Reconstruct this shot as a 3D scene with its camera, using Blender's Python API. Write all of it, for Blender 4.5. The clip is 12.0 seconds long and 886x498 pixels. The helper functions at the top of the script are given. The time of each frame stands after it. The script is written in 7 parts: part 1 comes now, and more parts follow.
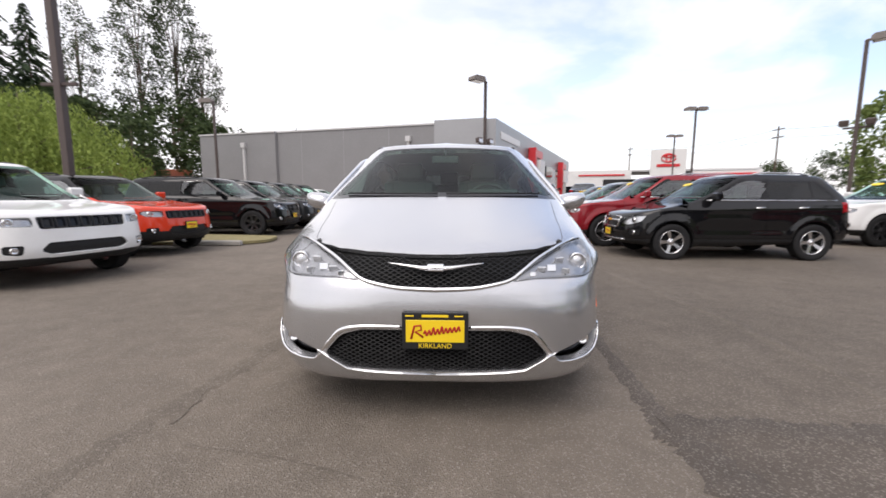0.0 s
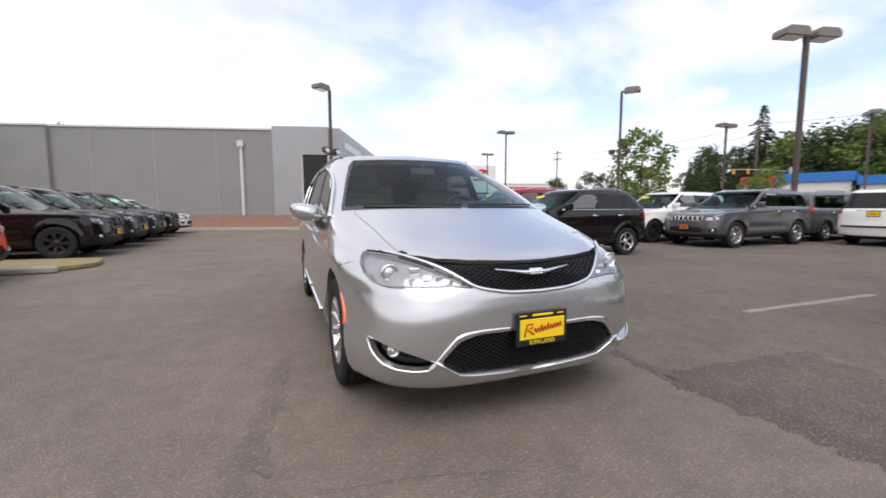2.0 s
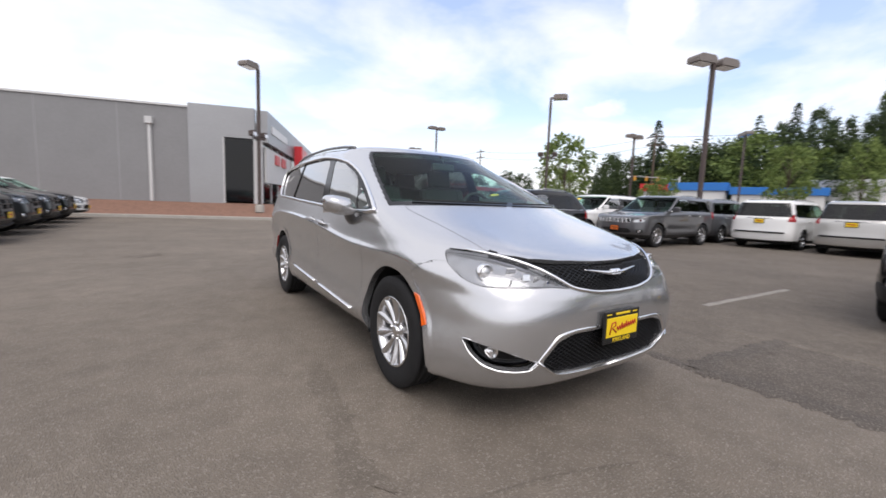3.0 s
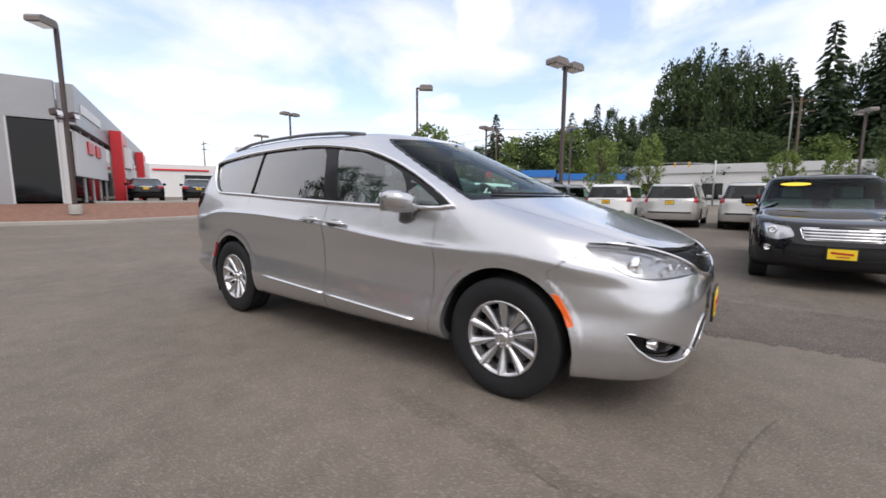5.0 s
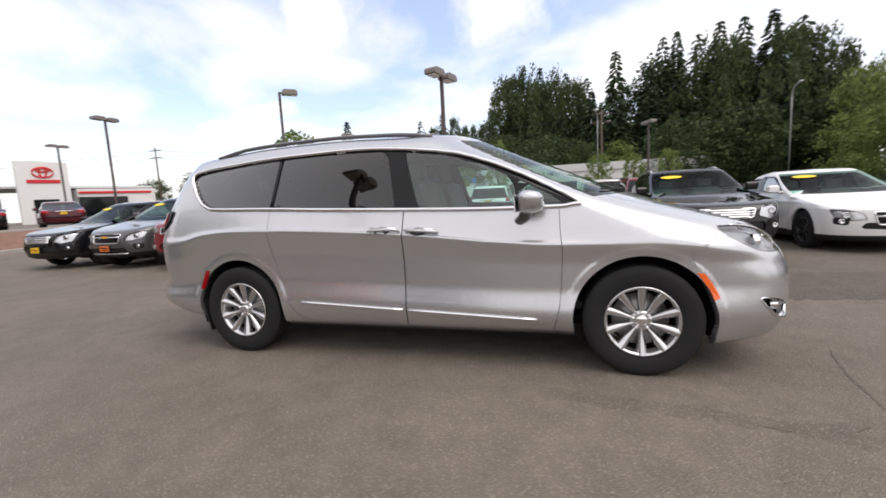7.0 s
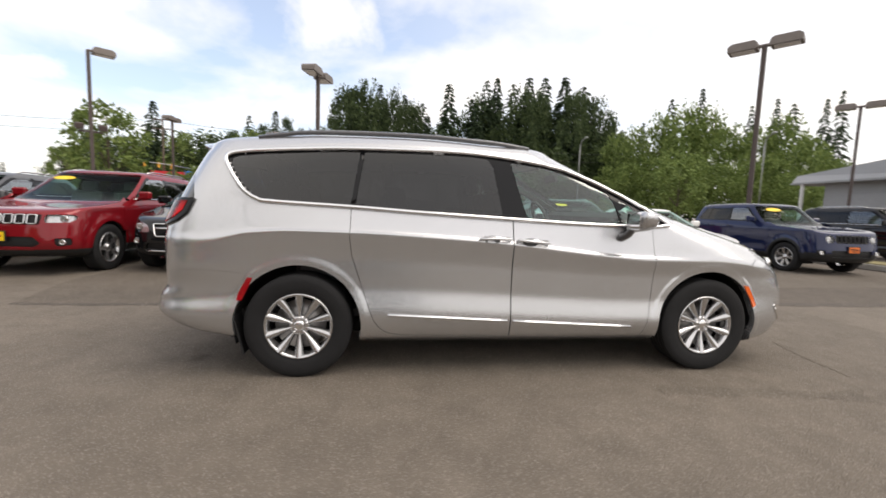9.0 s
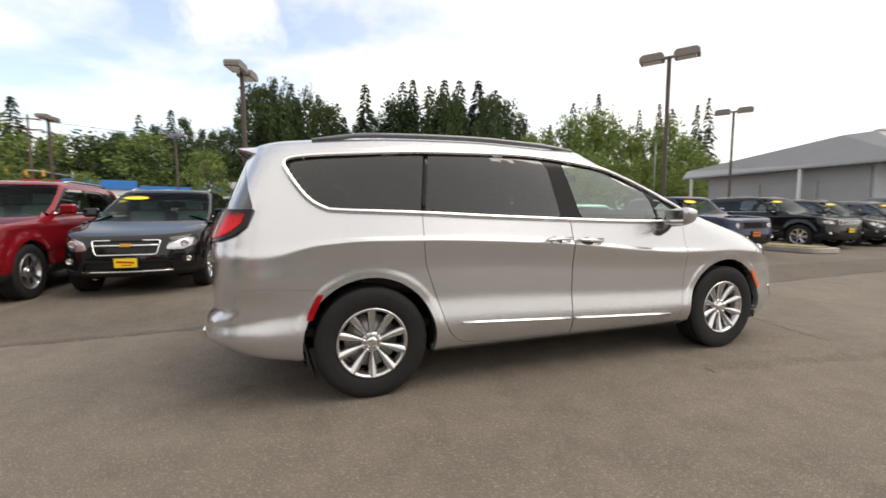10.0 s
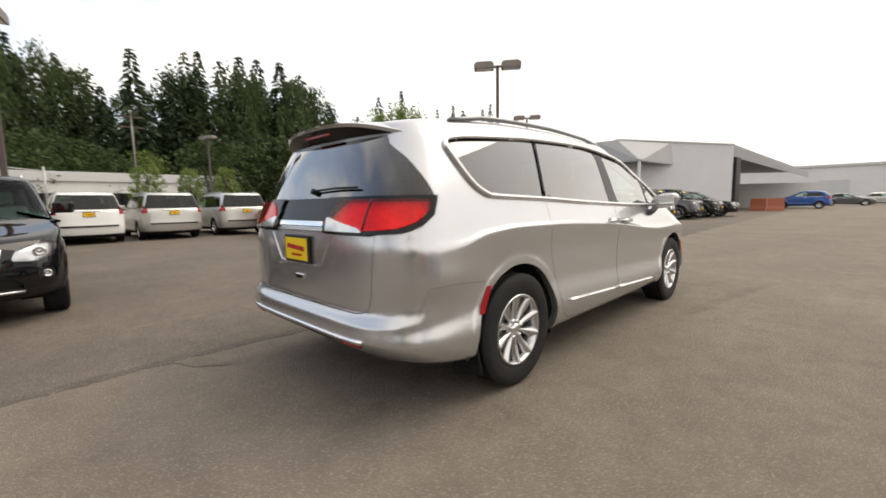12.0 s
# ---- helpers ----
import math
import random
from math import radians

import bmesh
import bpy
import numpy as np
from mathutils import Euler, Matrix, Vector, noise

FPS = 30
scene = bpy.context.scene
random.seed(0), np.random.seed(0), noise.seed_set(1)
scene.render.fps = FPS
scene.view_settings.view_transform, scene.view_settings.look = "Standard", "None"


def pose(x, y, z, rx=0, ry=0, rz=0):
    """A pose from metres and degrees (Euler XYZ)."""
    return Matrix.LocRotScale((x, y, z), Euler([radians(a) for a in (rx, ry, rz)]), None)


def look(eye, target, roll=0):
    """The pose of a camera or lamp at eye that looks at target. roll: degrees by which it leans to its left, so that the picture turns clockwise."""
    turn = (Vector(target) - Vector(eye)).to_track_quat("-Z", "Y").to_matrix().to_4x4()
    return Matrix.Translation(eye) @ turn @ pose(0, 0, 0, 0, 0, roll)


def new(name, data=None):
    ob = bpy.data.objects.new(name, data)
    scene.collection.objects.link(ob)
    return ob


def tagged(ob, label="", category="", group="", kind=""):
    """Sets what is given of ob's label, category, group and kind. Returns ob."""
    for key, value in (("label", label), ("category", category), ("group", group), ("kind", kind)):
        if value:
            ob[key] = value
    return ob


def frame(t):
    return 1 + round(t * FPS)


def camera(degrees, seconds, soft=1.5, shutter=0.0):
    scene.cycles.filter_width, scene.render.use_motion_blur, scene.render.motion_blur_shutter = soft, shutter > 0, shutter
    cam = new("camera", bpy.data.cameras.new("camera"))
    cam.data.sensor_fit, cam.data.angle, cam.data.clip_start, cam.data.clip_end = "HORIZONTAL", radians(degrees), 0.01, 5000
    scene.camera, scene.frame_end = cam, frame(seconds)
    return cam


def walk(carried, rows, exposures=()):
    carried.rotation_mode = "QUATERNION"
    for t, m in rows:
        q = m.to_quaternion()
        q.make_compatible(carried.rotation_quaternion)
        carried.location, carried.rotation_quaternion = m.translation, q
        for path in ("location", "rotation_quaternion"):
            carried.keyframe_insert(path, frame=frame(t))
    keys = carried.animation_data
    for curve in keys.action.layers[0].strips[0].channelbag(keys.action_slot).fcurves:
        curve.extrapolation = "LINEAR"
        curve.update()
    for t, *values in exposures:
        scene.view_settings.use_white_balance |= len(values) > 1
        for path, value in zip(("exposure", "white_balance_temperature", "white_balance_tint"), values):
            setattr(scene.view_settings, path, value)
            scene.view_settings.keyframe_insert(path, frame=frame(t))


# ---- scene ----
cam = camera(94.0, 12.0, soft=1.6, shutter=0.5)
EXPOSURES = [(0.0, 0.22, 6500, 15), (4.0, 0.12, 6300, 14), (7.0, 0.16, 6550, 14), (9.5, 0.19, 6950, 11), (10.5, 0.3, 7050, 10), (12.0, 0.3, 7200, 10)]
PATH = [
    (0, (0.096, 0.056, 1.196), (0.037, 2.039, 0.944), 0.1),
    (0.5, (-0.092, 0.02, 1.193), (0.01, 2.004, 0.959), 1.7),
    (1, (-0.42, -0.018, 1.187), (-0.185, 1.949, 0.912), 1.4),
    (1.5, (-0.837, 0.099, 1.196), (-0.35, 2.024, 0.953), 1.1),
    (2, (-1.33, 0.171, 1.198), (-0.58, 2.014, 0.997), -0.1),
    (2.5, (-1.761, 0.414, 1.196), (-0.845, 2.177, 0.963), 0.8),
    (3, (-2.143, 0.645, 1.207), (-1.05, 2.305, 0.984), 2.1),
    (3.5, (-2.469, 0.871, 1.216), (-1.137, 2.346, 0.988), 1.4),
    (5.5, (-3.259, 2.261, 1.198), (-1.584, 3.325, 0.951), 0.0),
    (6, (-3.479, 2.628, 1.202), (-1.701, 3.513, 0.967), -0.9),
    (6.5, (-3.639, 3.029, 1.203), (-1.792, 3.756, 0.956), -2.5),
    (8.5, (-3.974, 4.98, 1.195), (-1.981, 4.927, 1.036), 1.0),
    (9, (-3.852, 5.495, 1.197), (-1.879, 5.227, 1.008), 2.0),
    (9.5, (-3.762, 6.024, 1.187), (-1.831, 5.558, 0.953), -0.2),
    (10, (-3.565, 6.499, 1.202), (-1.68, 5.855, 1.024), -0.1),
    (10.5, (-3.379, 6.99, 1.18), (-1.602, 6.105, 0.939), 0.1),
    (11, (-3.12, 7.44, 1.178), (-1.433, 6.382, 0.984), -0.9),
    (11.5, (-2.829, 7.898, 1.158), (-1.287, 6.631, 1.018), -0.9),
    (12, (-2.435, 8.258, 1.182), (-1.038, 6.844, 0.957), -1.0),
]
walk(cam, [(t, look(eye, target, roll)) for t, eye, target, roll in PATH], exposures=EXPOSURES)

# ---- daylight: bright broken cloud ----
SUN_UP, SUN_ROUND = 56.0, 205.0
world = bpy.data.worlds.new("sky")
scene.world = world
world.use_nodes = True


def link(tree, a, b):
    tree.links.new(a, b)


def build_sky():
    t = world.node_tree
    t.nodes.clear()
    out = t.nodes.new("ShaderNodeOutputWorld")
    bg = t.nodes.new("ShaderNodeBackground")
    sky = t.nodes.new("ShaderNodeTexSky")
    sky.sky_type, sky.sun_disc = "NISHITA", False
    sky.sun_elevation, sky.sun_rotation = radians(SUN_UP), radians(SUN_ROUND)
    sky.air_density, sky.dust_density = 1.0, 2.5
    dim = t.nodes.new("ShaderNodeMix")
    dim.data_type, dim.blend_type = "RGBA", "MULTIPLY"
    dim.inputs[0].default_value = 1.0
    dim.inputs[7].default_value = (0.25, 0.25, 0.25, 1)
    link(t, sky.outputs[0], dim.inputs[6])
    # thin high veil and brighter heaps, laid on a plane overhead so that they flatten towards the horizon
    co = t.nodes.new("ShaderNodeTexCoord")
    sep = t.nodes.new("ShaderNodeSeparateXYZ")
    link(t, co.outputs["Generated"], sep.inputs[0])
    up = t.nodes.new("ShaderNodeMath")
    up.operation = "ADD"
    up.inputs[1].default_value = 0.22
    link(t, sep.outputs[2], up.inputs[0])
    dx, dy = t.nodes.new("ShaderNodeMath"), t.nodes.new("ShaderNodeMath")
    com = t.nodes.new("ShaderNodeCombineXYZ")
    for n, d in enumerate((dx, dy)):
        d.operation = "DIVIDE"
        link(t, sep.outputs[n], d.inputs[0])
        link(t, up.outputs[0], d.inputs[1])
        link(t, d.outputs[0], com.inputs[n])
    heaps = t.nodes.new("ShaderNodeTexNoise")
    heaps.inputs["Scale"].default_value, heaps.inputs["Detail"].default_value, heaps.inputs["Roughness"].default_value = 1.5, 9, 0.52
    heaps.inputs["Distortion"].default_value = 0.3
    link(t, com.outputs[0], heaps.inputs["Vector"])
    ramp = t.nodes.new("ShaderNodeMapRange")
    ramp.inputs[1].default_value, ramp.inputs[2].default_value = 0.42, 0.68
    ramp.inputs[3].default_value, ramp.inputs[4].default_value = 0.45, 1.0
    link(t, heaps.outputs[0], ramp.inputs[0])
    # the cover is thin towards the north-east and closed elsewhere
    way = t.nodes.new("ShaderNodeVectorMath")
    way.operation = "DOT_PRODUCT"
    way.inputs[1].default_value = (0.866, 0.5, 0.1)
    link(t, co.outputs["Generated"], way.inputs[0])
    thin = t.nodes.new("ShaderNodeMapRange")
    thin.inputs[1].default_value, thin.inputs[2].default_value = 0.1, 0.85
    thin.inputs[3].default_value, thin.inputs[4].default_value = 0.85, 0.16
    link(t, way.outputs["Value"], thin.inputs[0])
    link(t, thin.outputs[0], ramp.inputs[3])
    # haze thickens to white at the horizon
    low = t.nodes.new("ShaderNodeMapRange")
    low.inputs[1].default_value, low.inputs[2].default_value = 0.02, 0.24
    low.inputs[3].default_value, low.inputs[4].default_value = 1.0, 0.0
    link(t, sep.outputs[2], low.inputs[0])
    most = t.nodes.new("ShaderNodeMath")
    most.operation = "MAXIMUM"
    link(t, ramp.outputs[0], most.inputs[0])
    link(t, low.outputs[0], most.inputs[1])
    # three separate heaps in the thin part of the sky: direction, size and flatness
    curl = t.nodes.new("ShaderNodeTexNoise")
    curl.inputs["Scale"].default_value, curl.inputs["Detail"].default_value, curl.inputs["Roughness"].default_value = 9.0, 7, 0.6
    link(t, co.outputs["Generated"], curl.inputs["Vector"])
    cover = most
    for mid, inner, outer, flat in (((0.803, 0.478, 0.375), 0.02, 0.14, 1.3), ((0.922, 0.115, 0.39), 0.02, 0.13, 1.4), ((0.775, 0.595, 0.213), 0.0, 0.075, 3.0)):
        off, wide = t.nodes.new("ShaderNodeVectorMath"), t.nodes.new("ShaderNodeVectorMath")
        off.operation, off.inputs[1].default_value = "SUBTRACT", mid
        wide.operation, wide.inputs[1].default_value = "MULTIPLY", (1, 1, flat)
        far, edge, heap, both = t.nodes.new("ShaderNodeVectorMath"), t.nodes.new("ShaderNodeMath"), t.nodes.new("ShaderNodeMapRange"), t.nodes.new("ShaderNodeMath")
        far.operation, edge.operation, both.operation = "LENGTH", "MULTIPLY_ADD", "MAXIMUM"
        edge.inputs[1].default_value = 0.22
        heap.inputs[1].default_value, heap.inputs[2].default_value, heap.inputs[3].default_value, heap.inputs[4].default_value = inner + 0.11, outer + 0.11, 0.97, 0.0
        link(t, co.outputs["Generated"], off.inputs[0])
        link(t, off.outputs[0], wide.inputs[0])
        link(t, wide.outputs[0], far.inputs[0])
        link(t, curl.outputs[0], edge.inputs[0])
        link(t, far.outputs["Value"], edge.inputs[2])
        link(t, edge.outputs[0], heap.inputs[0])
        link(t, heap.outputs[0], both.inputs[0])
        link(t, cover.outputs[0], both.inputs[1])
        cover = both
    mix = t.nodes.new("ShaderNodeMix")
    mix.data_type = "RGBA"
    link(t, cover.outputs[0], mix.inputs[0])
    link(t, dim.outputs[2], mix.inputs[6])
    mix.inputs[7].default_value = (1.12, 1.11, 1.10, 1)
    link(t, mix.outputs[2], bg.inputs[0])
    bg.inputs[1].default_value = 1.0
    link(t, bg.outputs[0], out.inputs[0])


build_sky()
sun = new("sun", bpy.data.lights.new("sun", "SUN"))
sun.data.energy, sun.data.angle, sun.data.color = 1.5, radians(45), (1.0, 0.95, 0.88)
sun.matrix_basis = look((0, 0, 60), (60 * math.sin(radians(SUN_ROUND)) / math.tan(radians(SUN_UP)) * -1, -60 * math.cos(radians(SUN_ROUND)) / math.tan(radians(SUN_UP)), 0))


# ---- materials ----
def material(name, col, rough=0.6, metal=0.0, vary=0.12, scale=6.0, bump=0.0, bump_scale=80.0, coat=0.0, spec=0.5, stains=0.0):
    """A surface with grain at a fine and a coarse scale."""
    m = bpy.data.materials.new(name)
    m.use_nodes = True
    t = m.node_tree
    p = t.nodes["Principled BSDF"]
    p.inputs["Roughness"].default_value, p.inputs["Metallic"].default_value = rough, metal
    p.inputs["Coat Weight"].default_value, p.inputs["Coat Roughness"].default_value = coat, 0.02
    p.inputs["Specular IOR Level"].default_value = spec
    col = (*col, 1)
    co = t.nodes.new("ShaderNodeTexCoord")
    if vary:
        a, b = t.nodes.new("ShaderNodeTexNoise"), t.nodes.new("ShaderNodeTexNoise")
        a.inputs["Scale"].default_value, a.inputs["Detail"].default_value = scale, 6
        b.inputs["Scale"].default_value, b.inputs["Detail"].default_value = scale * 14, 3
        add = t.nodes.new("ShaderNodeMath")
        add.operation = "ADD"
        for n, s in enumerate((a, b)):
            link(t, co.outputs["Object"], s.inputs["Vector"])
            link(t, s.outputs[0], add.inputs[n])
        rng = t.nodes.new("ShaderNodeMapRange")
        rng.inputs[1].default_value, rng.inputs[2].default_value = 0.6, 1.4
        rng.inputs[3].default_value, rng.inputs[4].default_value = 1 - vary, 1 + vary
        link(t, add.outputs[0], rng.inputs[0])
        mul = t.nodes.new("ShaderNodeMix")
        mul.data_type, mul.blend_type = "RGBA", "MULTIPLY"
        mul.inputs[0].default_value = 1.0
        mul.inputs[6].default_value = col
        link(t, rng.outputs[0], mul.inputs[7])
        link(t, mul.outputs[2], p.inputs["Base Color"])
        if stains:
            r2 = t.nodes.new("ShaderNodeMapRange")
            r2.inputs[1].default_value, r2.inputs[2].default_value = 0.35, 0.7
            r2.inputs[3].default_value, r2.inputs[4].default_value = max(rough - stains, 0.02), min(rough + stains, 1)
            link(t, a.outputs[0], r2.inputs[0])
            link(t, r2.outputs[0], p.inputs["Roughness"])
    else:
        p.inputs["Base Color"].default_value = col
    if bump:
        n = t.nodes.new("ShaderNodeTexNoise")
        n.inputs["Scale"].default_value, n.inputs["Detail"].default_value = bump_scale, 4
        link(t, co.outputs["Object"], n.inputs["Vector"])
        bp = t.nodes.new("ShaderNodeBump")
        bp.inputs["Strength"].default_value, bp.inputs["Distance"].default_value = bump, 0.02
        link(t, n.outputs[0], bp.inputs["Height"])
        link(t, bp.outputs[0], p.inputs["Normal"])
    return m


def glass(name, tint, rough=0.0, head_on=0.07, rise=4.5):
    """A thin pane: it lets tinted light straight through and mirrors more the flatter it is looked at."""
    m = bpy.data.materials.new(name)
    m.use_nodes = True
    t = m.node_tree
    t.nodes.clear()
    out, mix = t.nodes.new("ShaderNodeOutputMaterial"), t.nodes.new("ShaderNodeMixShader")
    tr, gl, lw = t.nodes.new("ShaderNodeBsdfTransparent"), t.nodes.new("ShaderNodeBsdfGlossy"), t.nodes.new("ShaderNodeLayerWeight")
    tr.inputs[0].default_value, gl.inputs[0].default_value = (*tint, 1), (1, 1, 1, 1)
    gl.inputs["Roughness"].default_value, lw.inputs[0].default_value = rough, 0.5
    power, gloss = t.nodes.new("ShaderNodeMath"), t.nodes.new("ShaderNodeMapRange")
    power.operation, power.inputs[1].default_value = "POWER", rise
    gloss.inputs[3].default_value = head_on
    link(t, lw.outputs["Facing"], power.inputs[0])
    link(t, power.outputs[0], gloss.inputs[0])
    link(t, gloss.outputs[0], mix.inputs[0])
    link(t, tr.outputs[0], mix.inputs[1])
    link(t, gl.outputs[0], mix.inputs[2])
    link(t, mix.outputs[0], out.inputs[0])
    return m


def car_paint(name, col, metal=0.0, rough=0.35):
    m = material(name, col, rough=rough, metal=metal, vary=0.03, scale=3.0, coat=1.0, spec=0.5 if metal > 0.4 else 0.0)
    t = m.node_tree
    p = t.nodes["Principled BSDF"]
    if metal:
        # metal flake under the clear coat
        v = t.nodes.new("ShaderNodeTexVoronoi")
        v.inputs["Scale"].default_value = 900
        co = t.nodes.new("ShaderNodeTexCoord")
        link(t, co.outputs["Object"], v.inputs["Vector"])
        b = t.nodes.new("ShaderNodeBump")
        b.inputs["Strength"].default_value, b.inputs["Distance"].default_value = 0.05, 0.001
        link(t, v.outputs[0], b.inputs["Height"])
        link(t, b.outputs[0], p.inputs["Normal"])
    return m


M = {
    "silver": car_paint("billet_silver_paint", (0.57, 0.575, 0.59), 0.84, 0.265),
    "white_paint": car_paint("white_paint", (0.75, 0.75, 0.74)),
    "black_paint": car_paint("black_paint", (0.006, 0.006, 0.007)),
    "grey_paint": car_paint("dark_grey_paint", (0.022, 0.023, 0.026), 0.3),
    "granite_paint": car_paint("granite_paint", (0.085, 0.085, 0.09), 0.5),
    "navy_paint": car_paint("navy_paint", (0.012, 0.018, 0.06), 0.2),
    "blue_paint": car_paint("blue_paint", (0.03, 0.1, 0.35), 0.2),
    "red_paint": car_paint("deep_red_paint", (0.22, 0.008, 0.014), 0.3),
    "orange_paint": car_paint("orange_red_paint", (0.62, 0.05, 0.02)),
    "maroon_paint": car_paint("maroon_paint", (0.07, 0.006, 0.012), 0.2),
    "van_silver": car_paint("pale_silver_paint", (0.5, 0.49, 0.47), 0.6),
    "chrome": material("chrome", (0.82, 0.82, 0.83), 0.06, 1.0, vary=0.02),
    "alloy": material("machined_alloy", (0.62, 0.62, 0.63), 0.22, 0.95, vary=0.05, scale=20),
    "dark_alloy": material("black_alloy", (0.03, 0.03, 0.032), 0.3, 0.4, vary=0.05),
    "rubber": material("tyre_rubber", (0.016, 0.016, 0.017), 0.75, vary=0.2, scale=10, bump=0.2, bump_scale=120, spec=0.25),
    "plastic": material("black_plastic", (0.014, 0.014, 0.015), 0.5, vary=0.1, scale=20, bump=0.1, bump_scale=300, spec=0.35),
    "gloss_black": material("gloss_black", (0.006, 0.006, 0.007), 0.12, vary=0.02, spec=0.3),
    "liner": material("wheel_well_liner", (0.012, 0.012, 0.012), 0.9, vary=0.2, spec=0.2),
    "trim": material("cabin_trim", (0.035, 0.034, 0.034), 0.75, vary=0.15, scale=8, spec=0.3),
    "seat": material("seat_leather", (0.055, 0.055, 0.054), 0.6, vary=0.12, scale=9, bump=0.1),
    "pale_trim": material("pale_headliner", (0.45, 0.44, 0.42), 0.85, vary=0.08),
    "clear_glass": glass("windscreen_glass", (0.66, 0.88, 0.79), 0.0, 0.01, 7.5),
    "front_glass": glass("side_glass", (0.72, 0.93, 0.87), 0.0, 0.08, 2.0),
    "privacy_glass": glass("privacy_glass", (0.11, 0.112, 0.116), 0.0, 0.055, 2.0),
    "parked_glass": glass("dark_rear_glass", (0.09, 0.092, 0.095), 0.0, 0.04),
    "lens": glass("lamp_lens", (0.95, 0.96, 0.97), 0.0, 0.04),
    "red_glass": glass("red_lamp_glass", (0.95, 0.03, 0.05), 0.05, 0.03),
    "ribbed_bowl": material("ribbed_reflector", (0.9, 0.9, 0.9), 0.35, 0.0, vary=0.35, scale=9),
    "lamp_silver": material("silvered_lamp_bowl", (0.36, 0.36, 0.37), 0.2, 0.8, vary=0.3, scale=14),
    "red_lens": material("red_lamp_lens", (0.30, 0.004, 0.008), 0.2, vary=0.25, scale=22, coat=0.6, spec=0.2),
    "amber_lens": material("amber_reflector", (0.85, 0.13, 0.01), 0.2, vary=0.1, scale=60, coat=1.0),
    "white_lens": material("clear_lamp_lens", (0.66, 0.66, 0.66), 0.16, 0.65, vary=0.2, scale=25, coat=1.0),
    "brake": material("brake_disc", (0.3, 0.29, 0.28), 0.4, 0.9, vary=0.15, scale=30),
    "plate_yellow": material("yellow_plate_card", (0.85, 0.6, 0.012), 0.45, vary=0.03),
    "plate_orange": material("orange_plate_card", (0.7, 0.16, 0.02), 0.45, vary=0.03),
    "sticker": material("windscreen_sticker", (0.88, 0.62, 0.02), 0.5, vary=0.03),
    "plate_red": material("red_print", (0.42, 0.012, 0.01), 0.5, vary=0.02),
    "pole_paint": material("brown_pole_paint", (0.075, 0.055, 0.05), 0.55, vary=0.12, scale=4),
    "galvanised": material("galvanised_steel", (0.4, 0.41, 0.41), 0.45, 0.6, vary=0.12, scale=6),
    "concrete": material("concrete", (0.36, 0.34, 0.31), 0.9, vary=0.16, scale=2.5, bump=0.3, bump_scale=60),
    "stucco": material("grey_stucco", (0.235, 0.235, 0.24), 0.9, vary=0.07, scale=0.7, bump=0.25, bump_scale=90),
    "panel": material("grey_metal_panel", (0.33, 0.335, 0.345), 0.4, 0.3, vary=0.05, scale=0.8),
    "coping": material("pale_coping", (0.55, 0.55, 0.55), 0.6, vary=0.06),
    "white_wall": material("white_wall_paint", (0.68, 0.68, 0.67), 0.75, vary=0.05, scale=0.6),
    "sign_red": material("red_cladding", (0.55, 0.012, 0.02), 0.35, vary=0.05, scale=1.0),
    "sign_white": material("white_letters", (0.8, 0.8, 0.8), 0.5, vary=0.03),
    "dark_pane": material("dark_glazing", (0.006, 0.007, 0.008), 0.06, vary=0.05, spec=0.35),
    "mulch": material("bark_mulch", (0.21, 0.115, 0.08), 0.95, vary=0.35, scale=5, bump=0.8, bump_scale=30),
    "dry_grass": material("dry_grass", (0.25, 0.215, 0.105), 0.95, vary=0.35, scale=7, bump=0.6, bump_scale=70),
    "blue_fascia": material("blue_fascia", (0.02, 0.16, 0.5), 0.45, vary=0.05),
    "signal_yellow": material("signal_yellow", (0.7, 0.33, 0.03), 0.5, vary=0.08),
    "bark": material("bark", (0.1, 0.075, 0.055), 0.9, vary=0.3, scale=5, bump=0.6, bump_scale=25),
    "shed_grey": material("shed_grey_paint", (0.33, 0.335, 0.345), 0.7, vary=0.07, scale=0.6),
    "awning": material("fascia_grey", (0.55, 0.555, 0.56), 0.6, vary=0.05, scale=0.7),
    "canopy_sheet": material("canopy_grey", (0.33, 0.335, 0.345), 0.7, vary=0.06, scale=0.7),
    "shed_light": material("pale_grey_render", (0.53, 0.54, 0.57), 0.8, vary=0.05, scale=0.6),
    "orange_roof": material("orange_roofing", (0.40, 0.12, 0.065), 0.6, vary=0.08),
    "road_paint": material("worn_road_paint", (0.225, 0.205, 0.18), 0.85, vary=0.4, scale=9),
}


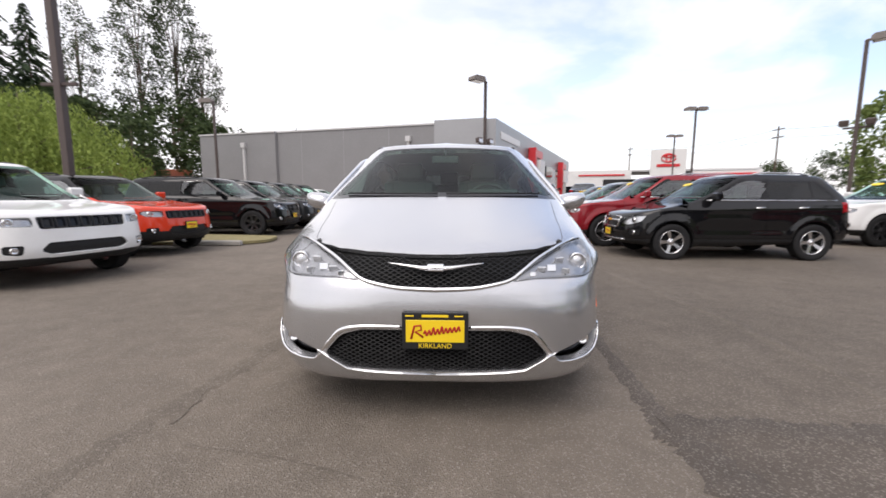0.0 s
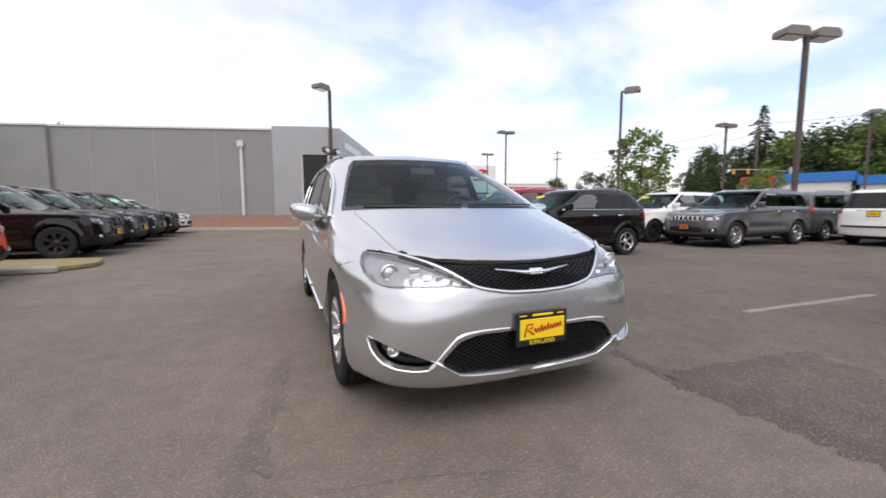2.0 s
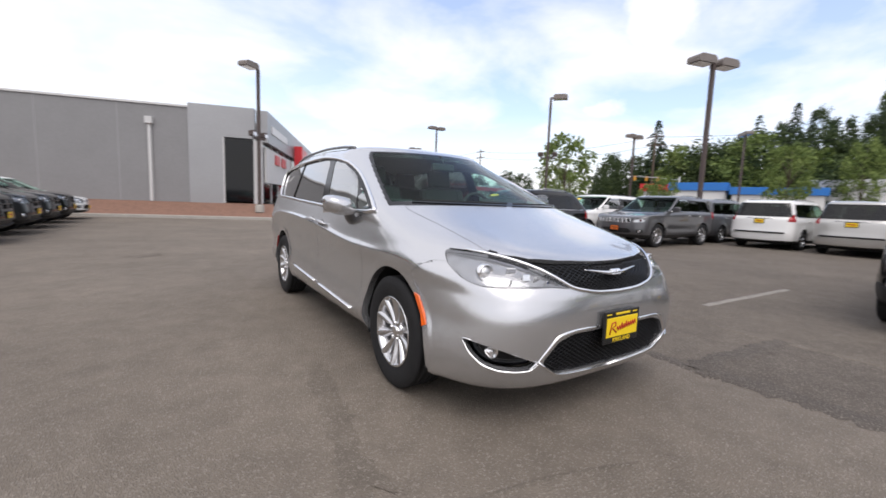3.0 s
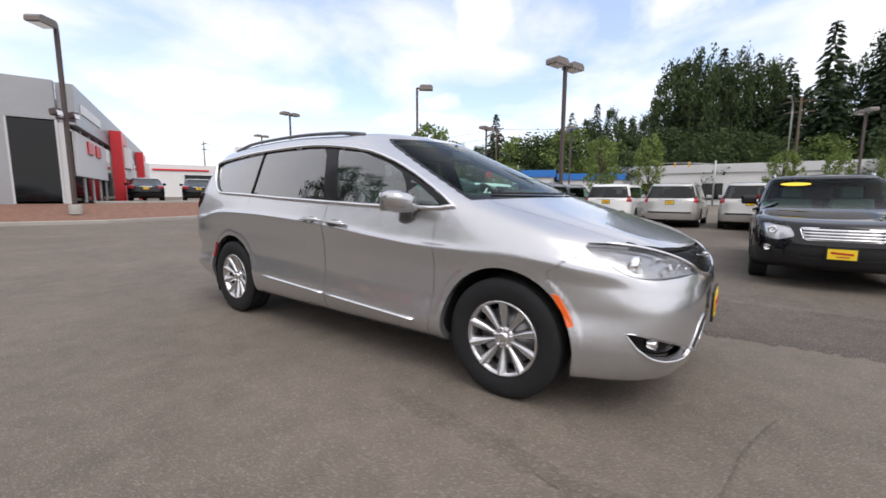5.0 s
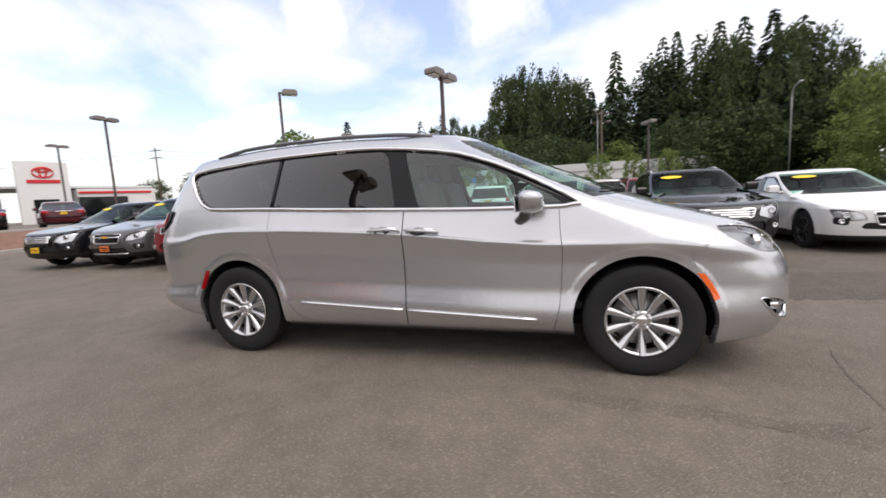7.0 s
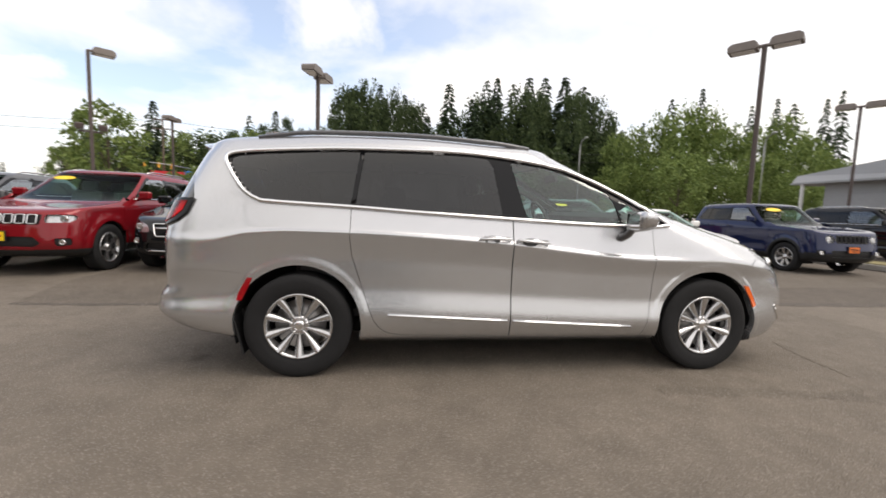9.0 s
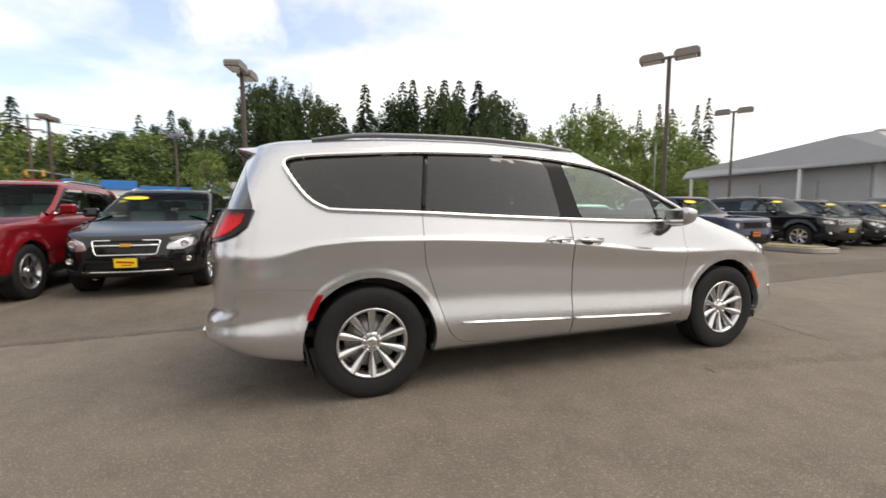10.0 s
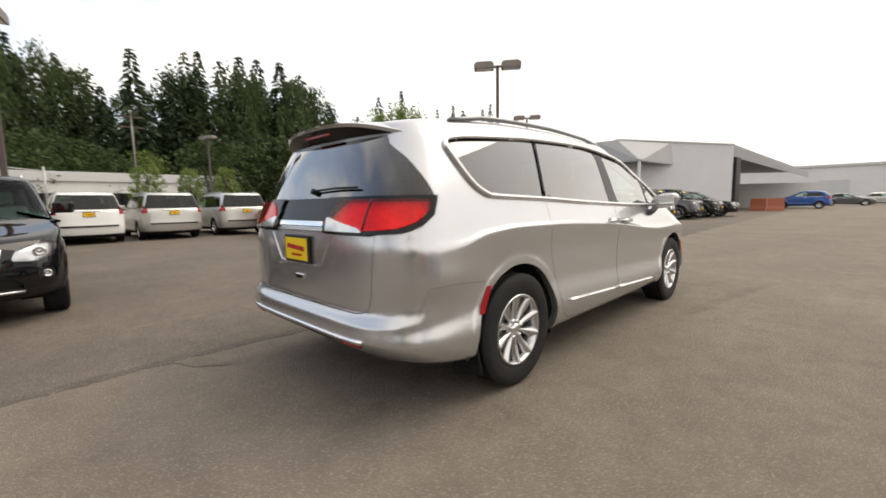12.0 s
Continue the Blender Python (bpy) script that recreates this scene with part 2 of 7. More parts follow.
def foliage(name, dark, light):
    """Leaves: each clump takes its own tone, with a little light coming through."""
    m = bpy.data.materials.new(name)
    m.use_nodes = True
    t = m.node_tree
    p = t.nodes["Principled BSDF"]
    p.inputs["Roughness"].default_value = 0.7
    p.inputs["Specular IOR Level"].default_value = 0.25
    g = t.nodes.new("ShaderNodeNewGeometry")
    r = t.nodes.new("ShaderNodeMix")
    r.data_type = "RGBA"
    r.inputs[6].default_value, r.inputs[7].default_value = (*dark, 1), (*light, 1)
    link(t, g.outputs["Random Per Island"], r.inputs[0])
    link(t, r.outputs[2], p.inputs["Base Color"])
    tl = t.nodes.new("ShaderNodeBsdfTranslucent")
    link(t, r.outputs[2], tl.inputs[0])
    mx = t.nodes.new("ShaderNodeMixShader")
    mx.inputs[0].default_value = 0.25
    out = t.nodes["Material Output"]
    link(t, p.outputs[0], mx.inputs[1])
    link(t, tl.outputs[0], mx.inputs[2])
    link(t, mx.outputs[0], out.inputs[0])
    return m


M["needles"] = foliage("fir_needles", (0.019, 0.034, 0.018), (0.064, 0.098, 0.045))
M["pine"] = foliage("pine_needles", (0.03, 0.045, 0.022), (0.085, 0.11, 0.055))
M["leaves"] = foliage("broad_leaves", (0.028, 0.048, 0.018), (0.088, 0.122, 0.046))
M["young_leaves"] = foliage("young_leaves", (0.085, 0.132, 0.034), (0.235, 0.30, 0.09))
M["willow_leaves"] = foliage("willow_leaves", (0.14, 0.20, 0.035), (0.34, 0.42, 0.10))
M["lamp_head"] = material("weathered_lamp_head", (0.19, 0.165, 0.15), 0.5, 0.2, vary=0.12, scale=6)


def asphalt(name, col):
    m = material(name, col, 0.85, vary=0.2, scale=0.35, spec=0.3)
    t = m.node_tree
    p = t.nodes["Principled BSDF"]
    co = t.nodes.new("ShaderNodeTexCoord")
    base = p.inputs["Base Color"].links[0].from_socket
    # pale aggregate chips in the binder
    v = t.nodes.new("ShaderNodeTexVoronoi")
    v.inputs["Scale"].default_value = 135
    link(t, co.outputs["Object"], v.inputs["Vector"])
    sep = t.nodes.new("ShaderNodeSeparateColor")
    link(t, v.outputs["Color"], sep.inputs[0])
    chip = t.nodes.new("ShaderNodeMapRange")
    chip.inputs[1].default_value, chip.inputs[2].default_value = 0.76, 0.99
    chip.inputs[3].default_value, chip.inputs[4].default_value = 0.0, 0.40
    link(t, sep.outputs[0], chip.inputs[0])
    mix = t.nodes.new("ShaderNodeMix")
    mix.data_type = "RGBA"
    mix.inputs[7].default_value = (0.42, 0.38, 0.335, 1)
    link(t, chip.outputs[0], mix.inputs[0])
    link(t, base, mix.inputs[6])
    # oil spots and wheel-worn sweeps
    w = t.nodes.new("ShaderNodeTexNoise")
    w.inputs["Scale"].default_value, w.inputs["Detail"].default_value, w.inputs["Roughness"].default_value = 0.9, 8, 0.65
    link(t, co.outputs["Object"], w.inputs["Vector"])
    rr = t.nodes.new("ShaderNodeMapRange")
    rr.inputs[1].default_value, rr.inputs[2].default_value, rr.inputs[3].default_value, rr.inputs[4].default_value = 0.3, 0.66, 0.85, 1.08
    link(t, w.outputs[0], rr.inputs[0])
    mm = t.nodes.new("ShaderNodeMix")
    mm.data_type, mm.blend_type = "RGBA", "MULTIPLY"
    mm.inputs[0].default_value = 1
    link(t, mix.outputs[2], mm.inputs[6])
    link(t, rr.outputs[0], mm.inputs[7])
    link(t, mm.outputs[2], p.inputs["Base Color"])
    b = t.nodes.new("ShaderNodeBump")
    b.inputs["Strength"].default_value, b.inputs["Distance"].default_value = 0.9, 0.008
    link(t, v.outputs["Distance"], b.inputs["Height"])
    link(t, b.outputs[0], p.inputs["Normal"])
    return m


M["asphalt"] = asphalt("aged_asphalt", (0.176, 0.149, 0.121))
M["asphalt_dark"] = asphalt("patched_asphalt", (0.138, 0.116, 0.094))
M["asphalt_repair"] = asphalt("trench_repair_asphalt", (0.116, 0.097, 0.080))
M["tar_faint"] = asphalt("old_crack_fill", (0.150, 0.127, 0.103))
M["tar"] = asphalt("tar_seal", (0.106, 0.09, 0.076))


# ---- mesh tools ----
def rot3(rx=0, ry=0, rz=0):
    return np.array(Euler([radians(a) for a in (rx, ry, rz)]).to_matrix())


class Geo:
    """Collects faces for one mesh."""

    def __init__(self):
        self.v, self.f, self.s, self.n = [], [], [], 0

    def add(self, verts, faces, smooth=False):
        self.v.append(np.asarray(verts, float).reshape(-1, 3))
        self.f += [tuple(i + self.n for i in f) for f in faces]
        self.s += [smooth] * len(faces)
        self.n += len(self.v[-1])
        return self

    def box(self, size, at, turn=(0, 0, 0), bevel=0.0):
        h = np.array(size) / 2
        b = min(bevel, h.min() * 0.49)
        if b <= 0:
            v = [(x * h[0], y * h[1], z * h[2]) for x in (-1, 1) for y in (-1, 1) for z in (-1, 1)]
            f = [(0, 1, 3, 2), (4, 6, 7, 5), (0, 4, 5, 1), (2, 3, 7, 6), (0, 2, 6, 4), (1, 5, 7, 3)]
        else:
            v, f = [], []
            for x in (-1, 1):
                for y in (-1, 1):
                    for z in (-1, 1):
                        for a in range(3):
                            d = [h[n] - (0 if n == a else b) for n in range(3)]
                            v.append((x * d[0], y * d[1], z * d[2]))
            k = lambda x, y, z, a: ((x * 2 + y) * 2 + z) * 3 + a
            for a in range(3):
                o = [n for n in range(3) if n != a]
                for side in (0, 1):
                    q = []
                    for i, j in ((0, 0), (1, 0), (1, 1), (0, 1)):
                        c = [0, 0, 0]
                        c[a], c[o[0]], c[o[1]] = side, i, j
                        q.append(k(*c, a))
                    f.append(tuple(q if (side == 1) == (a != 1) else q[::-1]))
            for a in range(3):
                o = [n for n in range(3) if n != a]
                for i in (0, 1):
                    for j in (0, 1):
                        c0, c1 = [0, 0, 0], [0, 0, 0]
                        c0[o[0]] = c1[o[0]] = i
                        c0[o[1]] = c1[o[1]] = j
                        c1[a] = 1
                        q = [k(*c0, o[0]), k(*c1, o[0]), k(*c1, o[1]), k(*c0, o[1])]
                        f.append(tuple(q))
            for x in (0, 1):
                for y in (0, 1):
                    for z in (0, 1):
                        f.append((k(x, y, z, 0), k(x, y, z, 1), k(x, y, z, 2)))
        return self.add(np.array(v) @ rot3(*turn).T + at, f)

    def tube(self, pts, r, n=8, closed=False, squash=1.0, up=None):
        """A round bar along points; r may be one radius or one for each point."""
        p = np.asarray(pts, float)
        r = np.broadcast_to(np.asarray(r, float), (len(p),))
        d = np.roll(p, -1, 0) - np.roll(p, 1, 0)
        if not closed:
            d[0], d[-1] = p[1] - p[0], p[-1] - p[-2]
        d /= np.linalg.norm(d, axis=1)[:, None] + 1e-12
        if up is None:
            ref = np.array((0, 0, 1.0)) if abs(d[:, 2]).mean() < 0.8 else np.array((1.0, 0, 0))
            a = np.cross(d, ref)
        else:
            a = np.cross(d, np.broadcast_to(np.asarray(up, float), d.shape))
        a /= np.linalg.norm(a, axis=1)[:, None] + 1e-12
        b = np.cross(a, d)
        th = np.arange(n) * 2 * math.pi / n
        v = p[:, None] + r[:, None, None] * (np.cos(th)[None, :, None] * a[:, None] + squash * np.sin(th)[None, :, None] * b[:, None])
        m, f = len(p), []
        for i in range(m if closed else m - 1):
            for j in range(n):
                f.append((i * n + j, i * n + (j + 1) % n, (i + 1) % m * n + (j + 1) % n, (i + 1) % m * n + j))
        if not closed:
            f += [tuple(range(n))[::-1], tuple(range((m - 1) * n, m * n))]
        return self.add(v.reshape(-1, 3), f, True)

    def lathe(self, profile, n=32, axis="x", at=(0, 0, 0), smooth=True):
        """Turns a profile of (radius, along) round an axis."""
        th = np.arange(n) * 2 * math.pi / n
        rings = []
        for r, h in profile:
            c, s, k = r * np.cos(th), r * np.sin(th), np.full(n, h)
            rings.append(np.stack({"x": (k, c, s), "y": (s, k, c), "z": (c, s, k)}[axis], -1))
        f = []
        for i in range(len(profile) - 1):
            for j in range(n):
                f.append((i * n + j, i * n + (j + 1) % n, (i + 1) * n + (j + 1) % n, (i + 1) * n + j))
        return self.add(np.concatenate(rings) + np.array(at), f, smooth)

    def prism(self, poly, d0, d1, axis="x", smooth=False):
        """A flat outline drawn out along an axis; the outline's two coordinates are the other axes in order."""
        p = np.asarray(poly, float)
        n, o = len(p), {"x": (1, 2, 0), "y": (0, 2, 1), "z": (0, 1, 2)}[axis]
        v = np.zeros((2 * n, 3))
        for k, d in enumerate((d0, d1)):
            v[k * n : (k + 1) * n, o[0]], v[k * n : (k + 1) * n, o[1]], v[k * n : (k + 1) * n, o[2]] = p[:, 0], p[:, 1], d
        f = [tuple(range(n))[::-1], tuple(range(n, 2 * n))] + [(i, (i + 1) % n, n + (i + 1) % n, n + i) for i in range(n)]
        return self.add(v, f, smooth)

    def mesh(self, name, normals=None):
        me = bpy.data.meshes.new(name)
        me.from_pydata(np.concatenate(self.v).tolist() if self.v else [], [], self.f, shade_flat=False)
        me.polygons.foreach_set("use_smooth", self.s)
        me.update()
        return me


def part(name, geo, mat, parent=None, label=""):
    """Links a mesh as one object, under a thing or a part where one is given."""
    me = geo if isinstance(geo, bpy.types.Mesh) else geo.mesh(name)
    if not me.materials:
        me.materials.append(mat)
    ob = new(name, me)
    if parent:
        ob.parent = parent
    return tagged(ob, label)


def thing(name, m=None, label="", category="", group="", kind=""):
    ob = new(name)
    ob.empty_display_size = 0.2
    if m is not None:
        ob.matrix_basis = m
    return tagged(ob, label, category, group, kind)


# ---- vehicle bodies ----
def ease(knots, x):
    """A smooth curve through knots that never overshoots them."""
    k = np.array(knots, float)
    xs, ys = k[:, 0], k[:, 1]
    x = np.clip(x, xs[0], xs[-1])
    if len(xs) == 1:
        return np.full_like(x, ys[0])
    h, d = np.diff(xs), np.diff(ys) / np.diff(xs)
    m = np.zeros(len(xs))
    m[0], m[-1] = d[0], d[-1]
    for i in range(1, len(xs) - 1):
        if d[i - 1] * d[i] > 0:
            w1, w2 = 2 * h[i] + h[i - 1], h[i] + 2 * h[i - 1]
            m[i] = (w1 + w2) / (w1 / d[i - 1] + w2 / d[i])
    i = np.clip(np.searchsorted(xs, x) - 1, 0, len(xs) - 2)
    t = (x - xs[i]) / h[i]
    return (2 * t**3 - 3 * t**2 + 1) * ys[i] + (t**3 - 2 * t**2 + t) * h[i] * m[i] + (3 * t**2 - 2 * t**3) * ys[i + 1] + (t**3 - t**2) * h[i] * m[i + 1]


def arc(pts, closed=True, n=6):
    """A flowing line through points (Catmull-Rom)."""
    p = np.array(pts, float)
    q = np.concatenate([p[-1:], p, p[:2]]) if closed else np.concatenate([2 * p[:1] - p[1:2], p, 2 * p[-1:] - p[-2:-1]])
    out = []
    for i in range(len(q) - 3):
        a, b, c, d = q[i : i + 4]
        for t in np.arange(n) / n:
            out.append(0.5 * (2 * b + (c - a) * t + (2 * a - 5 * b + 4 * c - d) * t * t + (3 * b - a - 3 * c + d) * t**3))
    if not closed:
        out.append(p[-1])
    return np.array(out)


def softened(pts, r=0.04, n=4):
    """A polygon with its corners rounded."""
    p, out = np.array(pts, float), []
    for i in range(len(p)):
        a, b, c = p[i - 1], p[i], p[(i + 1) % len(p)]
        u, v = (a - b), (c - b)
        lu, lv = np.linalg.norm(u), np.linalg.norm(v)
        k = min(r, lu * 0.45, lv * 0.45)
        s, e = b + u / lu * k, b + v / lv * k
        for t in np.linspace(0, 1, n):
            out.append((1 - t) ** 2 * s + 2 * t * (1 - t) * b + t * t * e)
    return np.array(out)


PLANES = {"side": (1, 2, 0), "front": (0, 2, 1), "top": (0, 1, 2)}


import collections


class Shell:
    """Half of a body's skin (x >= 0), lofted through outlines that run round it from nose to tail, lowest first. The nose points to -y.
    An outline: (nose y, tail y, half width, nose curve, tail curve, nose squareness, tail squareness, heights along y)."""

    def __init__(self, levels, ns=140, per=8, waist=((-9, 1), (9, 1))):
        s = np.linspace(0, 1, ns)
        s1, s2 = 0.30, 0.74
        rows = []
        for yf, yr, w, af, ar, pf, pr, zk in levels:
            ph = np.clip(s / s1, 0, 1) * math.pi / 2
            qh = np.clip((1 - s) / (1 - s2), 0, 1) * math.pi / 2
            y = np.where(s < s1, yf + af * (1 - np.cos(ph) ** (2 / pf)), np.where(s > s2, yr - ar * (1 - np.cos(qh) ** (2 / pr)), yf + af + (yr - ar - yf - af) * (s - s1) / (s2 - s1)))
            x = w * np.where(s < s1, np.sin(ph) ** (2 / pf), np.where(s > s2, np.sin(qh) ** (2 / pr), 1.0))
            rows.append(np.stack([x * ease(waist, y), y, ease(zk, y)], -1))
        rows = np.array(rows)
        nl = len(levels)
        v = np.linspace(0, nl - 1, (nl - 1) * per + 1)
        grid = np.empty((len(v), ns, 3))
        t = np.arange(nl)
        for j in range(ns):
            for a in range(3):
                grid[:, j, a] = ease(np.stack([t, rows[:, j, a]], -1), v)
        self.V, self.v, self.s = grid, v, s
        du, dv = np.gradient(grid, axis=1), np.gradient(grid, axis=0)
        n = np.cross(du, dv)
        n[-1] = (0, 0, 1)
        ln = np.linalg.norm(n, axis=2, keepdims=True)
        n = np.where(ln > 1e-9, n / np.maximum(ln, 1e-9), (0, 0, 1))
        n[:, 0, 0] = n[:, -1, 0] = 0
        self.N = n / np.linalg.norm(n, axis=2, keepdims=True)
        self.lab = np.full((len(v) - 1, ns - 1), "body", dtype=object)
        self.vc = np.broadcast_to(((v[1:] + v[:-1]) / 2)[:, None], self.lab.shape)
        self.base, self.N0 = grid.copy(), self.N.copy()

    def swell(self, push):
        """Moves the skin outwards by what push gives for each of its points."""
        self.V = self.V + self.N * push(self.V)[..., None]
        du, dv = np.gradient(self.V, axis=1), np.gradient(self.V, axis=0)
        n = np.cross(du, dv)
        ln = np.linalg.norm(n, axis=2, keepdims=True)
        n = np.where(ln > 1e-9, n / np.maximum(ln, 1e-9), self.N)
        n[-1] = (0, 0, 1)
        n[:, 0, 0] = n[:, -1, 0] = 0
        self.N = n / np.maximum(np.linalg.norm(n, axis=2, keepdims=True), 1e-9)
        self.base, self.N0 = self.V.copy(), self.N.copy()

    def tidy(self, roof_from):
        """Slivers of skin cut off from the body join the panel beside them; a roof cut off becomes a panel of its own."""
        todo = self.lab == "body"
        islands = []
        while todo.any():
            i, j = np.argwhere(todo)[0]
            stack, seen = [(i, j)], []
            todo[i, j] = False
            while stack:
                i, j = stack.pop()
                seen.append((i, j))
                for a, b in ((i + 1, j), (i - 1, j), (i, j + 1), (i, j - 1)):
                    if 0 <= a < todo.shape[0] and 0 <= b < todo.shape[1] and todo[a, b]:
                        todo[a, b] = False
                        stack.append((a, b))
            islands.append(seen)
        islands.sort(key=len)
        for seen in islands[:-1]:
            if len(seen) > 60:
                c = self.mid()
                new_name = "roof" if np.mean([self.vc[k] for k in seen]) > roof_from else "front_end" if np.mean([c[k][1] for k in seen]) < 1.2 else "rear_end"
            else:
                near = collections.Counter()
                for i, j in seen:
                    for a, b in ((i + 1, j), (i - 1, j), (i, j + 1), (i, j - 1)):
                        if 0 <= a < todo.shape[0] and 0 <= b < todo.shape[1] and self.lab[a, b] != "body":
                            near[self.lab[a, b]] += 1
                new_name = near.most_common(1)[0][0] if near else "body"
            for k in seen:
                self.lab[k] = new_name

    def mid(self, arr=None):
        a = self.V if arr is None else arr
        return (a[1:, 1:] + a[:-1, 1:] + a[1:, :-1] + a[:-1, :-1]) / 4

    def cut(self, poly, plane, name, mask=None, over=None):
        """Gives the faces inside an outline drawn in a view a name, and brings their edge onto the outline."""
        a, b, o = PLANES[plane]
        p = np.array(poly, float)
        c = self.mid()
        q = np.roll(p, -1, 0)
        inside = np.zeros(self.lab.shape, bool)
        for (x0, y0), (x1, y1) in zip(p, q):
            if y0 != y1:
                hit = (c[..., b] > min(y0, y1)) & (c[..., b] <= max(y0, y1))
                inside ^= hit & (c[..., a] < x0 + (c[..., b] - y0) / (y1 - y0) * (x1 - x0))
        ok = np.ones_like(inside) if mask is None else mask
        if over is not None:
            ok = ok & np.isin(self.lab, over)
        inside &= ok
        n_in = np.zeros(self.V.shape[:2], int)
        n_out = np.zeros_like(n_in)
        for di in (0, 1):
            for dj in (0, 1):
                n_in[di : di + inside.shape[0], dj : dj + inside.shape[1]] += inside
                n_out[di : di + inside.shape[0], dj : dj + inside.shape[1]] += (~inside) & ok
        for i, j in zip(*np.nonzero((n_in > 0) & (n_out > 0))):
            pt = np.array((self.V[i, j, a], self.V[i, j, b]))
            d = q - p
            t = np.clip(((pt - p) * d).sum(1) / ((d * d).sum(1) + 1e-12), 0, 1)
            near = p + t[:, None] * d
            k = np.argmin(((near - pt) ** 2).sum(1))
            da, db = near[k] - pt
            nn = self.N[i, j]
            if abs(nn[o]) < 0.12 or math.hypot(da, db) > 0.09:
                continue
            self.V[i, j, a] += da
            self.V[i, j, b] += db
            self.V[i, j, o] -= (nn[a] * da + nn[b] * db) / nn[o]
            # the skin's normal at the new place
            i0, j0 = max(i - 9, 0), max(j - 9, 0)
            near_by = ((self.base[i0 : i + 10, j0 : j + 10] - self.V[i, j]) ** 2).sum(2)
            bi, bj = np.unravel_index(np.argmin(near_by), near_by.shape)
            self.N[i, j] = self.N0[i0 + bi, j0 + bj]
        self.lab[inside] = name
        return self

    def on(self, plane, pts, lift=0.0, facing=0):
        """Points of a view laid on the skin, and the skin's normals there."""
        a, b, o = PLANES[plane]
        P, N = self.base.reshape(-1, 3), self.N0.reshape(-1, 3)
        ok = {"side": N[:, 0] > 0.25, "front": (N[:, 1] < -0.15) if facing <= 0 else (N[:, 1] > 0.15), "top": N[:, 2] > 0.2}[plane]
        P, N = P[ok], N[ok]
        out, nor = [], []
        for u, w in np.asarray(pts, float):
            sx = 1.0
            if plane != "side" and u < 0:
                u, sx = -u, -1.0
            k = np.argmin((P[:, a] - u) ** 2 + (P[:, b] - w) ** 2)
            r = np.zeros(3)
            r[a], r[b] = u, w
            r[o] = P[k, o] - (N[k, a] * (u - P[k, a]) + N[k, b] * (w - P[k, b])) / N[k, o]
            r, n = r + N[k] * lift, N[k].copy()
            if sx < 0:
                r[0], n[0] = -r[0], -n[0]
            out.append(r)
            nor.append(n)
        return np.array(out), np.array(nor)

    def piece(self, name, labels, sides=(1, -1), gap=0.0, lip=0.0, sink=0.0, thick=0.0):
        """The mesh of the faces with these names; gap draws its edge back from its neighbours, lip turns the edge inwards."""
        keep = np.isin(self.lab, labels)
        ii, jj = np.nonzero(keep)
        if not len(ii):
            return None
        ncol = self.V.shape[1]
        quads = np.stack([ii * ncol + jj, ii * ncol + jj + 1, (ii + 1) * ncol + jj + 1, (ii + 1) * ncol + jj], -1)
        used, inv = np.unique(quads, return_inverse=True)
        q = inv.reshape(-1, 4)
        P, N = self.V.reshape(-1, 3)[used].copy(), self.N.reshape(-1, 3)[used]
        count = {}
        for f in q:
            for a, b in zip(f, np.roll(f, -1)):
                if a != b:
                    count[(min(a, b), max(a, b))] = count.get((min(a, b), max(a, b)), 0) + 1
        mid = P[:, 0].max() > 0.02
        edge = {}
        for f in q:
            for a, b in zip(f, np.roll(f, -1)):
                if count.get((min(a, b), max(a, b))) == 1 and not (P[a, 0] < 1e-4 and P[b, 0] < 1e-4):
                    edge[(a, b)] = f
        P = P - N * sink
        pull = {}
        for (a, b), f in edge.items() if gap or lip else ():
            c = P[f].mean(0)
            e = P[b] - P[a]
            e /= np.linalg.norm(e) + 1e-12
            for k in (a, b):
                d = c - P[k]
                d -= e * (d @ e)
                d /= np.linalg.norm(d) + 1e-12
                pull.setdefault(k, []).append(d)
        pull = {k: np.mean(ds, 0) for k, ds in pull.items()}
        for k, d in pull.items():
            P[k] += gap * d / max(np.linalg.norm(d), 0.5)
        faces = [tuple(f) for f in q]
        smooth_n = N
        if lip and edge:
            ks = sorted({k for e in edge for k in e})
            m = len(ks)
            idx = {k: len(P) + n for n, k in enumerate(ks)}
            P = np.concatenate([P, P[ks], P[ks] - N[ks] * lip])
            out = np.array([-pull[k] / (np.linalg.norm(pull[k]) + 1e-9) for k in ks])
            smooth_n = np.concatenate([N, out, out])
            faces += [(idx[b], idx[a], idx[a] + m, idx[b] + m) for a, b in edge]
        if thick:
            n0 = len(P)
            P = np.concatenate([P, P - smooth_n * thick])
            smooth_n = np.concatenate([smooth_n, -smooth_n])
            faces += [tuple(k + n0 for k in f[::-1]) for f in faces]
        allv, alln, allf = [], [], []
        for sgn in sides:
            off = sum(len(v) for v in allv)
            allv.append(P * (sgn, 1, 1))
            alln.append(smooth_n * (sgn, 1, 1))
            allf += [tuple(int(k) + off for k in (f if sgn > 0 else f[::-1])) for f in faces]
        me = bpy.data.meshes.new(name)
        clean = []
        for f in allf:
            g = [k for n, k in enumerate(f) if k != f[n - 1]]
            if len(g) > 2:
                clean.append(g)
        vv = np.concatenate(allv)
        me.from_pydata(vv.tolist(), [], clean, shade_flat=False)
        me.normals_split_custom_set_from_vertices(np.concatenate(alln).tolist())
        me.update()
        return me


def wheel_arch(y, z, r, flat=None):
    th = np.linspace(-0.25, math.pi + 0.25, 40)
    return [(y + r * math.cos(a), z + r * math.sin(a)) for a in th] + [(y - r * 0.97, -0.5), (y + r * 0.97, -0.5)]


